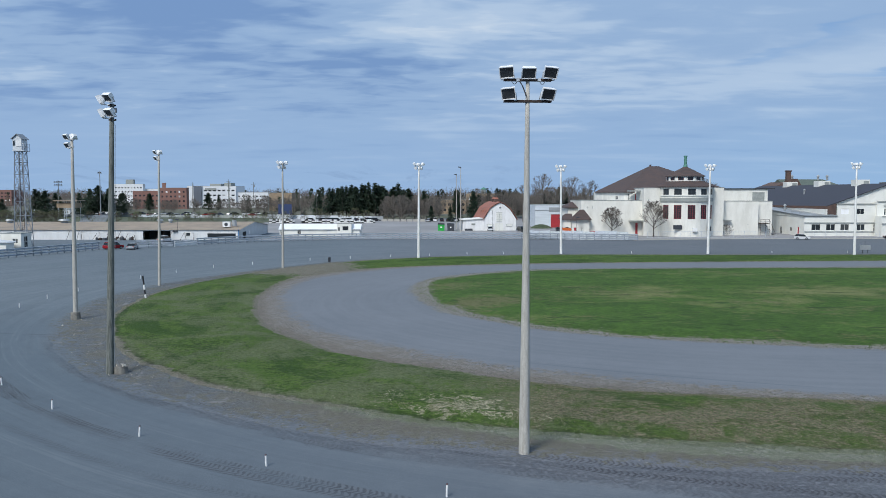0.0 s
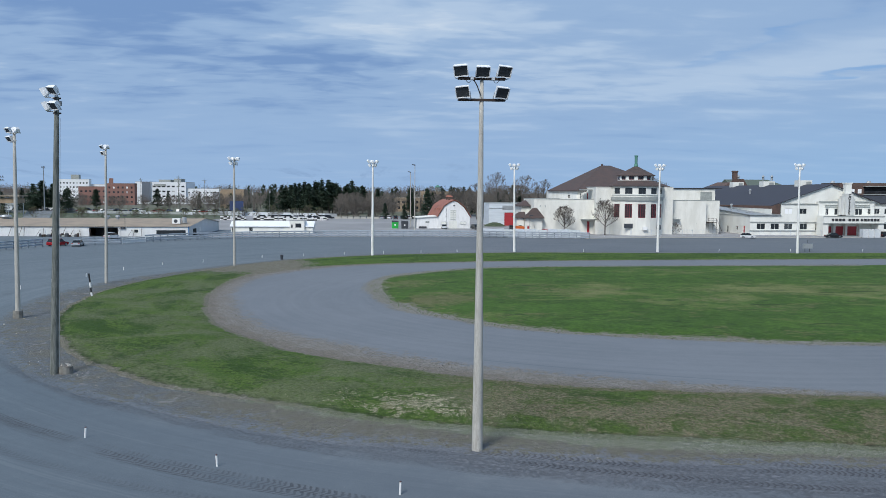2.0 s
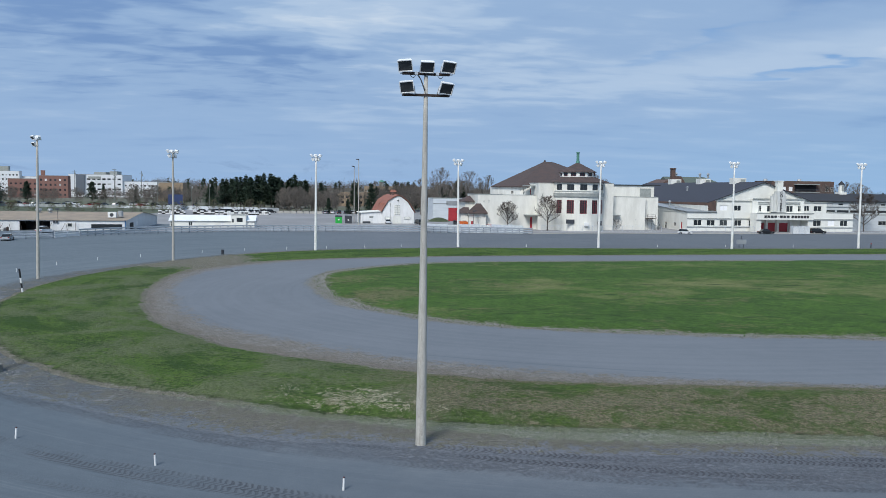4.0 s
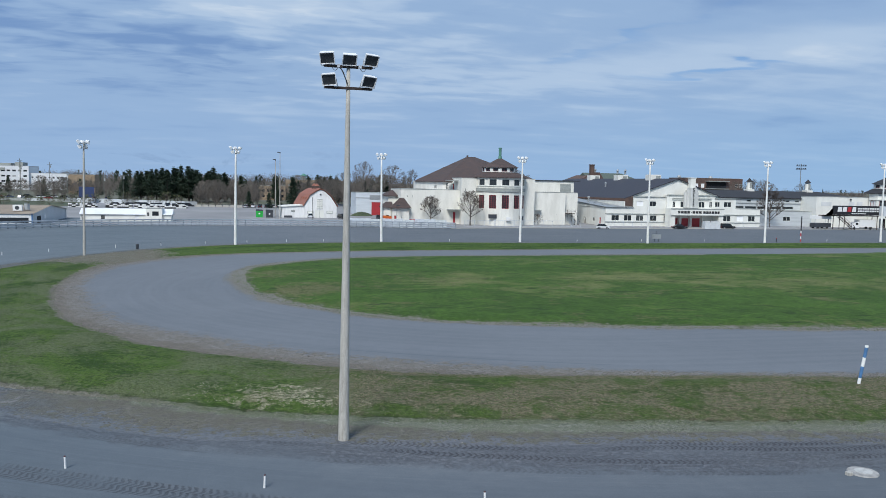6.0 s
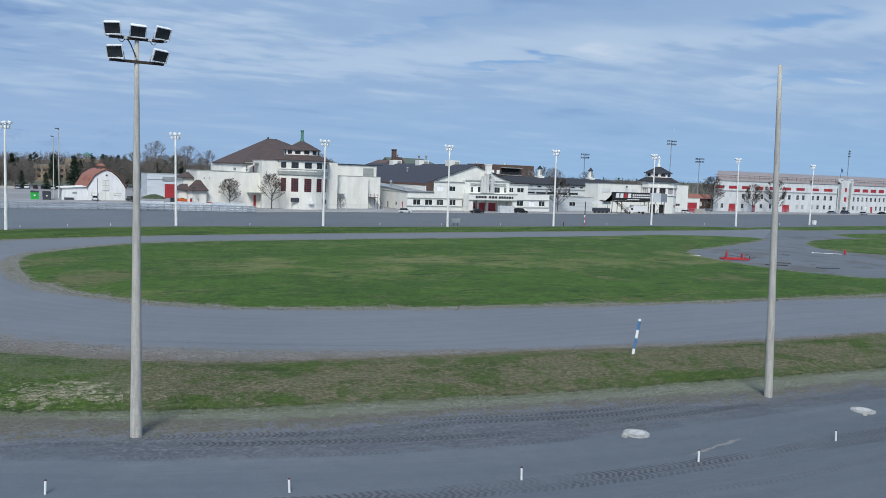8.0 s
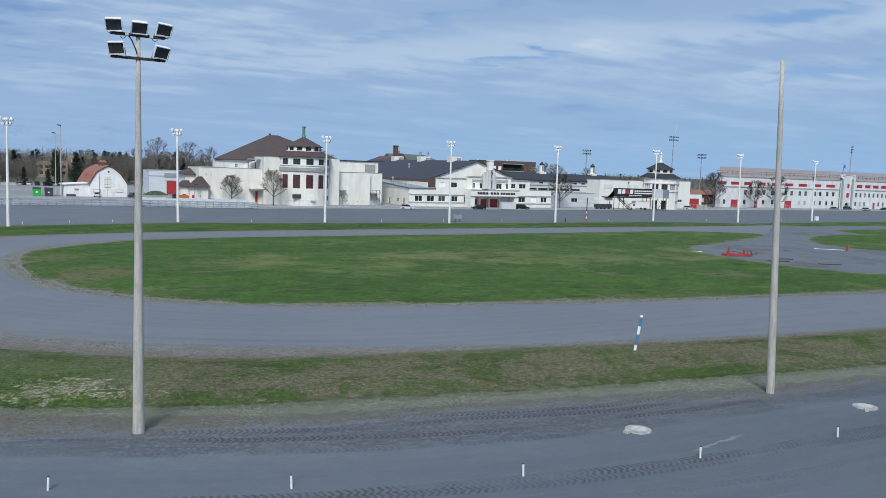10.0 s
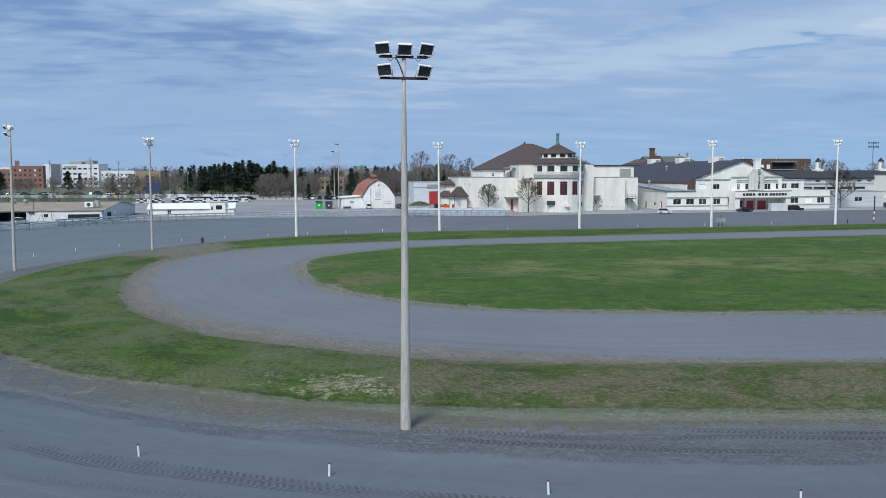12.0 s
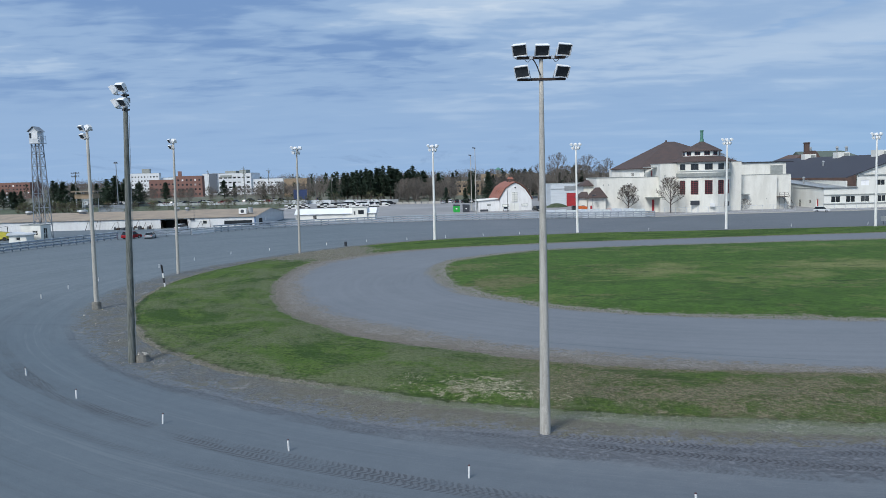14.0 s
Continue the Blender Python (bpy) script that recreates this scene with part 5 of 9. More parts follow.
class Building:
    """A building, built in the world's axes, with its parts under one Empty at its foot."""

    def __init__(self, name, label, x, y, category="building", group=""):
        self.ob = thing(name, label, category, pose(x, y, 0), group)
        self.back = pose(-x, -y, 0)

    def part(self, name, mesh, mat, label="", parent=None, smooth=False):
        return part(name, mesh, mat, parent or self.ob, label, smooth, None if parent else self.back)

    def box(self, name, mat, x0, x1, y0, y1, z0, z1, label="", parent=None):
        return self.part(name, Mesh().box(x0, x1, y0, y1, z0, z1), mat, label, parent)

    def wall(self, p, q, z0, z1, mat, holes=(), th=0.35, label="", panes=True, frame=None, cols=2, rows=2, bars=0.09, name="wall"):
        """An upright wall from p to q, seen from its right-hand side, with openings (u0, u1, z0, z1[, what[, columns, rows]])."""
        p, q = Vector((*p, 0)), Vector((*q, 0))
        length = (q - p).length
        d = (q - p) / length
        n = Vector((d.y, -d.x, 0))

        def at(u, v, z):
            return p + d * u - n * v + Vector((0, 0, z))

        us = sorted({0.0, length, *(h[0] for h in holes), *(h[1] for h in holes)})
        zs = sorted({z0, z1, *(h[2] for h in holes), *(h[3] for h in holes)})

        def solid(i, j):
            if not (0 <= i < len(us) - 1 and 0 <= j < len(zs) - 1):
                return False
            u, z = (us[i] + us[i + 1]) / 2, (zs[j] + zs[j + 1]) / 2
            return not any(h[0] < u < h[1] and h[2] < z < h[3] for h in holes)

        m = Mesh()
        for i in range(len(us) - 1):
            for j in range(len(zs) - 1):
                if not solid(i, j):
                    continue
                a, b, c, e = us[i], us[i + 1], zs[j], zs[j + 1]
                m.add([at(a, 0, c), at(b, 0, c), at(b, 0, e), at(a, 0, e)], [(0, 1, 2, 3)])
                m.add([at(a, th, c), at(b, th, c), at(b, th, e), at(a, th, e)], [(3, 2, 1, 0)])
                for ok, pts in ((solid(i - 1, j), [at(a, 0, c), at(a, 0, e), at(a, th, e), at(a, th, c)]), (solid(i + 1, j), [at(b, 0, c), at(b, th, c), at(b, th, e), at(b, 0, e)]),
                                (solid(i, j - 1), [at(a, 0, c), at(a, th, c), at(b, th, c), at(b, 0, c)]), (solid(i, j + 1), [at(a, 0, e), at(b, 0, e), at(b, th, e), at(a, th, e)])):
                    if not ok:
                        m.add(pts, [(0, 1, 2, 3)])
        wall = self.part(name, m, mat, label)

        def block(mesh, a, b, v0, v1, c, e):
            mesh.add([at(u, v, z) for z in (c, e) for v in (v1, v0) for u in (a, b)],
                     [(0, 1, 3, 2), (4, 6, 7, 5), (2, 3, 7, 6), (0, 4, 5, 1), (0, 2, 6, 4), (1, 5, 7, 3)])

        for h in holes:
            a, b, c, e = h[:4]
            what = h[4] if len(h) > 4 else "window"
            nc, nr = h[5:7] if len(h) > 6 else (cols, rows)
            f = Mesh()
            if what in ("door", "shutter"):
                k = 0.07
                for s in ((a, a + k, c, e), (b - k, b, c, e), (a, b, e - k, e)):
                    block(f, s[0], s[1], 0.06, 0.2, s[2], s[3])
                ob = self.part(what, f, frame or M_STUCCO2)
                leaf = Mesh()
                block(leaf, a + k, b - k, 0.12, 0.17, c + 0.01, e - k)
                if what == "door" and b - a > 1.6:
                    block(leaf, (a + b) / 2 - 0.03, (a + b) / 2 + 0.03, 0.10, 0.12, c + 0.02, e - k)
                if what == "shutter":
                    for s in range(1, 6):
                        z = c + (e - c) * s / 6
                        block(leaf, a + k, b - k, 0.095, 0.12, z - 0.03, z + 0.03)
                part("leaf", leaf, M_REDDOOR, ob, "red leaf")
                continue
            if what == "open":
                # a black sheet behind the hole gives the shade of the inside
                f = Mesh()
                block(f, a, b, th + 0.6, th + 0.7, c, e)
                self.part("dark_opening", f, M_SHADEDARK, "black sheet for the shade inside an open doorway")
                continue
            k = bars
            for s in ((a, a + k, c, e), (b - k, b, c, e), (a, b, e - k, e), (a - 0.04, b + 0.04, c, c + k)):
                block(f, s[0], s[1], 0.05, 0.16, s[2], s[3])
            ob = self.part("window", f, frame or M_STUCCO2)
            for s in range(1, nc):
                u = a + (b - a) * s / nc
                bar = Mesh()
                block(bar, u - k * 0.4, u + k * 0.4, 0.07, 0.15, c + k, e - k)
                part("glazing_bar", bar, frame or M_STUCCO2, ob)
            for s in range(1, nr):
                z = c + (e - c) * s / nr
                bar = Mesh()
                block(bar, a + k, b - k, 0.08, 0.14, z - k * 0.35, z + k * 0.35)
                part("glazing_bar", bar, frame or M_STUCCO2, ob)
            g = Mesh()
            block(g, a + k * 0.5, b - k * 0.5, 0.11, 0.13, c + k * 0.5, e - k * 0.5)
            part("pane", g, M_PANE, ob, "dark glass pane")
        return wall

    def shell(self, x0, x1, y0, y1, z0, z1, mat, front=(), left=(), right=(), roof=None, parapet=0.25, **kw):
        """Four walls and a flat roof behind a low parapet."""
        self.wall((x0, y0), (x1, y0), z0, z1, mat, front, **kw)
        self.wall((x1, y0 + 0.36), (x1, y1 - 0.36), z0, z1, mat, right, **kw)
        self.wall((x1, y1), (x0, y1), z0, z1, mat, (), **kw)
        self.wall((x0, y1 - 0.36), (x0, y0 + 0.36), z0, z1, mat, left, **kw)
        self.box("flat_roof", roof or M_ALU, x0 + 0.05, x1 - 0.05, y0 + 0.05, y1 - 0.05, z1 - parapet - 0.2, z1 - parapet)
        cap = Mesh()
        for a in ((x0 - 0.08, x1 + 0.08, y0 - 0.08, y0 + 0.42), (x0 - 0.08, x1 + 0.08, y1 - 0.42, y1 + 0.08), (x0 - 0.08, x0 + 0.42, y0 + 0.42, y1 - 0.42), (x1 - 0.42, x1 + 0.08, y0 + 0.42, y1 - 0.42)):
            cap.box(*a, z1 + 0.003, z1 + 0.12)
        self.part("coping", cap, M_LEDGE, "grey metal coping")


def arc(cx, cy, r, a0, a1, n):
    """Points on a circle, by angle from -y towards +x, in degrees."""
    return [(cx + r * math.sin(radians(a0 + (a1 - a0) * i / n)), cy - r * math.cos(radians(a0 + (a1 - a0) * i / n))) for i in range(n + 1)]


def even(u0, u1, n, width, z0, z1, *rest):
    """n openings of one width, evenly spread between u0 and u1."""
    step = (u1 - u0) / n
    return [(u0 + step * (i + 0.5) - width / 2, u0 + step * (i + 0.5) + width / 2, z0, z1, *rest) for i in range(n)]


# ---- the hall with the rotunda ----
hall = Building("exhibition_hall", "cream stucco exhibition hall with a round tower and brown shingle roofs", 66, 229, "hall")
hall.shell(38.6, 56.4, 230.0, 250.0, 0, 10.35, M_STUCCO, front=[(3.2, 3.65, 8.0, 8.7), (1.7, 2.15, 8.0, 8.7), (15.9, 16.75, 0.0, 3.9, "door")], parapet=0.4)
hall.box("canopy", M_LEDGE, 52.6, 57.2, 227.6, 229.98, 4.35, 4.6, "thin grey concrete door canopy")
hall.box("skirting", M_REDDOOR, 41.0, 43.9, 229.85, 229.98, 0.02, 1.5, "red lower wall panel")
# upper storey under the big roof
up = [(48.1, 257.0), (53.2, 238.9), (58.5, 236.0), (58.5, 262), (48.1, 262)]
for a, b in zip(up, up[1:] + up[:1]):
    hall.wall(a, b, 10.15, 13.0, M_STUCCO, [(13.0, 14.6, 10.6, 11.6)] if a == up[0] else [(1.0, 1.6, 10.4, 12.4), (3.2, 4.2, 10.4, 12.3, "door")] if a == up[1] else ())
hall.box("flat_roof", M_LEDGE, 53.5, 59.5, 231.5, 236.6, 13.0, 13.35, "thin roof over the upper landing")
r = Mesh()
eave = [(47.6, 257.0), (52.8, 238.0), (70.0, 234.5), (88.0, 243.0), (92.0, 262.0), (88.0, 280.0), (66.0, 288.0), (52.0, 280.0)]
r.cone(eave, 13.0, [(66.0, 260.0, 21.4), (69.2, 260.6, 21.4)])
r.slab(eave, 12.7, 12.995)
hall.part("roof", r, M_BROWNROOF, "large brown shingle hip roof")
r = Mesh()
r.beam((66.3, 260, 21.2), (66.3, 260, 21.9), 0.35, 8, 0.3)
hall.part("roof_vent", r, M_BROWNROOF)
# flanks of the rotunda
hall.shell(56.4, 62.6, 227.6, 240.0, 0, 14.0, M_STUCCO, front=[(1.1, 1.55, 8.2, 11.0)], parapet=0.3)
hall.shell(76.0, 79.7, 228.4, 240.0, 0, 14.1, M_STUCCO, parapet=0.3)
hall.shell(79.7, 90.8, 231.0, 236.0, 0, 10.15, M_STUCCO, front=[(0.0 + 4.9, 5.3, 1.2, 1.6), (8.0, 8.35, 1.7, 2.1), (8.0, 8.35, 3.0, 3.4), (6.9, 7.25, 0.9, 1.3)], cols=1, rows=1)
hall.shell(79.7, 95.4, 236.0, 252.0, 0, 13.6, M_STUCCO, parapet=0.25)
# plain box that stands in for a window with pale grey glass
hall.box("panel", M_LEDGE, 90.8, 94.4, 235.9, 235.98, 10.1, 12.8, "plain grey panel in place of a window")
hall.box("flat_roof", M_BLACKROOF, 79.5, 97.4, 235.6, 252.3, 13.74, 13.95, "dark projecting flat roof")
hall.shell(90.8, 95.4, 232.4, 236.0, 0, 10.1, M_STUCCO, right=[(0.8, 2.0, 3.7, 6.3, "door")], cols=1, rows=1)
hall.box("ledge", M_LEDGE, 79.7, 82.6, 229.7, 230.98, 4.5, 4.72, "thin concrete ledge")
# the rotunda: facets with tall red windows below and small ones above
CX, CY, RR = 68.6, 229.2, 7.6
facets = []
for k, mid in enumerate((-60, -31, -2, 27, 56, 85)):
    facets += [(mid - 9.0, mid + 9.0, True), (mid + 9.0, mid + 20.0, False)]
facets = [(-80, -69, False)] + facets
for a0, a1, glazed in facets:
    p, q = arc(CX, CY, RR, a0, a1, 1)
    w = math.dist(p, q)
    holes = [(0.12, w - 0.12, 5.2, 9.15, "window", 3, 7)] if glazed else []
    hall.wall(p, q, 0, 10.6, M_STUCCO, holes, frame=M_REDFRAME, bars=0.16, name="rotunda_wall")
    holes = [(0.12, w - 0.12, 12.05, 13.75, "window", 2, 1)] if glazed else []
    hall.wall(p, q, 10.603, 14.6, M_STUCCO, holes, frame=M_CHARCOAL, bars=0.11, name="rotunda_wall")
ring = arc(CX, CY, RR + 0.28, -80, 105, 22)
m = Mesh()
m.slab(ring + arc(CX, CY, RR + 0.02, 105, -80, 22), 10.15, 11.2)
hall.part("band_course", m, M_LEDGE, "weathered grey band course")
m = Mesh()
m.slab(arc(CX, CY, RR + 0.18, -80, 105, 22) + arc(CX, CY, RR + 0.02, 105, -80, 22), 11.75, 11.98)
hall.part("window_sill", m, M_STUCCO2)
m = Mesh()
full = arc(CX, CY, RR + 0.55, 0, 345, 23)
inner = arc(CX, CY, 5.35, 0, 345, 23)
m.add([(x, y, 14.45) for x, y in full] + [(x, y, 15.95) for x, y in inner], [(i, (i + 1) % 24, 24 + (i + 1) % 24, 24 + i) for i in range(24)])
m.slab(full, 14.25, 14.45)
hall.part("skirt_roof", m, M_BROWNROOF, "brown shingle skirt roof")
for k in range(12):
    a = -105 + 30 * k
    p, q = arc(CX, CY, 5.2, a, a + 30, 1)
    w = math.dist(p, q)
    hall.wall(p, q, 15.9, 17.45, M_STUCCO2, [(0.55, w - 0.55, 16.15, 17.2)], frame=M_REDFRAME, bars=0.1, cols=2, rows=1, name="lantern_wall")
m = Mesh()
m.cone(arc(CX, CY, 5.75, 0, 330, 11), 17.45, [(CX, CY, 20.4)])
m.slab(arc(CX, CY, 5.75, 0, 330, 11), 17.3, 17.446)
hall.part("lantern_roof", m, M_BROWNROOF, "pointed brown lantern roof")
m = Mesh()
m.beam((CX, CY, 20.1), (CX, CY, 20.8), 0.62, 10, 0.5)
m.beam((CX, CY, 20.8), (CX, CY, 23.0), 0.42, 10, 0.42)
m.beam((CX, CY, 23.0), (CX, CY, 23.35), 0.52, 10, 0.52)
hall.part("finial", m, M_COPPER, "green copper vent finial")
# signs and boxes low on the rotunda
hall.box("notice_board", M_CHARCOAL, 63.4, 65.9, 222.0, 222.2, 2.3, 3.5, "dark notice board on posts")
m = Mesh()
m.beam((63.7, 222.15, 0), (63.7, 222.15, 2.3), 0.05, 6)
m.beam((65.6, 222.15, 0), (65.6, 222.15, 2.3), 0.05, 6)
hall.part("notice_post", m, M_STEEL)
hall.box("air_unit", M_WHITE, 68.6, 69.9, 221.0, 221.55, 1.7, 2.7, "white air conditioner in the wall")
hall.box("meter_box", M_CHARCOAL, 73.2, 74.2, 222.3, 222.9, 1.8, 3.1, "dark electric box")
# fire stair at the side
st = Mesh()
for k in range(9):
    st.box(92.2 + 0.3 * k, 92.5 + 0.3 * k, 229.6, 230.8, 3.5 - 0.4 * k, 3.58 - 0.4 * k)
st.box(90.9, 93.6, 229.5, 232.3, 3.6, 3.75)
for x in (91.0, 93.5):
    for y in (229.6, 232.2):
        st.beam((x, y, 0), (x, y, 4.9), 0.05, 5)
for y in (229.6,):
    st.beam((91.0, y, 4.8), (93.5, y, 4.8), 0.04, 5)
    st.beam((91.0, y, 4.3), (93.5, y, 4.3), 0.03, 5)
    st.beam((93.5, y, 4.8), (95.2, y, 1.0), 0.04, 5)
hall.part("fire_stair", st, M_RUST, "dark steel fire stair")

# ---- the gatehouse beside it ----
gate = Building("gatehouse", "small cream gatehouse with brown hipped roofs", 34, 233, "house")
gate.shell(35.9, 40.9, 228.6, 229.9, 0, 5.0, M_STUCCO, front=[(0.5, 1.2, 0.0, 2.6, "door"), (2.6, 3.0, 1.0, 2.6)], parapet=0.1)
m = Mesh()
m.add([(35.3, 227.8, 4.9), (41.4, 227.8, 4.9), (41.4, 229.97, 4.9), (35.3, 229.97, 4.9), (38.2, 229.97, 7.75), (39.5, 229.97, 7.75)], [(0, 1, 5, 4), (1, 2, 5), (3, 0, 4), (2, 3, 4, 5)])
m.slab([(35.3, 227.8), (41.4, 227.8), (41.4, 229.98), (35.3, 229.98)], 4.75, 4.895)
gate.part("roof", m, M_BROWNROOF, "brown hip roof")
gate.shell(33.6, 35.85, 230.4, 236.0, 0, 4.9, M_STUCCO, front=[(0.6, 1.6, 0.0, 2.6, "open")], parapet=0.1)
m = Mesh()
m.add([(33.0, 229.8, 4.95), (36.4, 229.8, 4.95), (36.4, 233.2, 6.5), (34.6, 233.2, 6.5), (33.0, 236.6, 4.95), (36.4, 236.6, 4.95)], [(0, 1, 2, 3), (3, 2, 5, 4), (0, 3, 4), (1, 5, 2)])
m.slab([(33.0, 229.8), (36.4, 229.8), (36.4, 236.6), (33.0, 236.6)], 4.8, 4.945)
gate.part("wing_roof", m, M_BROWNROOF, "small brown hip roof")
gate.shell(35.7, 38.58, 236.05, 248.0, 0, 8.2, M_STUCCO, parapet=0.1)
m = Mesh()
sq = [(35.0, 235.4), (38.58, 235.4), (38.58, 248.4), (35.0, 248.4)]
m.cone(sq, 8.3, [(37.2, 239.5, 9.9), (38.4, 244.5, 9.9)])
m.slab(sq, 8.1, 8.295)
gate.part("upper_roof", m, M_BROWNROOF, "brown hip roof")

# ---- the arena with the lettered pylon ----
arena = Building("arena", "white arena with a stepped pylon, canopy and dark gable roof", 128, 228, "arena")
low = [(2.0, 4.6, 1.8, 3.6), (6.2, 8.8, 1.8, 3.6)]
arena.shell(102.1, 111.4, 226.0, 255.0, 0, 5.8, M_STUCCO2, front=low, left=[(24.0, 25.2, 0.0, 2.7, "door"), (19.0, 20.4, 1.2, 2.4), (12.0, 13.4, 0.0, 2.3), (3.5, 5.0, 2.6, 5.0, "door")], parapet=0.2, rows=1)
m = Mesh()
m.add([(x, y, z + dz) for dz in (0, 0.22) for x, y, z in ((101.7, 225.6, 5.96), (111.3, 225.6, 5.96), (111.3, 262.0, 7.7), (101.7, 262.0, 7.7))], [(3, 2, 1, 0), (4, 5, 6, 7), (0, 1, 5, 4), (1, 2, 6, 5), (2, 3, 7, 6), (3, 0, 4, 7)])
arena.part("annex_roof", m, M_ALU, "grey metal annex roof")
m = Mesh()
m.add([(101.95, 226.4, 5.8), (101.95, 262.0, 5.8), (101.95, 262.0, 7.68), (102.3, 226.4, 5.8), (102.3, 262.0, 5.8), (102.3, 262.0, 7.68)], [(2, 1, 0), (3, 4, 5), (0, 1, 4, 3), (1, 2, 5, 4)])
arena.part("annex_gable", m, M_STUCCO2, "pale wedge of wall under the sloping roof")
for y, z in ((233.0, 6.55), (239.0, 6.8)):
    arena.part("roof_hatch", Mesh().box(104.2, 106.6, y, y + 1.3, z - 0.2, z + 0.25), M_ALU, "low grey roof hatch")
arena.part("roof_vent", Mesh().beam((103.6, 243.0, 6.5), (103.6, 243.0, 8.6), 0.28, 8).beam((103.6, 243.0, 8.6), (103.6, 243.0, 9.1), 0.5, 8, 0.3), M_ALU)
front = [(1.0, 3.5, 1.8, 3.6), (5.7, 8.0, 1.8, 3.6), (10.4, 11.1, 1.6, 3.6, "window", 1, 2)]
front += [(1.0, 3.4, 6.4, 8.0), (5.4, 7.7, 6.4, 8.0)]
arena.wall((111.4, 226.0), (122.4, 226.0), 0, 9.4, M_STUCCO2, front, rows=1)
mid = [(2.0, 3.0, 6.2, 8.1), (4.7, 6.9, 6.2, 8.1), (11.0, 13.2, 6.2, 8.1), (14.8, 15.8, 6.3, 8.1), (2.0, 4.1, 0, 2.9, "door"), (5.1, 7.7, 0, 2.9, "door"), (8.7, 11.8, 0, 2.9, "door")]
arena.wall((122.4, 225.4), (139.2, 225.4), 0, 10.1, M_STUCCO2, mid, rows=1)
arena.wall((122.42, 229.0), (122.42, 225.75), 0, 10.1, M_STUCCO2)
arena.wall((139.2, 225.75), (139.2, 229.0), 0, 10.1, M_STUCCO2)
arena.wall((139.2, 226.0), (147.0, 226.0), 0, 9.2, M_STUCCO2, [(0.4, 2.1, 6.5, 8.1), (3.5, 6.2, 6.5, 8.1), (3.5, 6.2, 1.9, 3.7)], rows=1)
arena.shell(147.0, 156.0, 226.0, 246.0, 0, 5.95, M_STUCCO2, front=[(0.6, 3.0, 1.9, 3.7), (4.7, 7.2, 1.9, 3.7)], parapet=0.2, rows=1)
arena.wall((147.0, 226.36), (147.0, 250.0), 5.96, 9.2, M_STUCCO2)
arena.wall((108.7, 321.0), (108.7, 227.0), 0, 7.85, M_STUCCO2)
for x0, x1 in ((102.0, 122.4), (139.25, 156.1)):
    m = Mesh()
    m.box(x0, x1, 225.82, 225.98, 3.85, 4.1)
    m.box(x0, x1, 225.82, 225.98, 1.35, 1.55)
    arena.part("string_course", m, M_LEDGE, "thin grey string course")
m = Mesh()
for z in (9.0, 8.5):
    m.box(124.2, 137.8, 225.2, 225.38, z, z + 0.18)
m.box(122.4, 139.2, 225.1, 225.38, 9.95, 10.25)
m.box(111.3, 122.4, 225.75, 225.98, 9.25, 9.5)
m.box(139.25, 147.1, 225.75, 225.98, 9.05, 9.3)
arena.part("moulding", m, M_LEDGE, "grey horizontal mouldings")
# gable and roof
m = Mesh()
m.prism([(110.6, 9.4), (142.6, 9.4), (126.8, 15.1)], 227.2, 227.6)
arena.part("gable", m, M_STUCCO2, "broad white gable wall")
m = Mesh()
m.add([(108.4, 226.6, 8.80), (126.8, 226.6, 15.3), (143.6, 226.6, 9.2), (143.6, 322, 9.2), (126.8, 322, 15.3), (107.0, 322, 7.9), (108.4, 226.6, 8.55), (126.8, 226.6, 15.05), (143.6, 226.6, 8.95)],
      [(0, 1, 4, 5), (1, 2, 3, 4), (6, 7, 1, 0), (7, 8, 2, 1)])
arena.part("roof", m, M_DARKROOF, "large slate-blue gable roof")
for y in (292.0, 267.0, 242.0):
    v = arena.box("roof_ventilator", M_STUCCO2, 124.9, 128.9, y, y + 3.4, 13.6, 16.6, "white boxy roof ventilator")
    part("louvre", Mesh().box(127.0, 128.6, y - 0.1, y - 0.01, 14.7, 16.2), M_LEDGE, v, "grey louvre")
for y in (262.0, 305.0):
    arena.part("roof_vent", Mesh().beam((118.0, y, 11.5), (118.0, y, 13.4), 0.3, 8).beam((118.0, y, 13.4), (118.0, y, 13.9), 0.5, 8, 0.2), M_ALU)
# pylon with its letters, canopy
M_PYLON = material("pale_grey_render", (0.56, 0.57, 0.55), 0.85, 0, 0.06, 0.6, 10, 0.004, (0.47, 0.475, 0.455), (1, 1, 0.4))
m = Mesh()
for x0, x1, y0, z1 in ((128.0, 132.9, 224.7, 11.0), (128.6, 132.3, 224.2, 11.7), (129.3, 131.6, 223.6, 12.5)):
    m.box(x0, x1, y0, 225.38, 6.2, z1)
arena.part("pylon", m, M_PYLON, "stepped pale grey pylon")
arena.box("pylon_face", M_PYLON, 129.45, 131.45, 223.4, 223.59, 6.1, 12.4, "white pylon face")
m = Mesh()
m.box(130.3, 132.1, 225.4, 227.0, 10.0, 15.4)
m.box(130.15, 132.25, 225.25, 227.15, 15.4, 15.7)
arena.part("chimney", m, M_STUCCO2, "white square chimney")


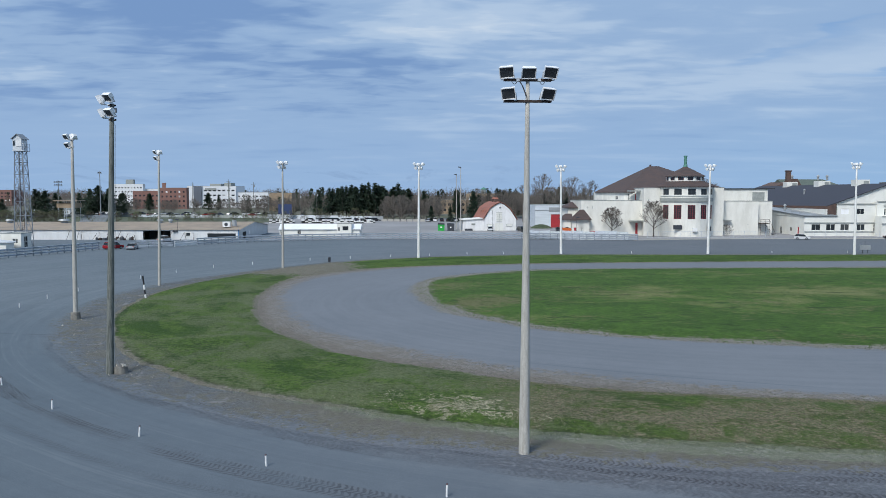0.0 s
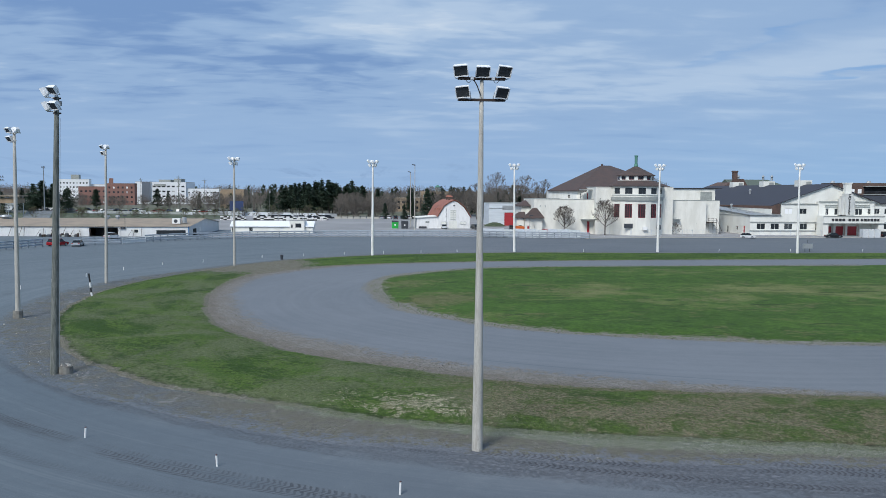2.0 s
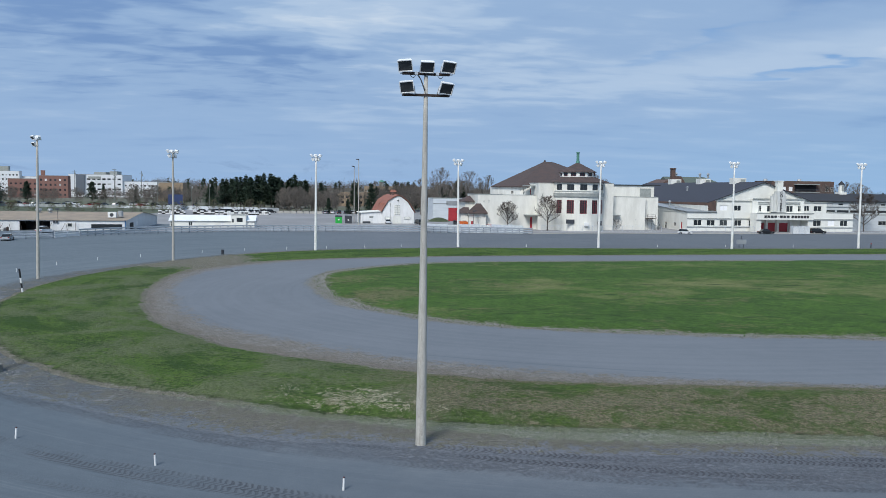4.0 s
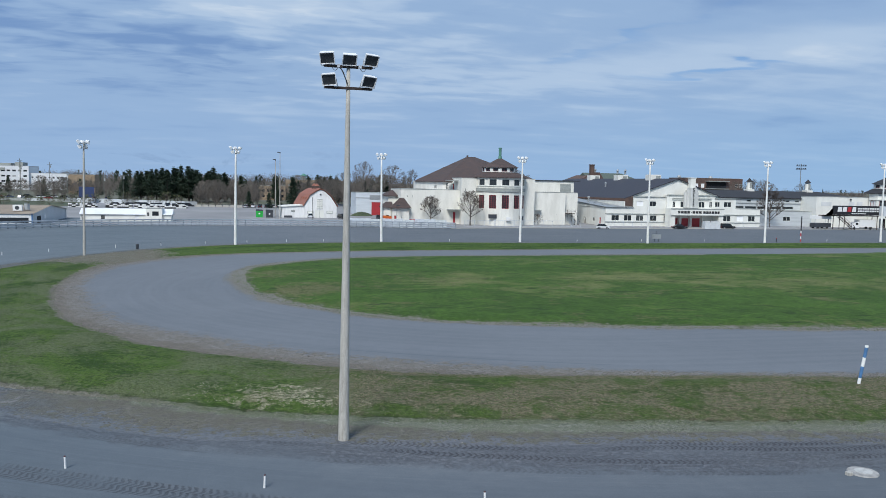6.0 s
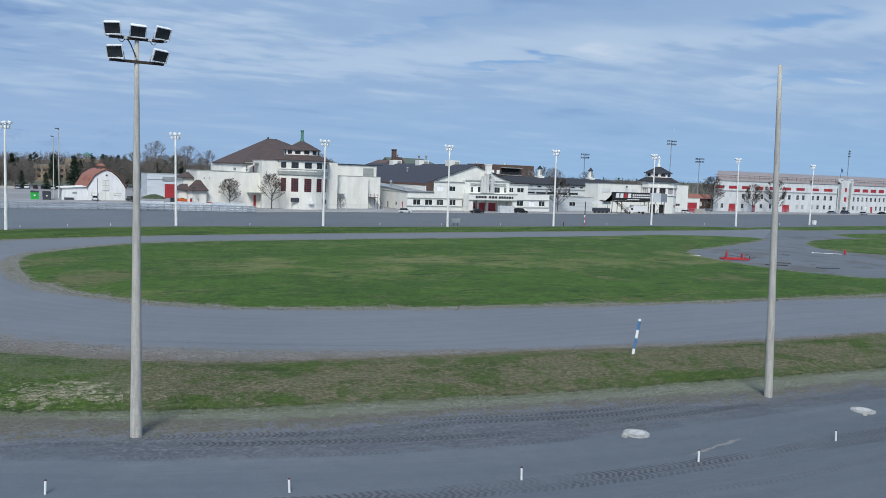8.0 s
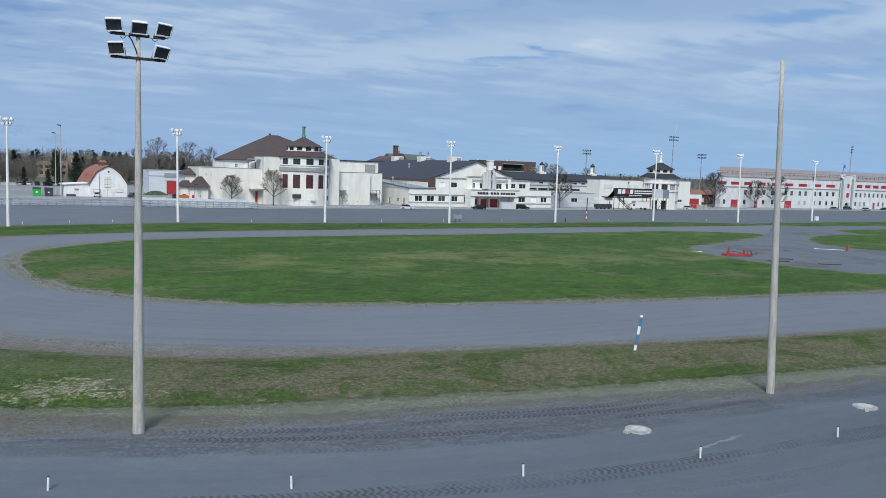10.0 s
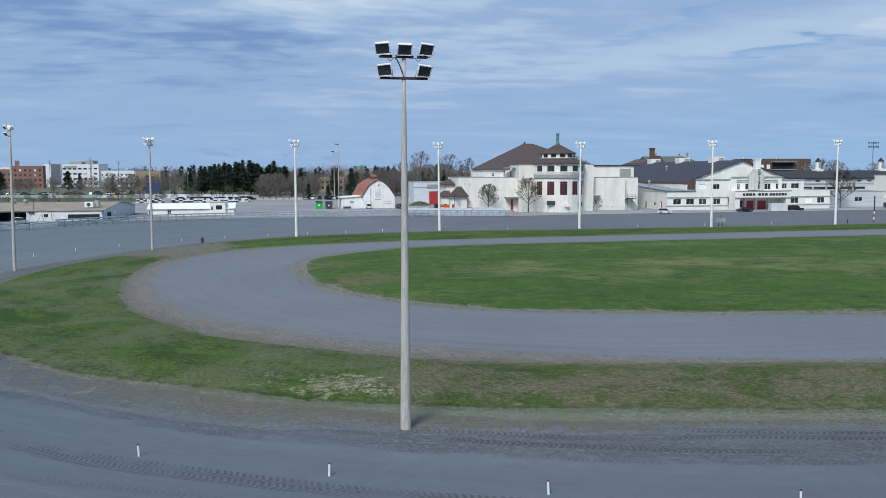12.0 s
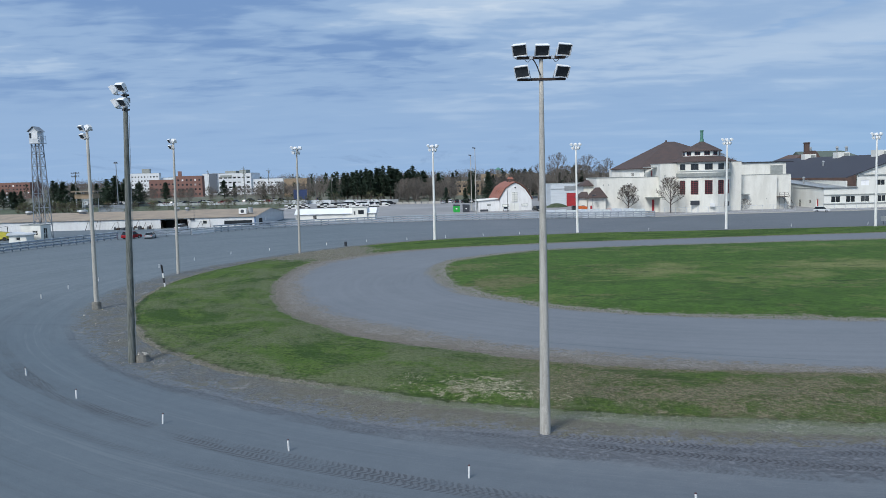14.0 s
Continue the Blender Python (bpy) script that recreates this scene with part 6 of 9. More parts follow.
def lettering(word, size, place, mat, parent, name="lettering", gap=1.0):
    cu = bpy.data.curves.new(name, "FONT")
    cu.offset = 0.035 * size
    cu.body, cu.size, cu.extrude, cu.align_x, cu.align_y, cu.space_line = word, size, 0.02, "CENTER", "CENTER", gap
    tmp = bpy.data.objects.new("tmp", cu)
    scene.collection.objects.link(tmp)
    me = bpy.data.meshes.new_from_object(tmp.evaluated_get(bpy.context.evaluated_depsgraph_get()))
    bpy.data.objects.remove(tmp)
    bpy.data.curves.remove(cu)
    me.name = name
    me.materials.clear()
    me.materials.append(mat)
    ob = new(name, me)
    ob.parent, ob.matrix_basis = parent, place
    return tagged(ob, "dark block letters")


for k, ch in enumerate("COLISEE"):
    lettering(ch, 1.10, arena.back @ pose(130.45, 223.37, 11.95 - 0.86 * k, 90, 0, 0), M_INK, arena.ob, "letter")
m = Mesh()
m.box(121.8, 140.0, 221.4, 225.35, 3.9, 5.95)
m.box(121.8, 123.4, 221.6, 225.3, 0, 3.9)
m.box(138.4, 140.0, 221.6, 225.3, 0, 3.9)
arena.part("canopy", m, M_STUCCO2, "white entrance canopy")
m = Mesh()
m.box(121.7, 140.1, 221.3, 221.395, 5.75, 6.05)
m.box(121.7, 140.1, 221.3, 221.395, 3.8, 3.98)
arena.part("canopy_trim", m, M_LEDGE, "grey canopy trim")
# a name, as plain bars
for u0, u1 in ((124.2, 125.0), (125.15, 126.1), (126.25, 127.2), (127.35, 128.3), (128.6, 128.95), (129.15, 130.1), (130.25, 131.2), (131.35, 132.3), (132.85, 133.7), (133.8, 134.75), (134.85, 135.6), (135.75, 136.6), (136.75, 137.65), (137.75, 138.5)):
    arena.box("sign_bar", M_INK, u0, u1 - 0.08, 221.34, 221.395, 4.50 if u1 - u0 > 0.5 else 4.78, 5.22 if u1 - u0 > 0.5 else 4.94, "dark bar on the sign")
for x in (126.6, 130.2, 134.4):
    arena.box("entrance_pier", M_STUCCO2, x, x + 0.7, 224.7, 225.36, 0, 3.88, "pale entrance pier")
arena.box("pavement", M_CONCRETE, 118, 143, 219.5, 225.3, 0.0, 0.14, "pale concrete entrance slab")


M_OFFWHITE = material("dull_white_render", (0.66, 0.675, 0.67), 0.8, 0, 0.05, 0.4, 9, 0.004, (0.56, 0.57, 0.56), (1, 1, 0.4))

# ---- the low hall with the second round tower ----
low_hall = Building("low_hall", "long white hall with dark roof and round corner tower", 195, 231, "hall")
M_LAPBOARD = material("dull_white_lapboard", (0.54, 0.57, 0.58), 0.7, 0, 0.05, 0.5, 10, 0, (0.46, 0.49, 0.50), (0.3, 0.3, 3))
low_hall.wall((150.0, 239.0), (181.0, 239.0), 0, 9.5, M_LAPBOARD, even(1.0, 31.0, 8, 1.7, 8.15, 8.8) + even(4.0, 28.0, 5, 4.3, 5.7, 6.6) + [(16.0, 19.0, 1.9, 3.4)], cols=1, rows=1, frame=M_LEDGE)
m = Mesh()
m.add([(146.0, 238.4, 9.55), (206.0, 238.4, 9.55), (196.0, 250.0, 11.9), (146.0, 250.0, 11.9), (146.0, 262.0, 9.55), (206.0, 262.0, 9.55)], [(0, 1, 2, 3), (3, 2, 5, 4), (1, 5, 2)])
m.box(146.0, 206.0, 238.4, 262.0, 9.3, 9.545)
low_hall.part("roof", m, M_BLACKROOF, "long dark hip roof")
for k, (z, d) in enumerate(((7.55, 0.12), (5.1, 0.16), (9.0, 0.12))):
    low_hall.box("string_course", M_LEDGE, 150.0, 180.55, 238.78, 238.98, z, z + d + 0.08, "grey board course")
for x in (167.6, 191.4):
    c = Mesh()
    c.box(x - 1.25, x + 1.25, 248.7, 251.3, 11.0, 12.4)
    c.beam((x, 250, 12.4), (x, 250, 15.0), 0.95, 8, 0.85)
    v = low_hall.part("roof_cupola", c, M_STUCCO2, "white louvred roof cupola")
    part("cap", Mesh().beam((x, 250, 15.0), (x, 250, 16.3), 1.15, 8, 0.08), M_BLACKROOF, v, "dark pointed cap")
    part("louvre", Mesh().box(x - 0.4, x + 0.4, 248.98, 249.07, 12.8, 14.6), M_LEDGE, v, "grey louvre")
low_hall.shell(160.0, 180.6, 233.0, 238.9, 0, 5.1, M_LAPBOARD, front=[(9.6, 12.4, 1.9, 3.4)], cols=2, rows=1, parapet=0.1)
low_hall.shell(180.6, 204.6, 231.0, 238.9, 0, 10.3, M_STUCCO2, parapet=0.25)
for x0, x1, z0, z1 in ((182.4, 186.4, 7.3, 8.7), (193.2, 195.4, 7.4, 8.8), (196.4, 198.6, 7.4, 8.8)):
    low_hall.box("blind_window", M_OFFWHITE, x0, x1, 230.9, 230.98, z0, z1, "boarded pale window panel")
CX2, CY2, R2 = 207.6, 229.6, 7.0
for mid in (-82, -54, -26, 2, 30, 58):
    p, q = arc(CX2, CY2, R2, mid - 14, mid + 14, 1)
    w = math.dist(p, q)
    holes = [(0.55, w - 0.55, 7.3, 9.4, "window", 2, 1)] + ([(0.8, w - 0.8, 0, 3.4, "open")] if mid in (-54, -26) else [(1.0, w - 1.0, 2.3, 3.3)] if mid == 30 else [])
    low_hall.wall(p, q, 0, 11.9, M_STUCCO2, holes, frame=M_REDFRAME, bars=0.14, name="rotunda_wall")
m = Mesh()
m.slab(arc(CX2, CY2, R2 + 0.2, -96, 72, 18) + arc(CX2, CY2, R2 + 0.02, 72, -96, 18), 6.7, 7.1)
m.slab(arc(CX2, CY2, R2 + 0.2, -96, 72, 18) + arc(CX2, CY2, R2 + 0.02, 72, -96, 18), 9.6, 9.9)
low_hall.part("band_course", m, M_STUCCO2)
m = Mesh()
full, inner = arc(CX2, CY2, R2 + 0.6, 0, 345, 23), arc(CX2, CY2, 4.9, 0, 345, 23)
m.add([(x, y, 11.95) for x, y in full] + [(x, y, 13.4) for x, y in inner], [(i, (i + 1) % 24, 24 + (i + 1) % 24, 24 + i) for i in range(24)])
m.slab(full, 11.7, 11.95)
low_hall.part("skirt_roof", m, M_BLACKROOF, "dark skirt roof")
for k in range(10):
    p, q = arc(CX2, CY2, 4.75, -108 + 36 * k, -72 + 36 * k, 1)
    w = math.dist(p, q)
    low_hall.wall(p, q, 13.3, 15.1, M_STUCCO2, [(0.6, w - 0.6, 13.7, 14.8)], frame=M_REDFRAME, rows=1, name="lantern_wall")
m = Mesh()
m.cone(arc(CX2, CY2, 5.4, 0, 330, 11), 15.1, [(CX2, CY2, 17.8)])
m.slab(arc(CX2, CY2, 5.4, 0, 330, 11), 14.95, 15.096)
low_hall.part("lantern_roof", m, M_BLACKROOF, "pointed dark lantern roof")
m = Mesh()
m.beam((CX2, CY2, 17.2), (CX2, CY2, 18.3), 0.75, 8, 0.6)
m.beam((CX2, CY2, 18.3), (CX2, CY2, 20.6), 0.48, 8, 0.42)
m.beam((CX2, CY2, 20.6), (CX2, CY2, 21.3), 0.55, 8, 0.12)
low_hall.part("finial", m, M_STUCCO2, "white finial")
low_hall.shell(213.2, 224.6, 231.0, 238.9, 0, 10.7, M_STUCCO2, front=[(1.3, 2.5, 2.6, 3.6), (5.0, 7.6, 2.6, 3.6), (1.6, 4.8, 7.9, 9.3)], cols=2, rows=1)
low_hall.shell(224.6, 231.6, 231.6, 238.9, 0, 5.7, M_STUCCO2, front=[(0.7, 5.8, 0, 4.1, "door")])
for x in (193.5, 214.8, 218.0):
    low_hall.box("wall_lamp", M_CHARCOAL, x, x + 0.5, 230.6, 230.98, 9.3, 9.8, "dark wall lamp")

# ---- the shuttered hall further on ----
red_hall = Building("shuttered_hall", "long white hall with bright red shutters and a mauve roof", 320, 245, "hall")
wins = [(a - 253.0, b - 253.0, 9.85, 11.15, "shutter") for a, b in ((253.8, 258.6), (261.2, 266.2), (269.0, 274.0), (277.0, 282.2), (286.0, 291.0), (294.2, 299.8), (303.2, 308.8), (313.4, 318.4), (321.7, 327.8))]
mids = [269.4, 272.8, 277.3, 280.8, 286.0, 289.6, 294.4, 298.2, 303.6, 307.4, 313.6, 317.2, 322.0, 326.2]
wins += [(x - 253.0, x - 251.3, 5.75, 7.8, "window", 2, 2) for x in mids]
wins += [(x - 253.0, x - 251.5, 1.6, 3.5, "window", 2, 2) for x in (253.9, 257.2, 269.2, 280.6, 286.4, 303.4, 307.2, 313.4, 317.6, 322.0, 326.0)]
wins += [(8.9, 12.9, 0, 3.5, "door"), (41.9, 46.4, 0, 3.4, "door"), (23.0, 24.9, 0, 3.0, "door")]
red_hall.wall((253.0, 245.0), (331.0, 245.0), 0, 13.2, M_OFFWHITE, wins, frame=M_LEDGE)
red_hall.wall((331.0, 244.2), (341.0, 244.2), 0, 15.4, M_OFFWHITE, [(4.3, 6.0, 9.9, 11.9, "shutter"), (4.2, 6.1, 5.4, 7.6, "shutter"), (3.6, 6.4, 0, 2.8, "open")])
for x in (331.2, 338.2):
    red_hall.box("pilaster", M_LEDGE, x, x + 0.9, 243.7, 244.19, 0, 14.2, "grey stepped pilaster")
red_hall.box("pilaster_head", M_OFFWHITE, 331.6, 333.2, 243.9, 245.5, 15.4, 16.2, "white block on the parapet")
red_hall.box("pilaster_head", M_OFFWHITE, 338.8, 340.4, 243.9, 245.5, 15.4, 16.2, "white block on the parapet")
more = [(2.2 + 6.0 * k, 6.4 + 6.0 * k, 10.0, 11.5, "shutter") for k in range(8)]
more += [(1.6 + 3.2 * k, 2.9 + 3.2 * k, 5.6, 7.6, "window", 2, 2) for k in range(14)] + [(1.6 + 3.2 * k, 2.9 + 3.2 * k, 1.4, 3.4, "window", 2, 2) for k in range(4)]
more += [(15.0, 16.6, 0.0, 3.2, "door")] + [(18.6 + 3.4 * k, 19.9 + 3.4 * k, 1.4, 3.4, "window", 2, 2) for k in range(8)]
red_hall.wall((341.0, 245.0), (400.0, 245.0), 0, 13.4, M_OFFWHITE, more, frame=M_LEDGE)
red_hall.wall((283.0, 274.0), (253.3, 245.36), 0, 13.2, M_OFFWHITE)
m = Mesh()
for z in (13.2, 8.9):
    m.box(252.8, 331.0, 244.75, 244.98, z, z + 0.25)
    m.box(341.0, 400.0, 244.75, 244.98, z, z + 0.25)
red_hall.part("moulding", m, M_LEDGE, "grey moulding along the wall")
m = Mesh()
prof = [(245.5, 13.3), (249.0, 16.0), (258.0, 17.4), (268.0, 17.8), (276.0, 13.3)]
pts = [(x + (y - 245) * (1.037 if x < 300 else 0), y, z) for x in (254.0, 402.0) for y, z in prof]
m.add(pts, [(i, 5 + i, 6 + i, i + 1) for i in range(4)] + [(0, 1, 2, 3, 4), (9, 8, 7, 6, 5)])
red_hall.part("roof", m, M_MAUVEROOF, "low curved mauve metal roof")
m = Mesh()
for k in range(50):
    x = 254.4 + 2.96 * k
    m.beam((x, 246.6, 13.9), (x, 246.6, 15.6), 0.05, 4)
for z in (14.8, 15.6):
    m.beam((254.4, 246.6, z), (400, 246.6, z), 0.05, 4)
red_hall.part("roof_rail", m, M_CHARCOAL, "thin dark roof railing")
for x in (331.0, 312.0):
    red_hall.part("wall_floodlight", Mesh().box(x - 0.4, x + 0.4, 244.0, 244.6, 13.6, 14.4), M_CHARCOAL)

# ---- behind the arena: brick blocks ----
brick = Building("brick_building", "old brick building with a tall chimney and green roof", 160, 345, "building")
brick.shell(140.0, 168.0, 342.0, 360.0, 0, 15.0, M_BRICK, front=even(1, 27, 6, 1.6, 10.5, 12.5))
m = Mesh()
m.add([(146, 341.5, 15.0), (172, 341.5, 15.0), (166, 351, 18.6), (146, 351, 18.6), (146, 360, 15), (172, 360, 15)], [(0, 1, 2, 3), (3, 2, 5, 4), (1, 5, 2), (0, 3, 4)])
brick.part("roof", m, material("dull_green_roof", (0.10, 0.125, 0.10), 0.7), "dull green roof")
brick.part("gable_wall", Mesh().prism([(141.0, 14.9), (147.0, 18.7), (150.6, 18.7), (153.0, 14.9)], 341.3, 341.9), M_BRICK, "dark brick gable wall")
brick.part("gable", Mesh().add([(140, 342, 14.9), (146.5, 342, 17.4), (146.5, 360, 17.4), (140, 360, 14.9), (146.5, 342, 14.9), (146.5, 360, 14.9)], [(0, 1, 2, 3), (0, 4, 1), (3, 2, 5), (1, 4, 5, 2)]), M_BRICK)
m = Mesh()
m.box(146.0, 147.8, 341.2, 343.0, 0, 21.8)
m.box(145.8, 148.0, 341.0, 343.2, 21.8, 22.3)
brick.part("chimney", m, M_BRICK, "tall brick chimney")
for x in (152.0, 163.5, 167.5):
    brick.part("roof_vent", Mesh().beam((x, 350, 18.2), (x, 350, 19.8), 0.5, 8, 0.45).beam((x, 350, 19.8), (x, 350, 20.6), 0.8, 8, 0.2), M_ALU)
flats = Building("apartment_block", "brown brick apartment block with balconies", 205, 345, "apartment block")
flats.shell(195.0, 224.0, 342.0, 358.0, 0, 17.2, M_BRICK, front=even(1, 14, 4, 1.8, 12.6, 14.6) + even(26, 31, 2, 1.5, 12.6, 14.6))
for z in (12.0, 15.6):
    flats.box("balcony", M_LEDGE, 205.5, 217.0, 339.6, 341.98, z, z + 0.35, "grey balcony slab")
# no real recess: its shade is a black panel on the wall
flats.box("balcony_recess", M_SHADEDARK, 206.0, 216.6, 341.9, 341.97, 12.5, 15.5, "flat black panel for the shade in the balcony recess")
m = Mesh()
for k in range(24):
    m.beam((205.6 + 0.49 * k, 339.8, 12.35), (205.6 + 0.49 * k, 339.8, 13.5), 0.05, 4)
m.beam((205.6, 339.8, 13.5), (217, 339.8, 13.5), 0.06, 4)
flats.part("balcony_rail", m, M_CHARCOAL, "dark balcony railing")
for x in (196.0, 213.0):
    flats.part("roof_vent", Mesh().beam((x, 350, 16), (x, 350, 17.4), 0.6, 8).beam((x, 350, 17.4), (x, 350, 18.3), 1.1, 8, 0.7), M_ALU)

# ---- the barn ----
barn = Building("barn", "white gambrel barn with a faded red roof and flaking paint", 17, 264, "barn")
M_BARN = material("flaking_white_boards", (0.79, 0.79, 0.78), 0.8, 0, 0.05, 0.5, 10, 0.01, (0.69, 0.685, 0.67), (2.5, 2.5, 0.6))
gam = [(11.7, 0), (22.8, 0), (22.8, 4.2), (20.7, 7.5), (18.6, 9.3), (17.2, 9.9), (15.9, 9.3), (13.8, 7.9), (11.7, 4.3)]
barn.part("gable_wall", Mesh().prism(gam, 264.0, 264.4), M_BARN, "white boarded gable wall")
barn.part("gable_wall", Mesh().prism(gam, 287.6, 288.0), M_BARN)
barn.box("side_wall", M_BARN, 11.7, 12.0, 264.4, 287.6, 0, 4.3)
barn.box("side_wall", M_BARN, 22.5, 22.8, 264.4, 287.6, 0, 4.2)
line = [(11.2, 4.0), (13.6, 8.05), (15.8, 9.55), (17.2, 10.15), (18.7, 9.55), (20.95, 7.65), (23.3, 3.9)]
m = Mesh()
n = len(line)
m.add([(x, y, z + dz) for dz in (0, 0.2) for y in (263.6, 288.4) for x, z in line],
      [(2 * n + i, 2 * n + i + 1, 3 * n + i + 1, 3 * n + i) for i in range(n - 1)] + [(i, n + i, n + i + 1, i + 1) for i in range(n - 1)] + [(i, i + 1, 2 * n + i + 1, 2 * n + i) for i in range(n - 1)])
barn.part("roof", m, M_REDROOF, "faded red gambrel roof")
for x, y in ((17.2, 272.0), (17.2, 277.5)):
    v = barn.box("roof_cupola", M_BRICK, x - 0.7, x + 0.7, y - 0.7, y + 0.7, 9.8, 11.2, "small red roof cupola")
    part("cap", Mesh().beam((x, y, 11.2), (x, y, 12.1), 1.1, 4, 0.05), M_REDROOF, v, "pointed cap")
for y in (267, 272, 277):
    barn.part("dormer", Mesh().prism([(11.9, 5.2), (13.4, 5.2), (13.4, 7.4), (12.6, 7.2)], y, y + 2.2), M_REDROOF, "small red dormer")
m = Mesh()
m.box(15.9, 17.9, 263.86, 263.98, 3.2, 6.6)
barn.part("loft_shutter", m, M_STUCCO2, "white panelled loft shutter")
for k in range(5):
    barn.box("loft_batten", M_LEDGE, 15.9, 17.9, 263.82, 263.858, 3.2 + 0.82 * k, 3.28 + 0.82 * k, "grey batten")
barn.box("loft_batten", M_LEDGE, 16.87, 16.93, 263.78, 263.818, 3.2, 6.6, "grey batten")
barn.box("door", M_STUCCO2, 15.4, 18.3, 263.88, 263.98, 0, 2.7, "white double barn door")
barn.box("door_gap", M_LEDGE, 16.82, 16.88, 263.84, 263.878, 0, 2.7)
for x in (12.6, 19.3):
    barn.box("panel", M_LEDGE, x, x + 2.2, 263.9, 263.98, 1.5, 2.4, "grey-edged board panel")
    barn.box("panel_face", M_STUCCO2, x + 0.12, x + 2.08, 263.86, 263.898, 1.62, 2.28, "white board panel")
barn.part("gable_vent", Mesh().beam((17.2, 263.9, 8.2), (17.2, 263.99, 8.2), 0.3, 10), M_CHARCOAL)
m = Mesh()
m.add([(4.4, 264.6, 0), (11.68, 264.6, 0), (11.68, 264.6, 4.2), (4.4, 264.6, 3.7), (4.4, 275, 0), (11.68, 275, 0), (11.68, 275, 4.2), (4.4, 275, 3.7)],
      [(0, 1, 2, 3), (5, 4, 7, 6), (4, 0, 3, 7), (1, 5, 6, 2), (3, 2, 6, 7)])
barn.part("lean_to", m, M_BARN, "white lean-to shed")
barn.part("lean_to_roof", Mesh().add([(4.0, 264.2, 3.75), (11.66, 264.2, 4.3), (11.66, 275.4, 4.3), (4.0, 275.4, 3.75), (4.0, 264.2, 3.95), (11.66, 264.2, 4.5), (11.66, 275.4, 4.5), (4.0, 275.4, 3.95)],
          [(3, 2, 1, 0), (4, 5, 6, 7), (0, 1, 5, 4), (3, 0, 4, 7)]), M_STUCCO2, "pale lean-to roof")
barn.box("hatch", M_LEDGE, 7.3, 8.6, 264.5, 264.59, 2.0, 2.6, "small grey hatch")
porch = Mesh()
porch.add([(0.8, 266, 2.4), (4.4, 266, 3.6), (4.4, 269, 3.6), (0.8, 269, 2.4)], [(0, 1, 2, 3), (3, 2, 1, 0)])
for x in (1.0, 2.8):
    porch.beam((x, 266.1, 0), (x, 266.1, 2.5), 0.07, 4)
barn.part("porch", porch, M_LEDGE, "thin open porch roof")

barn.ob.matrix_basis = pose(17, 264, 0, 0, 0, 6) @ Matrix.Diagonal((0.97, 0.97, 0.94, 1))

# ---- grey warehouse behind the gatehouse ----
ware = Building("warehouse", "pale grey metal warehouse with a red overhead door", 40, 288, "warehouse")
M_BLUEWHITE = material("blue_white_siding", (0.62, 0.67, 0.71), 0.5, 0, 0.05, 0.5, 10, 0, (0.54, 0.59, 0.63), (0.3, 0.3, 3))
ware.shell(31.5, 62.0, 287.0, 305.0, 0, 8.2, M_BLUEWHITE, front=[(5.7, 11.3, 0, 4.9, "door")], parapet=0.2)
ware.box("band", M_ALU, 36.5, 62.0, 286.9, 286.98, 5.8, 7.4, "darker siding band")
ware.box("wall_trim", M_ALU, 31.5, 37.0, 286.9, 286.98, 6.3, 6.5, "thin grey trim")

# ---- the long stable hall beside the turn ----
AX, AY, BX, BY = -57.2, 213.0, -142.0, 213.0
W = math.hypot(AX - BX, AY - BY)
long_hall = thing("stable_hall", "long low white metal stable hall with a tan gravel roof", "hall", pose(BX, BY, 0, 0, 0, math.degrees(math.atan2(AY - BY, AX - BX))))
EAVE, RIDGE, DEEP = 2.75, 4.3, 34.0


def long_wall(x0, x1, z0, z1):
    """Ribbed metal siding along local x."""
    m = Mesh().box(x0, x1, 0, 0.2, z0, z1)
    x = x0 + 0.15
    while x < x1 - 0.1:
        m.box(x, x + 0.07, -0.045, -0.002, z0, z1)
        x += 0.42
    return m


gx0, gx1 = W - 26.2, W - 18.7
part("wall", long_wall(0, gx0, 0, EAVE), M_SIDING, long_hall, "ribbed white metal siding")
part("wall", long_wall(gx1, W - 0.25, 0, EAVE), M_SIDING, long_hall, "ribbed white metal siding")
part("lintel", Mesh().box(gx0, gx1, 0, 0.2, EAVE - 0.35, EAVE), M_SIDING, long_hall)
part("lintel_sign", Mesh().box(gx0 + 0.8, gx1 - 0.6, -0.06, -0.01, EAVE - 0.28, EAVE - 0.08), M_WHITE, long_hall, "narrow white sign board")
m = Mesh()
for k in range(9):
    m.box(gx0 + 1.6 + 0.55 * k, gx0 + 2.0 + 0.55 * k, -0.08, -0.061, EAVE - 0.22, EAVE - 0.14)
part("sign_bars", m, M_INK, long_hall, "unreadable dark sign bars")
# black sheet across the inside, for the garage's shade
part("dark_interior", Mesh().box(gx0, gx1, 4.0, 4.1, 0, EAVE), M_SHADEDARK, long_hall, "black sheet for the shade inside the open garage")
part("corner_trim", Mesh().box(W - 0.25, W + 0.02, -0.06, 0.2, 0, EAVE + 0.05), M_BLUE, long_hall, "blue corner trim")
m = Mesh()
m.add([(W - 0.2, 0.2, 0), (W - 0.2, DEEP, 0), (W - 0.2, DEEP, EAVE), (W - 0.2, DEEP / 2, RIDGE), (W - 0.2, 0.2, EAVE)], [(0, 1, 2, 3, 4)])
m.add([(W - 0.5, 0.2, 0), (W - 0.5, DEEP, 0), (W - 0.5, DEEP, EAVE), (W - 0.5, DEEP / 2, RIDGE), (W - 0.5, 0.2, EAVE)], [(4, 3, 2, 1, 0)])
part("gable_wall", m, M_GREYSIDING, long_hall, "pale grey gable wall")
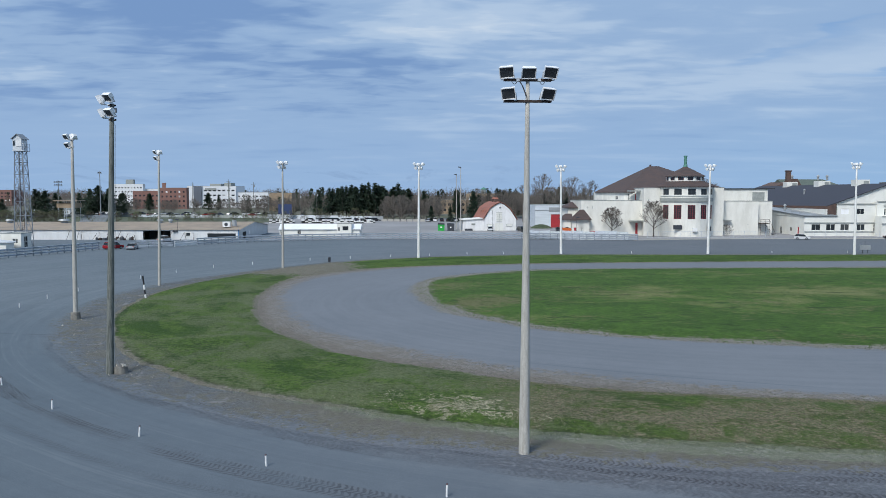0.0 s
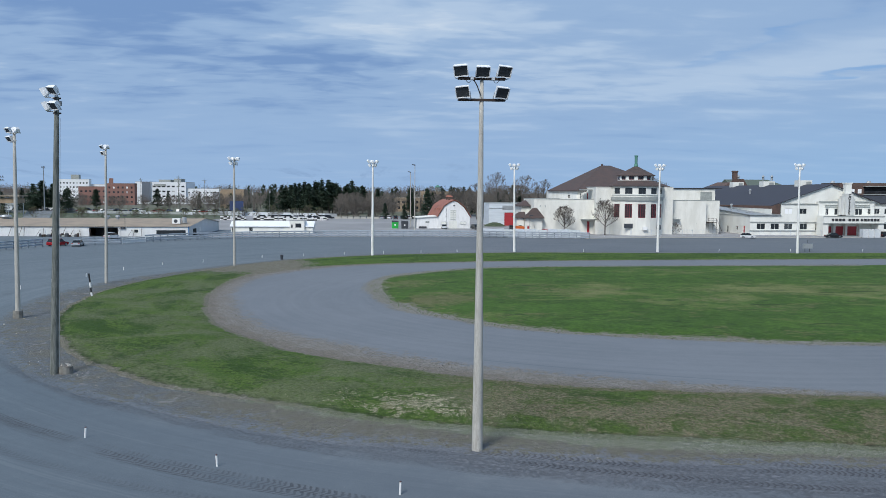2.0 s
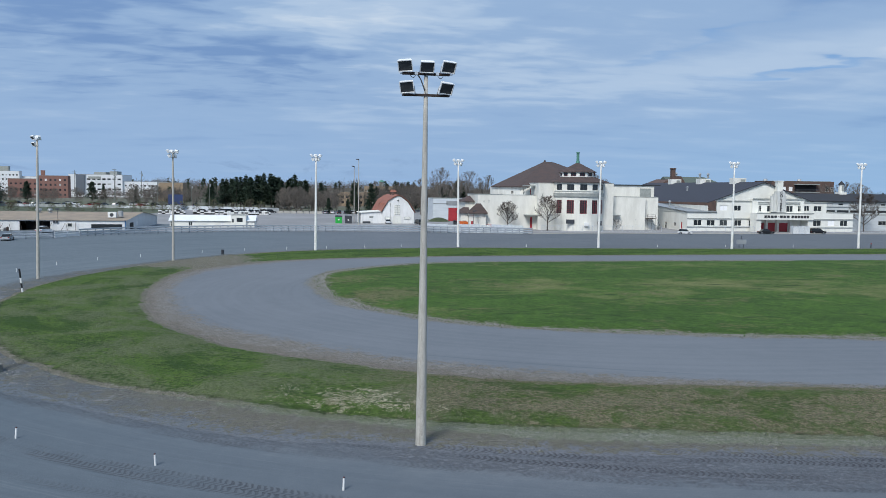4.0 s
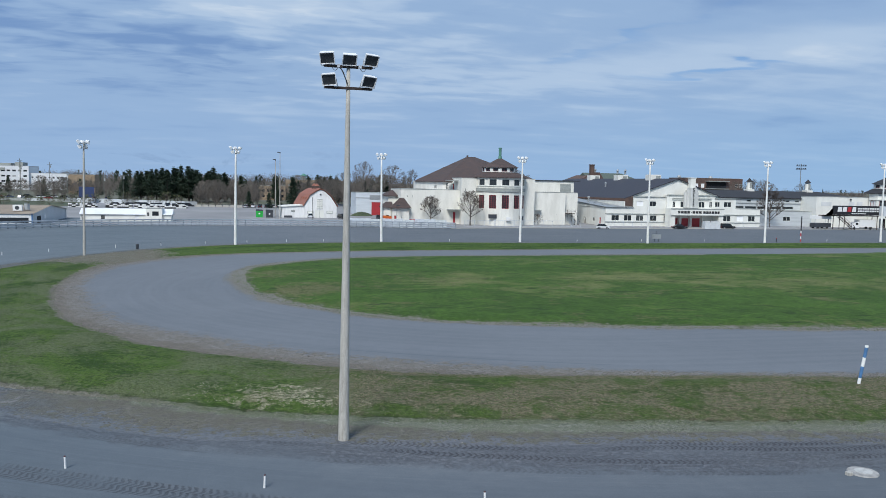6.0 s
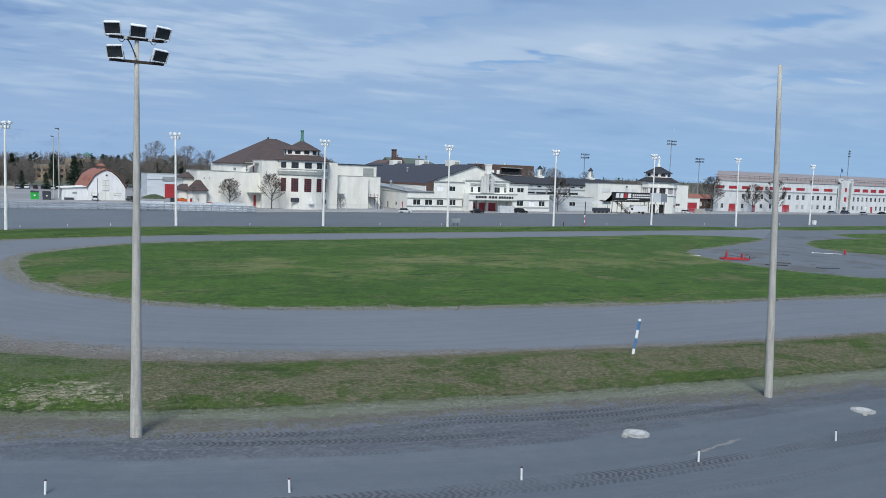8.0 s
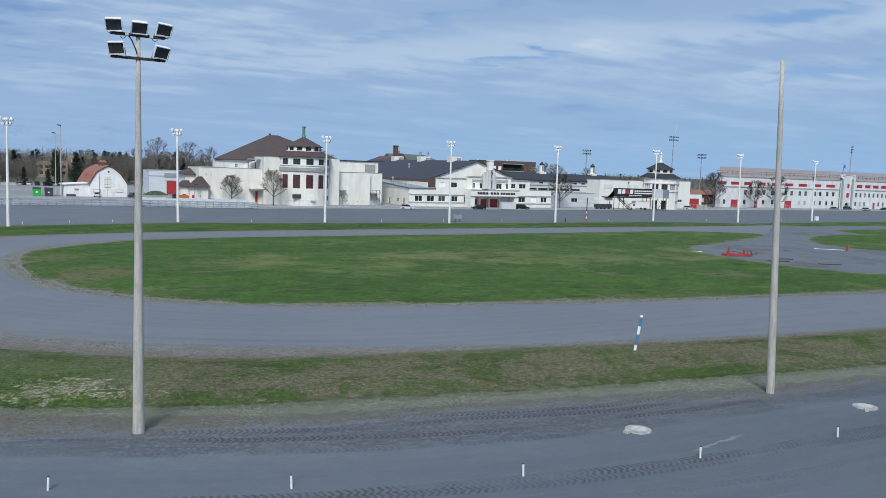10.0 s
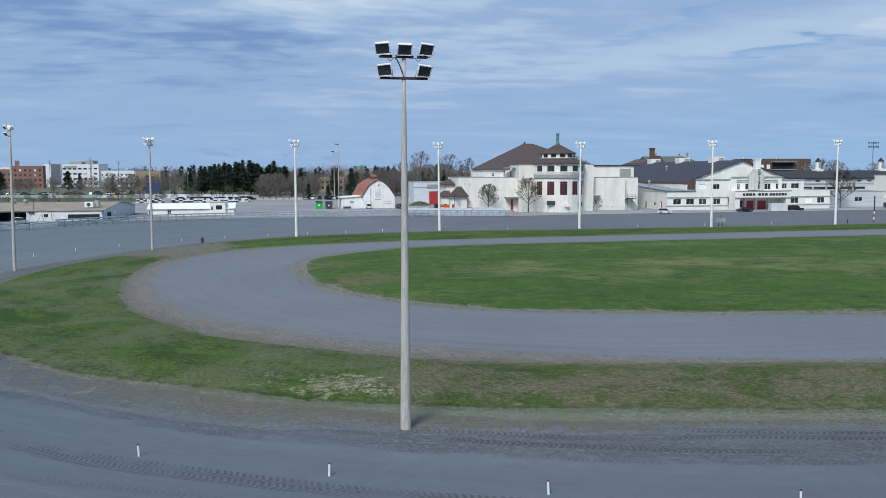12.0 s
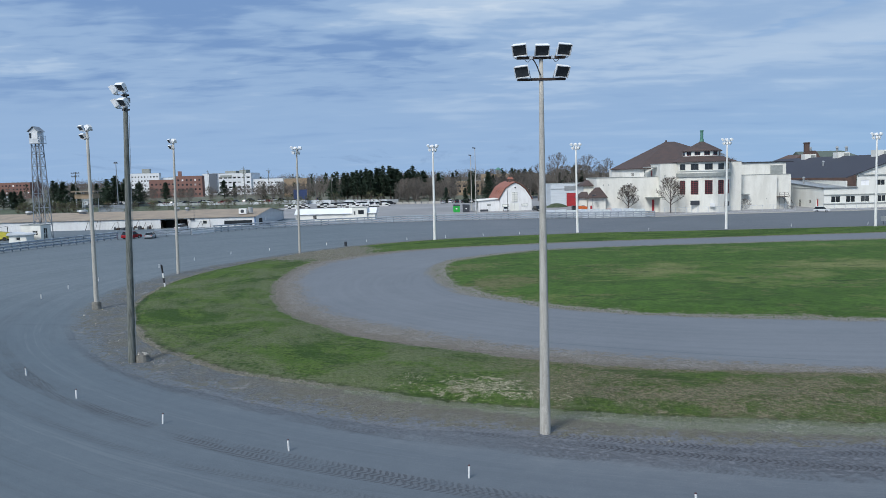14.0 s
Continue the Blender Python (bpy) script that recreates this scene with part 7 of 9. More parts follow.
# no hole in the gable: the doorway's shade is a black panel
part("gable_door", Mesh().box(W - 0.19, W - 0.12, 4.5, 8.0, 0, 1.9), M_SHADEDARK, long_hall, "flat black panel for the shade in a gable doorway")
part("gable_window", Mesh().box(W - 0.19, W - 0.12, 11.5, 12.6, 0.9, 2.0), M_PANE, long_hall, "small dark window")
part("back_wall", Mesh().box(0, W, DEEP - 0.2, DEEP, 0, EAVE), M_SIDING, long_hall)
m = Mesh()
m.add([(-0.3, -0.3, EAVE - 0.03), (W + 0.3, -0.3, EAVE - 0.03), (W + 0.3, DEEP / 2, RIDGE), (-0.3, DEEP / 2, RIDGE), (-0.3, DEEP + 0.3, EAVE - 0.03), (W + 0.3, DEEP + 0.3, EAVE - 0.03)], [(0, 1, 2, 3), (3, 2, 5, 4)])
m.add([(-0.3, -0.3, EAVE - 0.13), (W + 0.3, -0.3, EAVE - 0.13), (W + 0.3, -0.3, EAVE - 0.03), (-0.3, -0.3, EAVE - 0.03), (W + 0.3, DEEP / 2, RIDGE - 0.12)], [(0, 1, 2, 3)])
part("roof", m, M_TANROOF, long_hall, "tan gravel roof")
part("window", Mesh().box(W - 14.6, W - 13.2, -0.05, -0.01, 0.9, 2.0), M_STUCCO2, long_hall)
part("pane", Mesh().box(W - 14.4, W - 13.4, -0.08, -0.051, 1.05, 1.85), M_PANE, long_hall, "dark pane")
part("wide_window", Mesh().box(W - 8.6, W - 0.9, -0.05, -0.01, 0.4, 1.7), M_PANE, long_hall, "long dark window band")
part("window", Mesh().box(3.5, 6.6, -0.05, -0.01, 0.9, 2.0), M_PANE, long_hall, "dark double window")
for x, w in ((14.0, 1.1), (30.0, 1.6), (58.0, 0.9), (61.0, 0.7), (1.0, 0.8)):
    y = DEEP / 2 - 2.5
    z = EAVE + (RIDGE - EAVE) * y / (DEEP / 2) - 0.1
    v = part("roof_ventilator", Mesh().beam((x, y, z), (x, y, z + 0.7), w * 0.6, 12).beam((x, y, z + 0.7), (x, y, z + 1.2), w, 12, w * 0.8), M_ALU, long_hall, "round metal roof ventilator")
u = part("air_unit", Mesh().box(W - 5.5, W - 3.4, 3.6, 4.8, EAVE + 0.55, EAVE + 2.0), M_WHITE, long_hall, "white rooftop air conditioner")
part("grille", Mesh().beam((W - 4.5, 3.58, EAVE + 1.25), (W - 4.5, 3.595, EAVE + 1.25), 0.5, 14), M_CHARCOAL, u, "round dark grille")
part("roof_fan", Mesh().beam((W - 2.6, 5, EAVE + 0.8), (W - 2.6, 5, EAVE + 2.3), 0.7, 12, 0.6), M_ALU, long_hall, "grey roof fan")
part("lamp_mast", Mesh().beam((W - 17.0, 0.6, EAVE), (W - 17.0, 0.6, EAVE + 2.7), 0.06, 6).box(W - 17.5, W - 16.6, 0.3, 0.8, EAVE + 2.6, EAVE + 2.95), M_CHARCOAL, long_hall, "thin roof lamp mast")
for k in (-17.9, -17.2):
    part("wall_lamp", Mesh().box(W + k, W + k + 0.45, -0.4, -0.01, EAVE - 0.7, EAVE - 0.2), M_CHARCOAL, long_hall)

# ---- the white timing house ----
tim = Building("timing_house", "long low white house with a small square lookout", -40, 231, "house")
tim.shell(-50.0, -26.4, 231.0, 236.5, 0, 1.9, M_STUCCO2, front=[(5.2, 6.3, 0.5, 1.7), (14.0, 15.1, 0.5, 1.7), (0.2, 0.9, 0, 1.7)], parapet=0.05, cols=2, rows=1)
m = Mesh()
m.add([(-50.3, 230.6, 1.95), (-26.0, 230.6, 1.95), (-26.0, 233.7, 3.5), (-50.3, 233.7, 3.5), (-50.3, 236.9, 1.95), (-26.0, 236.9, 1.95)], [(0, 1, 2, 3), (3, 2, 5, 4), (0, 3, 4), (1, 5, 2)])
tim.part("roof", m, material("white_metal_roof", (0.80, 0.81, 0.82), 0.4, 0.1, 0.03, 0.5, 8), "bright white metal roof")
tim.shell(-33.0, -28.7, 230.3, 233.6, 0, 3.65, M_STUCCO2, front=[(1.7, 3.4, 1.7, 2.9), (0.4, 0.9, 1.6, 2.6)], cols=1, rows=1, frame=M_CHARCOAL)

# ---- the lattice tower with its cabin ----
tower = Building("lookout_tower", "tall steel lattice tower with a white gabled cabin on top", -99, 182, "tower")
tx, ty = -99.2, 182.0


def leg(k, z):
    h = 1.5 - 0.58 * min(1, z / 22.3)
    return Vector((tx + (h if k in (1, 2) else -h), ty + (h if k in (2, 3) else -h), z))


for k in range(4):
    tower.part("leg", Mesh().beam(leg(k, 0), leg(k, 22.4), 0.11, 4), M_TOWER)
levels = [0.0, 3.8, 7.4, 10.8, 14.0, 17.0, 19.8, 22.3]
for z0, z1 in zip(levels, levels[1:]):
    for k in range(4):
        j = (k + 1) % 4
        tower.part("brace", Mesh().beam(leg(k, z0), leg(j, z1), 0.055, 4), M_TOWER)
        tower.part("brace", Mesh().beam(leg(j, z0), leg(k, z1), 0.055, 4), M_TOWER)
        tower.part("tie_bar", Mesh().beam(leg(k, z1), leg(j, z1), 0.07, 4), M_TOWER)
m = Mesh()
for k in range(44):
    m.beam((tx - 0.3, ty, 0.5 * k + 0.2), (tx + 0.3, ty, 0.5 * k + 0.2), 0.03, 4)
for x in (-0.3, 0.3):
    m.beam((tx + x, ty, 0), (tx + x, ty, 22.3), 0.05, 4)
tower.part("ladder", m, M_RUST, "dark steel ladder")
tower.box("floor", M_STEEL, tx - 1.15, tx + 1.5, ty - 1.4, ty + 1.4, 22.3, 22.5)
cab = tower.box("cabin", M_GREYSIDING, tx - 1.08, tx + 0.98, ty - 1.3, ty + 1.3, 22.5, 25.1, "pale sided cabin")
part("window", Mesh().box(tx - 0.95, tx - 0.55, ty - 1.37, ty - 1.31, 23.6, 24.7), M_PANE, cab, "dark window")
part("door_panel", Mesh().box(tx - 0.25, tx + 0.90, ty - 1.37, ty - 1.31, 23.4, 24.8), M_SIDING, cab, "white panel")
m = Mesh()
m.add([(tx + x, ty + y, z) for y in (-1.55, 1.5) for x, z in ((-1.40, 25.0), (-0.05, 26.18), (1.30, 25.0), (1.30, 25.12), (-0.05, 26.30), (-1.40, 25.12))],
      [(0, 1, 4, 5), (1, 2, 3, 4), (11, 10, 7, 6), (10, 9, 8, 7), (5, 4, 10, 11), (4, 3, 9, 10), (6, 7, 1, 0), (7, 8, 2, 1), (0, 5, 11, 6), (2, 8, 9, 3)])
tower.part("roof", m, M_TOWER, "thin dark grey gabled roof")
tower.part("gable", Mesh().prism([(tx - 1.06, 25.11), (tx + 0.96, 25.11), (tx - 0.05, 26.0)], ty - 1.26, ty - 1.1), M_GREYSIDING, "pale gable")
m = Mesh()
for y in (-1.35, 0, 1.35):
    m.beam((tx + 1.45, ty + y, 22.5), (tx + 1.45, ty + y, 24.0), 0.05, 4)
for z in (23.2, 23.6, 24.0):
    m.beam((tx + 1.45, ty - 1.35, z), (tx + 1.45, ty + 1.35, z), 0.045, 4)
    m.beam((tx + 0.98, ty - 1.35, z), (tx + 1.45, ty - 1.35, z), 0.045, 4)
tower.part("railing", m, M_STEEL, "steel balcony railing")


M_RAIL = material("bright_galvanised_rail", (0.38, 0.425, 0.475), 0.5, 0.1, 0.08, 0.6, 20)


# ---- steel guardrail round the outside of the track ----
def guardrail(points, label, levels=(0.48, 1.05, 1.62), solid=None):
    line = curve(points, 1.9)
    ob = thing("guardrail", label, "guardrail", pose(*line[0], 0), "guardrails round the track")
    back = pose(-line[0][0], -line[0][1], 0)
    t = np.gradient(line, axis=0)
    t /= np.hypot(*t.T)[:, None]
    nrm = np.stack([-t[:, 1], t[:, 0]], 1)
    for z in levels:
        m = Mesh()
        prof = [(0.00, -0.17), (0.09, -0.13), (0.09, -0.06), (0.0, 0.0), (0.09, 0.06), (0.09, 0.13), (0.0, 0.17)]
        k = len(prof)
        for (x, y), (nx, ny) in zip(line, nrm):
            m.v += [(x + nx * (d + 0.1), y + ny * (d + 0.1), z + h) for d, h in prof]
        m.f = [(i * k + j, i * k + j + 1, (i + 1) * k + j + 1, (i + 1) * k + j) for i in range(len(line) - 1) for j in range(k - 1)]
        part("rail", m, M_RAIL, ob, "corrugated galvanised rail", place=back)
    post = Mesh().box(-0.13, 0.13, -0.09, 0.09, -0.05, max(levels) + 0.12).data("post", M_TOWER)
    for (x, y), (tx_, ty_) in zip(line, t):
        p = new("post", post)
        p.parent, p.matrix_basis = ob, back @ pose(x - ty_ * -0.05, y - tx_ * 0.05, 0, 0, 0, math.degrees(math.atan2(ty_, tx_)))
    return line


RAIL = "triple galvanised steel guardrail on posts"
guardrail([(-78.4, 174.6), (-82.4, 163), (-87.2, 149.4), (-90, 136), (-90, 120), (-86, 100), (-78, 80)], RAIL)
guardrail([(-64.6, 182.8), (-71.8, 179.2)], RAIL)
guardrail([(49.6, 206.4), (48.8, 206.5), (38.3, 209.2), (24, 213.0), (8.5, 214.6), (-10, 213.9), (-29.7, 210.8), (-43.4, 205.2), (-54, 198.0), (-61.3, 190.2)], RAIL)
# white gate between the rails
g8 = thing("track_gate", "white pipe gate between the guardrails", "gate", pose(-64.3, 183.0, 0, 0, 0, 65))
for z in (0.25, 0.8, 1.35):
    part("gate_bar", Mesh().beam((0, 0, z), (7.4, 0, z), 0.05, 6), M_WHITE, g8)
for x in (0, 3.7, 7.4):
    part("gate_post", Mesh().beam((x, 0, -0.05), (x, 0, 1.5), 0.06, 6), M_WHITE, g8)
part("gate_panel", Mesh().box(0.05, 7.35, 0.06, 0.09, 0.2, 1.0), M_SIDING, g8, "white lower panel")

# pale blocks behind the rail
for k in range(9):
    x = 23.2 + 2.95 * k
    y = 211.6 + 1.9 * max(0, (30 - x) / 8) * 0.5 - 0.12 * max(0, x - 30)
    m = Mesh().prism([(-1.45, 0), (1.45, 0), (1.42, 2.3 + 0.15 * math.sin(k * 2.1)), (-1.42, 2.3 + 0.15 * math.sin(k * 2.1 + 1))], -0.35, 0.35)
    b = part("barrier_block", m, material("pale_block_%d" % k, (0.60 + 0.03 * (k % 3), 0.64 + 0.03 * (k % 3), 0.69), 0.8, 0, 0.1, 1.2, 12, 0.01, (0.42, 0.45, 0.48)) if k < 3 else bpy.data.materials["pale_block_%d" % (k % 3)], None, "pale blue-grey barrier block behind the rail")
    b.matrix_basis = pose(x, y + 1.6, 0, 0, 0, -6)
    tagged(b, category="barrier", group="barrier blocks behind the guardrail")


# ---- vehicles ----
M_RUBBER, M_RIM = M_TYRE, material("wheel_rim", (0.45, 0.46, 0.47), 0.35, 0.8)
M_CARGLASS = material("car_glass", (0.015, 0.018, 0.02), 0.06)
M_TAIL = material("tail_lamp", (0.35, 0.01, 0.01), 0.3)
M_HEAD = material("head_lamp", (0.75, 0.76, 0.78), 0.2)
PAINT = {}


def paint(name, col):
    if name not in PAINT:
        PAINT[name] = material(name + "_car_paint", col, 0.25, 0.2, 0.03, 2, 30)
    return PAINT[name]


def car(x, y, rz, colour, col, kind="car", label=None, group=""):
    """A parked car; its nose points along local -y."""
    tall = kind in ("suv", "hatch")
    h = 1.66 if kind == "suv" else 1.5 if kind == "hatch" else 1.42
    L, w = (4.5, 0.92) if kind != "hatch" else (4.0, 0.86)
    ob = thing("parked_car", label or "%s parked %s" % (colour, {"suv": "sport utility car", "hatch": "hatchback car", "car": "saloon car"}[kind]), "car", pose(x, y, 0, 0, 0, rz), group)
    belt = 0.56 * h
    body = Mesh()
    prof = [(-L / 2, 0.32), (-L / 2 + 0.02, 0.52 * h * 0.9), (-L / 2 + 0.9, belt), (L / 2 - (0.15 if tall else 0.75), belt + 0.03), (L / 2, belt - 0.06), (L / 2, 0.35), (L / 2 - 0.2, 0.24), (-L / 2 + 0.2, 0.24)]
    n = len(prof)
    inset = [0.10, 0.04, 0.03, 0.03, 0.06, 0.08, 0.06, 0.06]
    body.add([(s * (w - i), yy, zz) for s in (-1, 1) for (yy, zz), i in zip(prof, inset)], [tuple(range(n)), tuple(reversed(range(n, 2 * n)))] + [(i, n + i, n + (i + 1) % n, (i + 1) % n) for i in range(n)])
    a, b, c, d = (-L / 2 + 1.0, -L / 2 + 1.75, L / 2 - (0.5 if tall else 1.35), L / 2 - (0.16 if tall else 0.7))
    part("body", body, paint(colour, col), ob)
    cab = [(s * q, yy, zz) for s in (-1, 1) for yy, zz, q in ((a, belt - 0.02, w - 0.06), (b, h - 0.04, w - 0.22), (c, h - 0.04, w - 0.22), (d, belt, w - 0.06))]
    for word, corners in (("side_window", (0, 1, 2, 3)), ("side_window", (7, 6, 5, 4)), ("windscreen", (0, 4, 5, 1)), ("rear_window", (2, 6, 7, 3))):
        part(word, Mesh().add([cab[i] for i in corners], [(0, 1, 2, 3)]), M_CARGLASS, ob, "dark car glass")
    part("car_roof", Mesh().add([(s * (w - 0.2), yy, zz) for zz in (h - 0.06, h) for yy in (b - 0.05, c + 0.05) for s in (-1, 1)], [(0, 2, 3, 1), (4, 5, 7, 6), (0, 1, 5, 4), (2, 6, 7, 3), (0, 4, 6, 2), (1, 3, 7, 5)]), paint(colour, col), ob)
    for s in (-1, 1):
        for yy in (-L / 2 + 0.85, L / 2 - 0.85):
            t_ = part("wheel", Mesh().beam((s * (w - 0.2), yy, 0.32), (s * (w + 0.01), yy, 0.32), 0.32, 14), M_RUBBER, ob, "black tyre")
            part("rim", Mesh().beam((s * (w - 0.1), yy, 0.32), (s * (w + 0.02), yy, 0.32), 0.2, 10), M_RIM, t_, "silver rim")
        part("headlight", Mesh().box(s * (w - 0.32) - 0.17, s * (w - 0.32) + 0.17, -L / 2 - 0.015, -L / 2 + 0.1, 0.58, 0.72), M_HEAD, ob)
        part("tail_light", Mesh().box(s * (w - 0.24) - 0.13, s * (w - 0.24) + 0.13, L / 2 - 0.1, L / 2 + 0.015, 0.62, 0.8), M_TAIL, ob)
    return ob


car(-76.0, 176.6, 155, "red", (0.32, 0.015, 0.02), "suv", "red sport utility car parked in the rail opening")
car(-71.6, 176.4, 190, "silver", (0.45, 0.48, 0.50), "car", "silver saloon car parked beside the guardrail")
car(-74.0, 203.0, 170, "white", (0.75, 0.76, 0.77), "suv", "white car parked before the open garage")
car(95.5, 212.4, 60, "white", (0.78, 0.78, 0.78), "hatch", "white hatchback car parked by the side yard")
car(121.6, 215.6, 80, "black", (0.02, 0.021, 0.024), "car", "dark saloon car parked near the entrance")
car(138.9, 217.4, 85, "black", (0.02, 0.021, 0.024), "suv", "dark car parked beside the white crates")
car(219.5, 226.0, 80, "white", (0.78, 0.78, 0.78), "hatch", "small white car parked before the hall")
car(317.0, 236.5, 88, "blue_grey", (0.16, 0.22, 0.30), "car", "blue-grey car parked along the hall")
car(327.5, 237.5, 92, "dark_blue", (0.05, 0.08, 0.14), "suv", "dark blue car parked along the hall")
car(334.0, 233.0, 90, "silver", (0.45, 0.48, 0.50), "car", "silver saloon car parked along the hall")
car(352.0, 236.0, 88, "black", (0.02, 0.021, 0.024), "car", "dark saloon car parked along the hall")
car(13.8, 262.0, 0, "white", (0.78, 0.78, 0.78), "hatch", "small white car parked before the barn doors")
car(24.0, 258.0, 20, "black", (0.02, 0.021, 0.024), "suv", "dark car parked beside the barn")

# box truck
truck = thing("box_truck", "white box truck with an open-sided cab front", "truck", pose(189.6, 221.0, 0, 0, 0, 0))
part("cargo_box", Mesh().box(-1.2, 5.0, -1.2, 1.2, 0.9, 3.1), M_WHITE, truck, "white cargo box")
part("box_rail", Mesh().box(-1.22, 5.02, -1.22, 1.22, 3.1, 3.18), M_ALU, truck)
part("cab", Mesh().add([(x, y, z) for y in (-1.05, 1.05) for x, z in ((-3.9, 0.5), (-3.9, 1.25), (-3.0, 1.45), (-2.5, 2.25), (-1.25, 2.3), (-1.25, 0.5))],
                       [(0, 5, 4, 3, 2, 1), (6, 7, 8, 9, 10, 11), (0, 1, 7, 6), (1, 2, 8, 7), (2, 3, 9, 8), (3, 4, 10, 9), (4, 5, 11, 10)]), M_WHITE, truck, "white van cab")
part("cab_window", Mesh().box(-2.4, -1.5, -1.08, -1.051, 1.5, 2.1), M_CARGLASS, truck, "dark cab window")
for x in (-3.0, 3.2):
    for y in (-1.1, 0.85):
        part("wheel", Mesh().beam((x, y, 0.42), (x, y + 0.25, 0.42), 0.42, 14), M_RUBBER, truck, "black tyre")

# ---- start gantry with the black banner, screen and stair ----
gan = Building("start_gantry", "black banner gantry on a steel frame with a stair", 186, 219, "gantry")
gan.box("banner", M_BLACK, 177.4, 195.2, 218.8, 219.2, 4.75, 7.7, "black banner board")
for x0, x1, mat in ((179.0, 180.6, M_WHITE), (180.9, 182.4, M_WHITE), (182.7, 184.1, M_RED), (184.4, 185.9, M_WHITE)):
    gan.part("emblem", Mesh().prism([(x0, 5.75), (x1, 5.75), (x1, 7.3), (x0 + 0.25, 7.3)], 218.74, 218.79), mat, "plain emblem block")
for z, n in ((6.55, 9), (5.75, 9)):
    for k in range(n):
        gan.box("banner_bar", M_WHITE, 186.6 + 0.9 * k, 187.3 + 0.9 * k, 218.76, 218.79, z, z + 0.5, "white unreadable bar")
for k in range(7):
    gan.box("banner_bar", M_WHITE, 184.3 + 0.8 * k, 184.9 + 0.8 * k, 218.76, 218.79, 5.05, 5.3, "white unreadable bar")
gan.box("deck", M_RUST, 174.6, 195.2, 219.3, 222.0, 4.3, 4.6, "dark steel deck")
for x in (178.2, 182.4, 194.8):
    for y in (219.5, 221.8):
        gan.part("post", Mesh().beam((x, y, 0), (x, y, 4.3), 0.12, 6), M_RUST)
m = Mesh()
for k in range(14):
    m.box(178.6 + 0.42 * k, 179.05 + 0.42 * k, 217.2, 218.5, 4.3 - 0.31 * k, 4.38 - 0.31 * k)
for y in (217.2, 218.5):
    m.beam((178.6, y, 4.3), (184.5, y, 0.05), 0.09, 4)
    m.beam((178.6, y, 5.3), (184.5, y, 1.05), 0.05, 4)
    for k in range(6):
        m.beam((178.6 + 1.18 * k, y, 4.3 - 0.85 * k), (178.6 + 1.18 * k, y, 5.3 - 0.85 * k), 0.04, 4)
gan.part("stair", m, M_RUST, "dark steel stair")
m = Mesh()
m.add([(174.0, 218.8, 4.2), (177.4, 218.8, 4.75), (177.4, 218.8, 7.2), (176.0, 218.8, 5.6)], [(0, 1, 2, 3), (3, 2, 1, 0)])
gan.part("banner_end", m, M_BLACK)
scr = Building("video_screen", "grey video screen cabin on a steel scaffold", 197, 217, "screen")
scr.box("cabinet", M_GREYSIDING, 194.4, 197.6, 216.4, 218.4, 4.5, 7.7, "pale grey cabinet")
scr.box("screen_face", material("grey_led_panel", (0.22, 0.25, 0.29), 0.5), 197.6, 200.4, 216.3, 218.4, 4.5, 7.6, "grey blank screen")
for x in (195.2, 199.6):
    for y in (216.6, 218.2):
        scr.part("scaffold_leg", Mesh().beam((x, y, 0), (x, y, 4.5), 0.09, 6), M_RUST)
scr.part("scaffold_brace", Mesh().beam((195.2, 216.6, 0.2), (199.6, 216.6, 4.3), 0.06, 5).beam((199.6, 216.6, 0.2), (195.2, 216.6, 4.3), 0.06, 5), M_RUST)
# parked trailer with canopy under the gantry
trl = thing("service_trailer", "dark service trailer with a white canopy", "trailer", pose(175.5, 222.0, 0))
part("chassis", Mesh().box(-3.0, 3.0, -1.2, 1.2, 0.6, 1.9), M_CHARCOAL, trl, "dark trailer body")
part("canopy", Mesh().prism([(-3.0, 3.3), (3.0, 3.3), (2.8, 4.3), (-2.8, 4.3)], -1.4, 1.4), M_WHITE, trl, "white canopy")
for x in (-2.8, 2.8):
    for y in (-1.1, 1.1):
        part("canopy_post", Mesh().beam((x, y, 1.9), (x, y, 3.3), 0.05, 5), M_STEEL, trl)
for x in (-1.8, 1.6):
    for y in (-1.3, 1.05):
        part("wheel", Mesh().beam((x, y, 0.42), (x, y + 0.25, 0.42), 0.42, 14), M_RUBBER, trl, "black tyre")

# crates by the entrance, board on the far verge, white box, bin
for k in range(3):
    c = thing("wire_crate", "white wire crate beside the arena entrance", "crate", pose(130.6 + 1.75 * k, 215.8, 0), "crates by the entrance")
    part("crate_body", Mesh().box(-0.8, 0.8, -0.8, 0.8, 0.1, 2.4), M_GREYSIDING, c)
    m = Mesh()
    for q in range(6):
        m.box(-0.82 + 0.32 * q, -0.76 + 0.32 * q, -0.84, -0.801, 0.1, 2.4)
    m.box(-0.82, 0.84, -0.84, -0.801, 2.3, 2.42)
    part("crate_slats", m, M_WHITE, c, "white slats")
bd = thing("lap_board", "small grey board on two posts beside the track", "board", pose(86.4, 163.1, 0))
part("board", Mesh().box(-1.1, 1.1, -0.12, 0.12, 0.75, 1.75), M_ALU, bd, "grey board")
for x in (-0.5, 0.5):
    part("post", Mesh().beam((x, 0.05, -0.05), (x, 0.05, 0.8), 0.07, 6), M_CHARCOAL, bd)
part("mast", Mesh().beam((0, 0.1, 1.7), (0, 0.1, 2.5), 0.04, 5), M_CHARCOAL, bd)
ub = part("utility_box", Mesh().box(-0.9, 0.9, -0.5, 0.5, 0, 1.7).box(-0.95, 0.95, -0.55, 0.55, 1.7, 1.8), M_WHITE, None, "white utility box on the far verge")
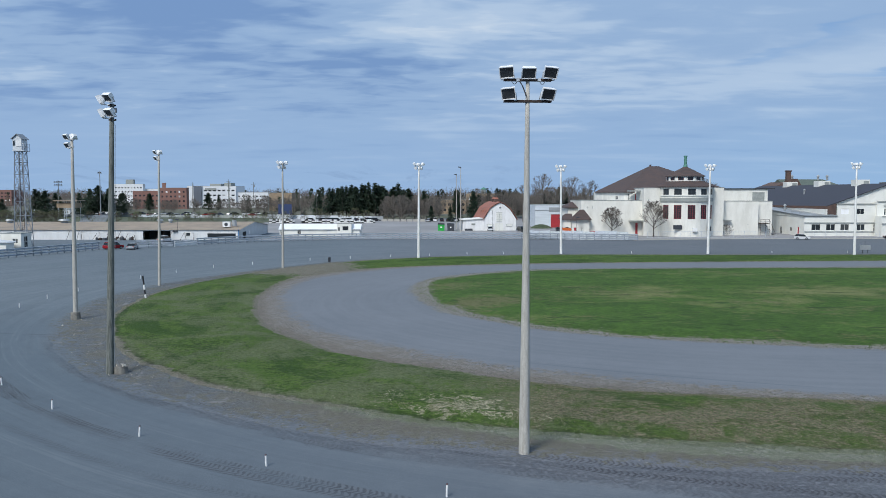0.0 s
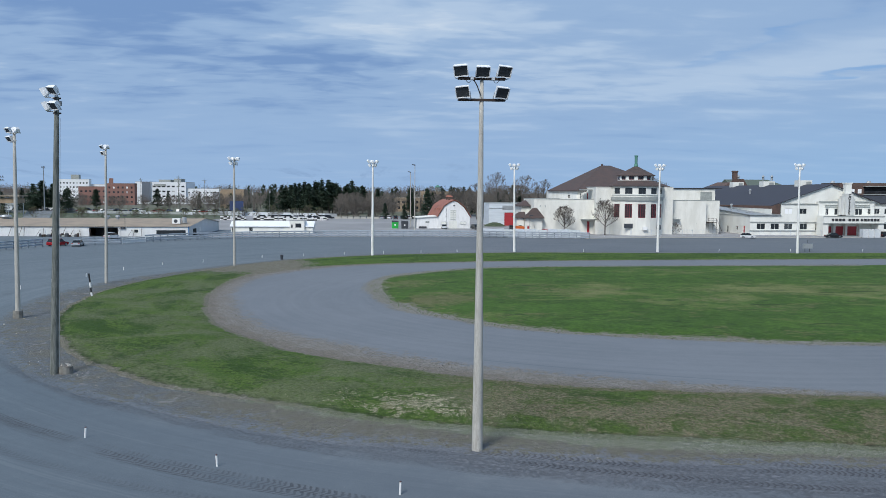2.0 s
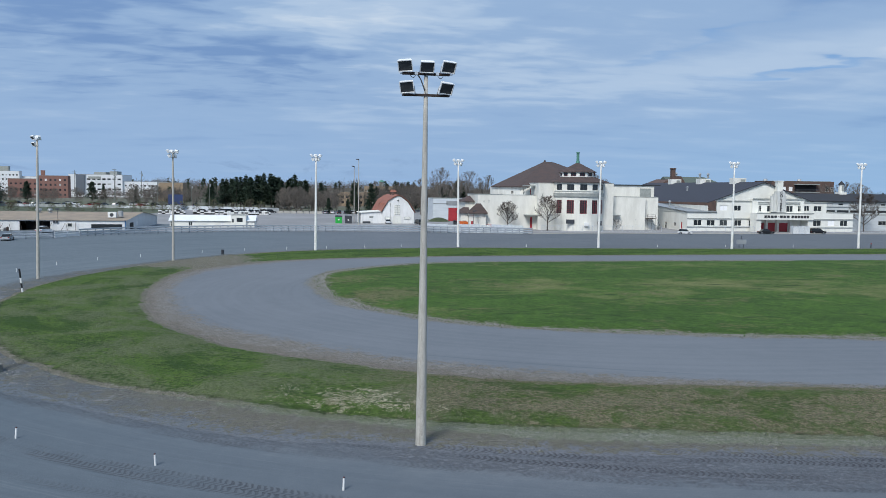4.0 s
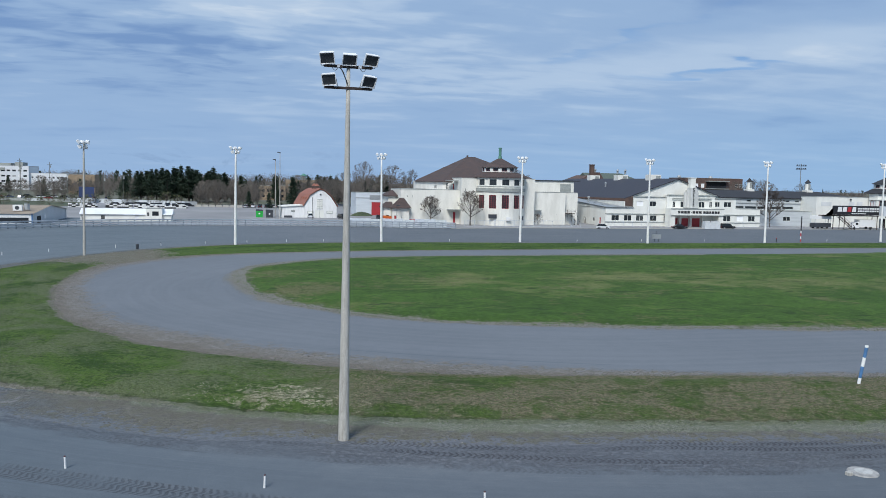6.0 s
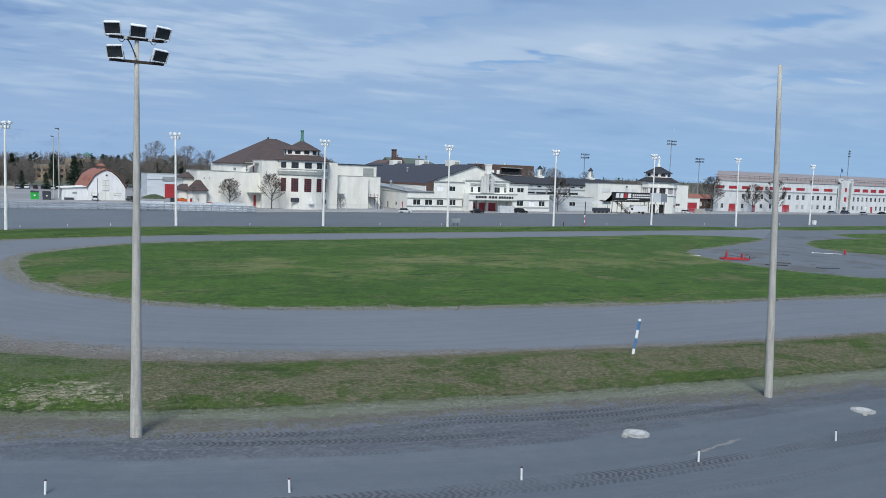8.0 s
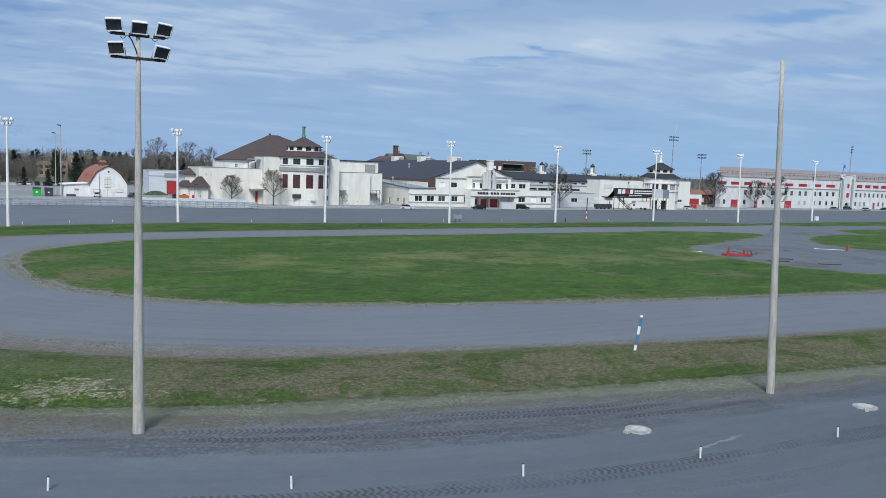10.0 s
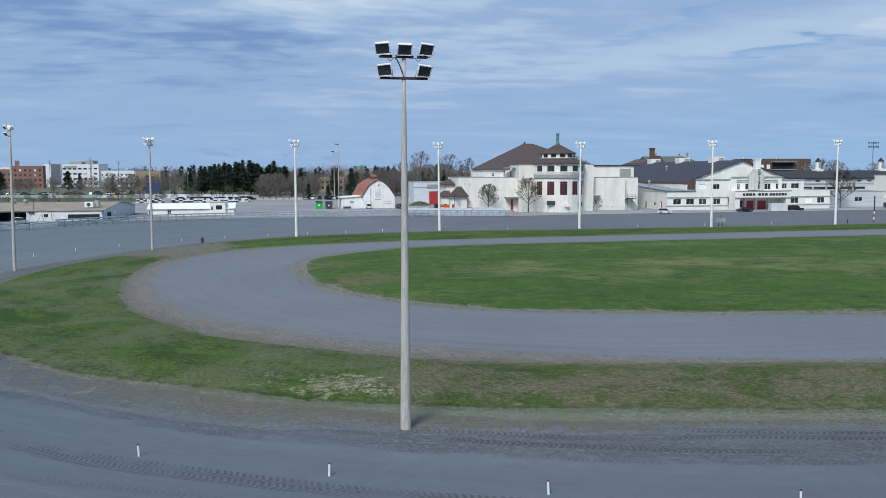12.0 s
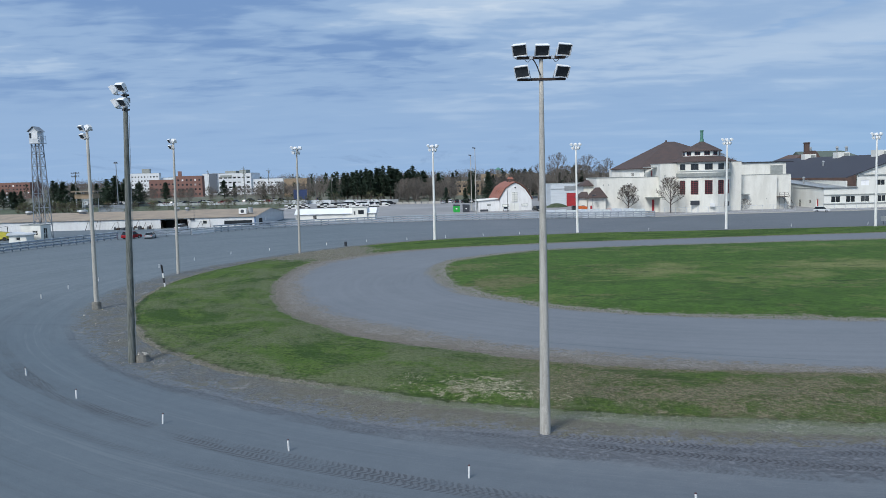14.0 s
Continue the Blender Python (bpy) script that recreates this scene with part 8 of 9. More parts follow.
ub.matrix_basis = pose(220.9, 170.7, 0) @ Matrix.Diagonal((0.65, 0.65, 0.75, 1))
tagged(ub, category="utility box")
bn = thing("trash_bin", "dark green trash bin on the dirt shoulder", "bin", pose(-21.9, 142.8, 0) @ Matrix.Diagonal((0.68, 0.68, 0.70, 1)))
part("drum", Mesh().beam((0, 0, 0), (0, 0, 1.15), 0.36, 14, 0.4), M_CHARCOAL, bn)
part("lid", Mesh().beam((0, 0, 1.15), (0, 0, 1.25), 0.42, 14, 0.36), M_BLACK, bn, "black lid")

# manhole rings beside the near straight
def ring_slab(x, y, rz):
    ob = thing("concrete_slab", "round pale concrete manhole slab set in the track shoulder", "manhole slab", pose(x, y, 0, 0, 0, rz), "manhole slabs")
    part("slab", Mesh().beam((0, 0, -0.05), (0, 0, 0.05), 0.69, 24, 0.64), material("worn_slab", (0.36, 0.355, 0.34), 0.9, 0, 0.15, 3, 30, 0.01), ob)
    part("cover", Mesh().beam((0.05, 0, 0.05), (0.05, 0, 0.07), 0.38, 20), material("pale_cover", (0.48, 0.48, 0.46), 0.8), ob, "pale lid")
    part("stone", Mesh().box(-0.98, -0.76, -0.12, 0.1, -0.02, 0.14), M_CONCRETE, ob)


ring_slab(25.9, 28.95, 10)
ring_slab(40.9, 27.4, 40)

# harrow and small gear on the paved infield
har = thing("track_harrow", "red steel track harrow standing on the infield", "harrow", pose(99.6, 91.0, 0, 0, 0, -20) @ Matrix.Diagonal((0.75, 0.75, 0.75, 1)))
m = Mesh()
m.box(-3.0, 3.0, -0.9, -0.7, 0.15, 0.5)
m.box(-3.0, 3.0, 0.9, 1.1, 0.15, 0.5)
for x in (-3.0, -1.5, 0, 1.5, 2.8):
    m.box(x, x + 0.2, -0.9, 1.1, 0.2, 0.45)
part("frame", m, M_RED, har, "red steel frame")
for x, h in ((-2.2, 1.9), (1.4, 1.5)):
    part("upright", Mesh().box(x, x + 0.3, -0.2, 0.1, 0.4, h), M_RED, har)
m = Mesh()
for k in range(12):
    a, b = 2 * math.pi * k / 12, 2 * math.pi * (k + 1) / 12
    m.beam((2.6 + 0.55 * math.cos(a), -0.3, 0.75 + 0.55 * math.sin(a)), (2.6 + 0.55 * math.cos(b), -0.3, 0.75 + 0.55 * math.sin(b)), 0.06, 5)
part("wheel_hoop", m, M_BLACK, har, "black steel hoop")
part("drawbar", Mesh().beam((2.8, 0, 0.4), (4.4, -0.3, 0.7), 0.06, 5).beam((-2, 0, 1.2), (1.4, 0, 0.7), 0.05, 5), M_BLACK, har)
hy = thing("hydrant", "small red hydrant at the end of a white pipe", "hydrant", pose(131.5, 94.6, 0) @ Matrix.Diagonal((0.8, 0.8, 0.8, 1)))
part("barrel", Mesh().beam((0, 0, 0), (0, 0, 1.0), 0.2, 10).beam((0, 0, 1.0), (0, 0, 1.25), 0.24, 10, 0.1), M_RED, hy)
part("outlet", Mesh().beam((-0.35, 0, 0.7), (0.35, 0, 0.7), 0.12, 8), M_RED, hy)
pp = part("white_pipe", Mesh().beam((0, 0, 0.08), (-4.0, 3.2, 0.08), 0.05, 8), M_WHITE, None, "long white pipe lying on the paving")
pp.matrix_basis = pose(131.0, 94.9, 0)
tagged(pp, category="pipe")
for x, y, sx, sy, mat, what in ((106.5, 79.2, 3.2, 0.9, M_CHARCOAL, "dark flat drain grate on the paving"), (104.5, 86.2, 3.0, 0.5, M_RUST, "rusty flat steel plate on the paving"), (101.0, 84.0, 3.2, 0.6, M_RUST, "rusty flat steel plate on the paving"),
                                (97.5, 98.2, 2.4, 0.5, M_WHITE, "white board lying on the paving"), (117.5, 96.0, 1.2, 0.5, M_CHARCOAL, "dark block lying on the paving")):
    b = part("ground_plate", Mesh().box(-sx / 2, sx / 2, -sy / 2, sy / 2, 0.0, 0.09), mat, None, what)
    b.matrix_basis = pose(x, y, 0.01, 0, 0, -25)
    tagged(b, category="plate")

# ---- sheds and gear beside the tower ----
shed = Building("yard_shed", "small beige flat-roofed shed", -98, 178, "shed")
shed.shell(-101.2, -96.6, 176.0, 180.4, 0, 3.55, M_STUCCO, front=[(2.6, 3.9, 1.3, 2.4)], right=[(1.0, 2.6, 0.3, 2.9)], parapet=0.05)
booth = Building("ticket_booth", "tiny white booth with a grey roof", -100, 172.6, "booth")
booth.shell(-101.4, -97.4, 171.4, 174.6, 0, 1.7, M_STUCCO2, front=[(1.6, 2.6, 0.5, 1.3)], parapet=0.05, cols=1, rows=1)
booth.part("roof", Mesh().prism([(-101.8, 1.72), (-97.0, 1.72), (-97.4, 2.0), (-101.4, 2.3)], 171.0, 175.0), M_GREYSIDING, "pale roof")
mc = thing("yellow_machine", "yellow loader with a dark canopy", "machine", pose(-108.0, 180.0, 0))
part("machine_body", Mesh().prism([(-1.5, 0.4), (1.4, 0.4), (1.5, 1.9), (-0.9, 2.2), (-1.6, 1.4)], -0.8, 0.8), M_YELLOW, mc)
part("canopy", Mesh().add([(-1.2, -0.9, 3.0), (1.6, -0.9, 3.4), (1.6, 0.9, 3.4), (-1.2, 0.9, 3.0)], [(0, 1, 2, 3), (3, 2, 1, 0)]), M_BLACK, mc, "dark canopy")
for x in (-1.0, 1.4):
    part("canopy_post", Mesh().beam((x, 0, 1.8), (x, 0, 3.2), 0.07, 5), M_BLACK, mc)
for x in (-1.0, 1.0):
    for y in (-0.95, 0.75):
        part("wheel", Mesh().beam((x, y, 0.45), (x, y + 0.2, 0.45), 0.45, 12), M_RUBBER, mc, "black tyre")
random.seed(5)
for k in range(16):
    x = -110 + 2.35 * k + random.uniform(-0.6, 0.6)
    m = Mesh().beam((0, 0, 0), (random.uniform(-1.0, 1.0), 0.9, random.uniform(1.6, 2.6)), 0.05, 5)
    b = part("leaning_bar", m, M_RUST, None, "rusty bar leaning on the siding")
    b.matrix_basis = pose(x + 6, 211.8, 0)
    tagged(b, category="bar", group="bars leaning on the stable wall")
for x, n_ in ((-95, 5), (-90.5, 8), (-78.0, 4)):
    for k in range(n_):
        w, h = random.uniform(0.3, 0.7), random.uniform(0.4, 1.1)
        m = Mesh().add([(sx * w * q, sy * 0.4 * q, z) for z, q in ((0, 1.0), (h * 0.7, 0.9), (h, 0.5)) for sx, sy in ((-1, -1), (1, -1), (1, 1), (-1, 1))],
                       [(4 * r_ + i, 4 * r_ + (i + 1) % 4, 4 * r_ + 4 + (i + 1) % 4, 4 * r_ + 4 + i) for r_ in range(2) for i in range(4)] + [(8, 9, 10, 11)])
        b = part("scrap_bag", m, (M_CHARCOAL, M_RUST, M_LEDGE)[k % 3], None, "dark sack of gear lying by the wall")
        b.matrix_basis = pose(x + 0.75 * k + random.uniform(-0.2, 0.2), 210.8 + random.uniform(-0.5, 0.5), 0, 0, 0, random.uniform(-30, 30))
        tagged(b, category="sack", group="gear by the stable wall")

# ---- dumpsters, bins, lamp poles by the barn ----
def dumpster(x, y, w, mat, lidmat, label, name="dumpster"):
    ob = thing(name, label, "dumpster", pose(x, y, 0))
    part("tub", Mesh().prism([(-w * 0.46, 0.0), (w * 0.46, 0.0), (w / 2, 2.1), (-w / 2, 2.1)], -1.0, 1.0), mat, ob)
    m = Mesh()
    for s in (-0.3, 0, 0.3):
        m.box(s * w - 0.06, s * w + 0.06, -1.06, -1.001, 0.3, 2.0)
    part("rib", m, mat, ob)
    part("lid", Mesh().prism([(-w / 2 - 0.05, 2.1), (w / 2 + 0.05, 2.1), (w / 2 - 0.1, 2.5), (-w / 2 + 0.1, 2.65)], -1.05, 1.05), lidmat, ob, "sloping lid")
    return ob


d = dumpster(-2.6, 263.6, 2.3, M_GREEN, M_CHARCOAL, "bright green steel dumpster on the lot")
part("plate", Mesh().box(-0.25, 0.25, -1.1, -1.062, 1.0, 1.45), M_WHITE, d, "plain white plate")
d = dumpster(0.6, 262.4, 2.4, M_CHARCOAL, M_CHARCOAL, "charcoal plastic dumpster on the lot")
part("plate", Mesh().box(-0.2, 0.2, -1.1, -1.062, 1.0, 1.4), M_WHITE, d, "plain white plate")
dumpster(33.9, 226.0, 2.4, M_ORANGE, M_ORANGE, "orange steel skip beside the gatehouse")
dumpster(32.2, 231.0, 1.4, M_CHARCOAL, M_BLACK, "dark bin beside the gatehouse")
pk = part("planter_box", Mesh().box(-1.3, 1.3, -0.4, 0.4, 0, 0.7), M_CHARCOAL, None, "dark box along the lean-to")
pk.matrix_basis = pose(6.6, 263.4, 0)
tagged(pk, category="box")


def street_lamp(x, y, h, rz=0, mat=M_CONCRETE, label="tall grey street lamp", r=0.16):
    ob = thing("street_lamp", label, "street lamp", pose(x, y, 0, 0, 0, rz))
    part("pole", Mesh().beam((0, 0, -0.05), (0, 0, h), r, 8, r * 0.6), mat, ob)
    part("lamp_head", Mesh().prism([(-0.15, h - 0.05), (0.9, h + 0.15), (0.9, h + 0.4), (-0.15, h + 0.3)], -0.25, 0.25), M_CHARCOAL, ob, "dark lamp head")
    return ob


street_lamp(3.75, 250.0, 20.6, 180)
street_lamp(2.6, 276.0, 19.0, 180)
street_lamp(36.9, 226.6, 5.4, 0, M_BLACK, "black lantern post by the gatehouse", 0.09)
b = part("thin_post", Mesh().beam((0, 0, -0.05), (0, 0, 7.2), 0.08, 6), M_CHARCOAL, None, "thin dark post before the barn")
b.matrix_basis = pose(13.6, 247.0, 0)
tagged(b, category="post")


def flood_mast(x, y, h, rows, cols, mat=M_TOWER, label="tall stadium light mast with a rack of floodlights", w=1.15):
    ob = thing("light_mast", label, "light mast", pose(x, y, 0))
    part("mast", Mesh().beam((0, 0, -0.1), (0, 0, h + 1.0), 0.28, 8, 0.17), mat, ob)
    for r_ in range(rows):
        z = h - 1.6 * r_
        part("rack", Mesh().beam((-cols * w / 2, 0, z), (cols * w / 2, 0, z), 0.1, 4), M_TOWER, ob)
        for c_ in range(cols):
            part("lamp", Mesh().prism([(-0.26, -0.24), (0.26, -0.24), (0.20, 0.26), (-0.20, 0.26)], -0.3, 0.2), M_CHARCOAL, ob, "dark lamp", place=pose((c_ + 0.5) * w - cols * w / 2, -0.2, z + 0.45))
    return ob


ms = flood_mast(306.4, 330.0, 33.4, 2, 6)
part("antenna", Mesh().beam((0.6, 0, 33), (1.6, 0, 41), 0.06, 4), M_STEEL, ms, "thin antenna")
flood_mast(327.8, 330.0, 24.6, 2, 6)
flood_mast(248.4, 330.0, 23.8, 2, 5)
flood_mast(454.2, 330.0, 34.4, 3, 2)
flood_mast(-199.4, 400.0, 18.2, 2, 4, M_WOOD)
flood_mast(-178.0, 400.0, 22.9, 1, 2)
fl = thing("flag_pole", "thin roof flag pole with a dark flag", "flag pole", pose(333.5, 246.0, 13.3))
part("pole", Mesh().beam((0, 0, -0.1), (0.6, 0, 7.6), 0.08, 6), M_CHARCOAL, fl)
part("flag", Mesh().prism([(0.5, 6.0), (1.9, 5.6), (1.6, 7.2), (0.6, 7.5)], -0.03, 0.03), M_BLUE, fl, "folded dark blue flag")


# ---- chain-link fence and kerb along the buildings ----
def chain_fence(x0, y0, x1, y1, h=1.9, step=3.0, label="low chain-link fence on steel posts"):
    ob = thing("chain_fence", label, "fence", pose(x0, y0, 0))
    n = max(1, int(math.hypot(x1 - x0, y1 - y0) / step))
    post = Mesh().beam((0, 0, -0.05), (0, 0, h), 0.045, 5).data("post", M_STEEL)
    for k in range(n + 1):
        p = new("post", post)
        p.parent, p.matrix_basis = ob, pose((x1 - x0) * k / n, (y1 - y0) * k / n, 0)
    for z in (h - 0.02, 0.15):
        part("fence_rail", Mesh().beam((0, 0, z), (x1 - x0, y1 - y0, z), 0.03, 4), M_STEEL, ob)
    m = Mesh()
    length = math.hypot(x1 - x0, y1 - y0)
    d = Vector((x1 - x0, y1 - y0, 0)) / length
    u = 0.0
    while u < length:
        for s in (1, -1):
            a, b = u, u + s * h
            if 0 <= b <= length:
                m.beam(d * a, d * b + Vector((0, 0, h)), 0.008, 3, cap=False)
        u += 0.6
    tagged(part("mesh_wire", m, M_STEEL, ob, "thin steel mesh"), kind="stuff")


chain_fence(55.0, 217.5, 92.0, 221.0)
chain_fence(100.0, 221.5, 121.0, 221.0)
chain_fence(141.0, 221.2, 176.0, 224.0)
chain_fence(200.0, 225.0, 262.0, 231.0)
chain_fence(262.0, 236.0, 350.0, 240.5)
for k, (x, y) in enumerate(((140, 222), (141.5, 221.6), (230.0, 228.2), (227.4, 228.0))):
    b = part("stacked_blocks", Mesh().box(-1.1, 1.1, -0.7, 0.7, 0, 1.1).box(-0.9, 0.9, -0.6, 0.6, 1.1, 1.7), M_CONCRETE, None, "grey concrete blocks stacked by the fence")
    b.matrix_basis = pose(x, y, 0, 0, 0, 5 * k)
    tagged(b, category="blocks")

kerb = Mesh()
kl = curve([(49, 208.5), (70, 213.5), (100, 214.5), (140, 216.5), (190, 220.0), (240, 226.0), (300, 231.0), (400, 236.0)], 6.0)
for (x0, y0), (x1, y1) in zip(kl, kl[1:]):
    kerb.add([(x0, y0, 0), (x1, y1, 0), (x1, y1, 0.16), (x0, y0, 0.16), (x0, y0 + 0.35, 0.16), (x1, y1 + 0.35, 0.16)], [(0, 1, 2, 3), (3, 2, 5, 4)])
structure("kerb", kerb, M_CONCRETE, "pale concrete kerb between track and yard")
structure("yard_pavement", strip(kl + np.array([0, 0.35]), kl * np.array([1.0, 0]) + np.array([0, 246.0]), 2, lambda u, x, y: 0.15), M_LOT, "cracked pale grey asphalt yard before the buildings")
structure("parking_lot", Mesh().slab([(-80, 250), (-52, 250), (-52, 206.5), (-30, 214), (0, 216), (24, 215.5), (46, 209.5), (47, 330), (30, 424), (-25, 362), (-80, 392)], -0.2, 0.02), M_LOT, "worn pale asphalt parking lot")


# ---- trees ----
M_TWIG = material("grey_brown_bark", (0.105, 0.085, 0.072), 0.95, 0, 0.2, 1.0, 8)
M_TWIG2 = material("pale_grey_bark", (0.17, 0.15, 0.13), 0.95, 0, 0.2, 1.0, 8)
M_NEEDLE = material("dark_spruce_needles", (0.036, 0.062, 0.036), 0.9, 0, 0.2, 0.6, 6, second=(0.024, 0.044, 0.027))
M_BUD = material("yellow_green_buds", (0.150, 0.180, 0.080), 0.9, 0, 0.25, 0.8, 8)
M_WOODS = material("leafless_woodland", (0.125, 0.108, 0.098), 0.95, 0, 0.3, 0.05, 1.5, second=(0.080, 0.070, 0.066))
M_FARGREEN = material("far_evergreens", (0.022, 0.036, 0.020), 0.95, 0, 0.3, 0.08, 1.5, second=(0.012, 0.022, 0.014))


def bare_tree_meshes(seed, height, spread, trunk, depth, kids, upright, r0, twig=0.016):
    """Trunk and leafless crown of one tree: a leader with limbs all the way up, forking into ever thinner twigs within an egg-shaped crown."""
    rnd = random.Random(seed)
    wood, crown = Mesh(), Mesh()
    half = height * 0.40 * spread
    mid = trunk + (height - trunk) * 0.48

    def room(p, d):
        """Metres from p along d to the rim of the crown."""
        a, b, c = p.x / half, p.y / half, (p.z - mid) / ((height - trunk) * 0.54)
        e, f, g = d.x / half, d.y / half, d.z / ((height - trunk) * 0.54)
        qa, qb, qc = e * e + f * f + g * g, a * e + b * f + c * g, a * a + b * b + c * c - 1
        return max(0.3, (-qb + math.sqrt(max(0.0, qb * qb - qa * qc))) / qa)

    def grow(p, d, length, r, level):
        n = 3 if level < 2 else 2
        into, sides = (wood, 5) if level < 1 else (crown, 3)
        q, dd = p, d
        pts = [(q, r)]
        for k in range(n):
            dd = (dd + Vector((rnd.uniform(-1, 1), rnd.uniform(-1, 1), rnd.uniform(-0.5, 0.9))) * 0.16).normalized()
            e = q + dd * length / n
            r2 = max(twig * 0.7, r * (1 - 0.75 * (k + 1) / n))
            into.beam(q, e, max(twig, pts[-1][1]), sides, r2, cap=False)
            q = e
            pts.append((q, r2))
        if level >= depth - 1:
            return
        for k in range(kids + 1 + (2 if level == 0 else 0)):
            u = rnd.uniform(0.25, 1.0)
            s = min(n - 1, int(u * n))
            start = pts[s][0].lerp(pts[s + 1][0], u * n - s)
            side = Vector((rnd.uniform(-1, 1), rnd.uniform(-1, 1), rnd.uniform(-0.4, 0.8)))
            side = (side - d * side.dot(d)).normalized()
            nd = (d * upright + side * rnd.uniform(0.45, 0.85) + Vector((0, 0, 0.15))).normalized()
            grow(start, nd, min(length * rnd.uniform(0.40, 0.72), room(start, nd) * rnd.uniform(0.45, 1.05)), max(twig, pts[s][1] * 0.6), level + 1)

    top = height * 0.80
    wood.tube([(0, 0, -0.1), (0.02, 0, trunk), (0.08, 0.05, (trunk + top) / 2), (0.0, 0.1, top)], [r0 * 1.15, r0 * 0.9, r0 * 0.5, 0.03], 7)
    limbs = 14
    for k in range(limbs):
        u = k / (limbs - 1)
        z = trunk * 0.95 + (top - trunk) * u ** 1.2
        a = 2.4 * k + rnd.uniform(-0.4, 0.4)
        rise = 0.65 + 1.0 * u + rnd.uniform(-0.15, 0.2)
        d = Vector((math.cos(a), math.sin(a), rise)).normalized()
        p = Vector((0.03, 0.03, z))
        grow(p, d, room(p, d) * rnd.uniform(0.70, 1.06), r0 * (0.58 - 0.34 * u), 0)
    return wood, crown


def bare_tree(x, y, label, seed, height, spread=0.9, trunk=2.0, depth=4, kids=3, upright=0.9, r0=0.2, mat=None, group="leafless trees"):
    ob = thing("bare_tree", label, "tree", pose(x, y, 0), group)
    wood, crown = bare_tree_meshes(seed, height, spread, trunk, depth, kids, upright, r0, 0.015 if height > 11 else 0.010)
    part("trunk", wood, mat or M_TWIG, ob, "forked bark-covered trunk and limbs")
    part("crown", crown, mat or M_TWIG, ob, "leafless twig crown")
    return ob


bare_tree(47.0, 226.6, "small round leafless tree before the cream wall", 3, 8.6, 1.0, 2.0, 4, 5, 1.05, 0.16)
bare_tree(58.0, 222.6, "spreading leafless tree before the round tower", 8, 10.3, 1.0, 2.6, 4, 5, 1.10, 0.19)
bare_tree(160.3, 227.0, "dark leafless tree before the low hall", 12, 12.2, 1.0, 2.4, 4, 5, 1.10, 0.21)
bare_tree(247.0, 240.5, "large spreading leafless tree beside the shuttered hall", 21, 14.8, 0.95, 2.8, 4, 5, 1.20, 0.26)
bare_tree(270.5, 240.0, "leafless tree before the shuttered hall", 25, 12.2, 0.9, 2.2, 4, 5, 1.20, 0.21)
bare_tree(284.0, 240.0, "tall leafless tree before the shuttered hall", 31, 14.4, 0.85, 2.4, 4, 5, 1.25, 0.23)
tall = bare_tree(41.0, 345.0, "tall leafless tree behind the roofs", 40, 21.0, 0.8, 5.0, 4, 4, 1.1, 0.4, M_TWIG2)
tall2 = bare_tree(56.0, 360.0, "tall leafless tree behind the roofs", 44, 20.0, 0.9, 4.0, 4, 4, 1.0, 0.4, M_TWIG2)
for x, y, rz, s, src in ((33, 350, 40, 0.95, tall2), (48, 338, 80, 0.9, tall2), (63, 350, 10, 1.0, tall), (26, 372, 0, 0.85, tall2), (111, 345, 60, 1.05, tall), (117, 350, 130, 1.0, tall2), (106, 352, 20, 0.92, tall2), (126, 372, 30, 0.78, tall),
                         (185, 372, 25, 0.85, tall2), (176, 380, 70, 0.8, tall), (214, 330, 200, 0.92, tall2), (226, 335, 20, 0.95, tall), (236, 340, 70, 0.98, tall2), (246, 350, 110, 0.88, tall), (256, 338, 160, 0.9, tall2), (206, 345, 260, 0.85, tall), (266, 352, 260, 0.75, tall2), (290, 345, 10, 0.65, tall)):
    c = copy_thing(src, pose(x, y, 0, 0, 0, rz))
    c.scale = (s * 0.86, s * 0.86, s * 0.86)
bush = bare_tree(81.2, 229.6, "low leafless bush at the foot of the wall", 51, 3.6, 1.5, 0.3, 3, 4, 0.8, 0.06, M_TWIG2)
# grey thickets behind the lot
thick = bare_tree(-22.0, 362.0, "leafless grey-brown tree of the thicket", 60, 12.0, 1.1, 0.6, 4, 4, 0.85, 0.2, M_TWIG2, "thicket behind the lot")
rnd = random.Random(4)
for k in range(22):
    x, y = -29 + 1.15 * k + rnd.uniform(-1.5, 1.5), 368 + rnd.uniform(-6, 20)
    if 7 < k < 10:
        continue
    c = copy_thing(thick, pose(x, y, 0, 0, 0, rnd.uniform(0, 360)))
    s = rnd.uniform(0.65, 1.0)
    c.scale = (s, s, s)
for k in range(26):
    c = copy_thing(thick, pose(16 + 2.0 * k + rnd.uniform(-2, 2), 380 + rnd.uniform(-8, 40), 0, 0, 0, rnd.uniform(0, 360)))
    s = rnd.uniform(0.9, 1.35)
    c.scale = (s, s, s)
for k in range(16):
    c = copy_thing(thick, pose(-118 + 4.6 * k + rnd.uniform(-2, 2), 445 + rnd.uniform(-8, 40), 0, 0, 0, rnd.uniform(0, 360)))
    s = rnd.uniform(0.75, 1.1)
    c.scale = (s, s, s)


for k in range(46):
    y = 446 + rnd.uniform(0, 130)
    c = copy_thing(thick, pose((-0.62 + 0.009 * k + rnd.uniform(-0.02, 0.02)) * y, y, 0, 0, 0, rnd.uniform(0, 360)))
    s = rnd.uniform(0.45, 0.85)
    c.scale = (s, s, s)


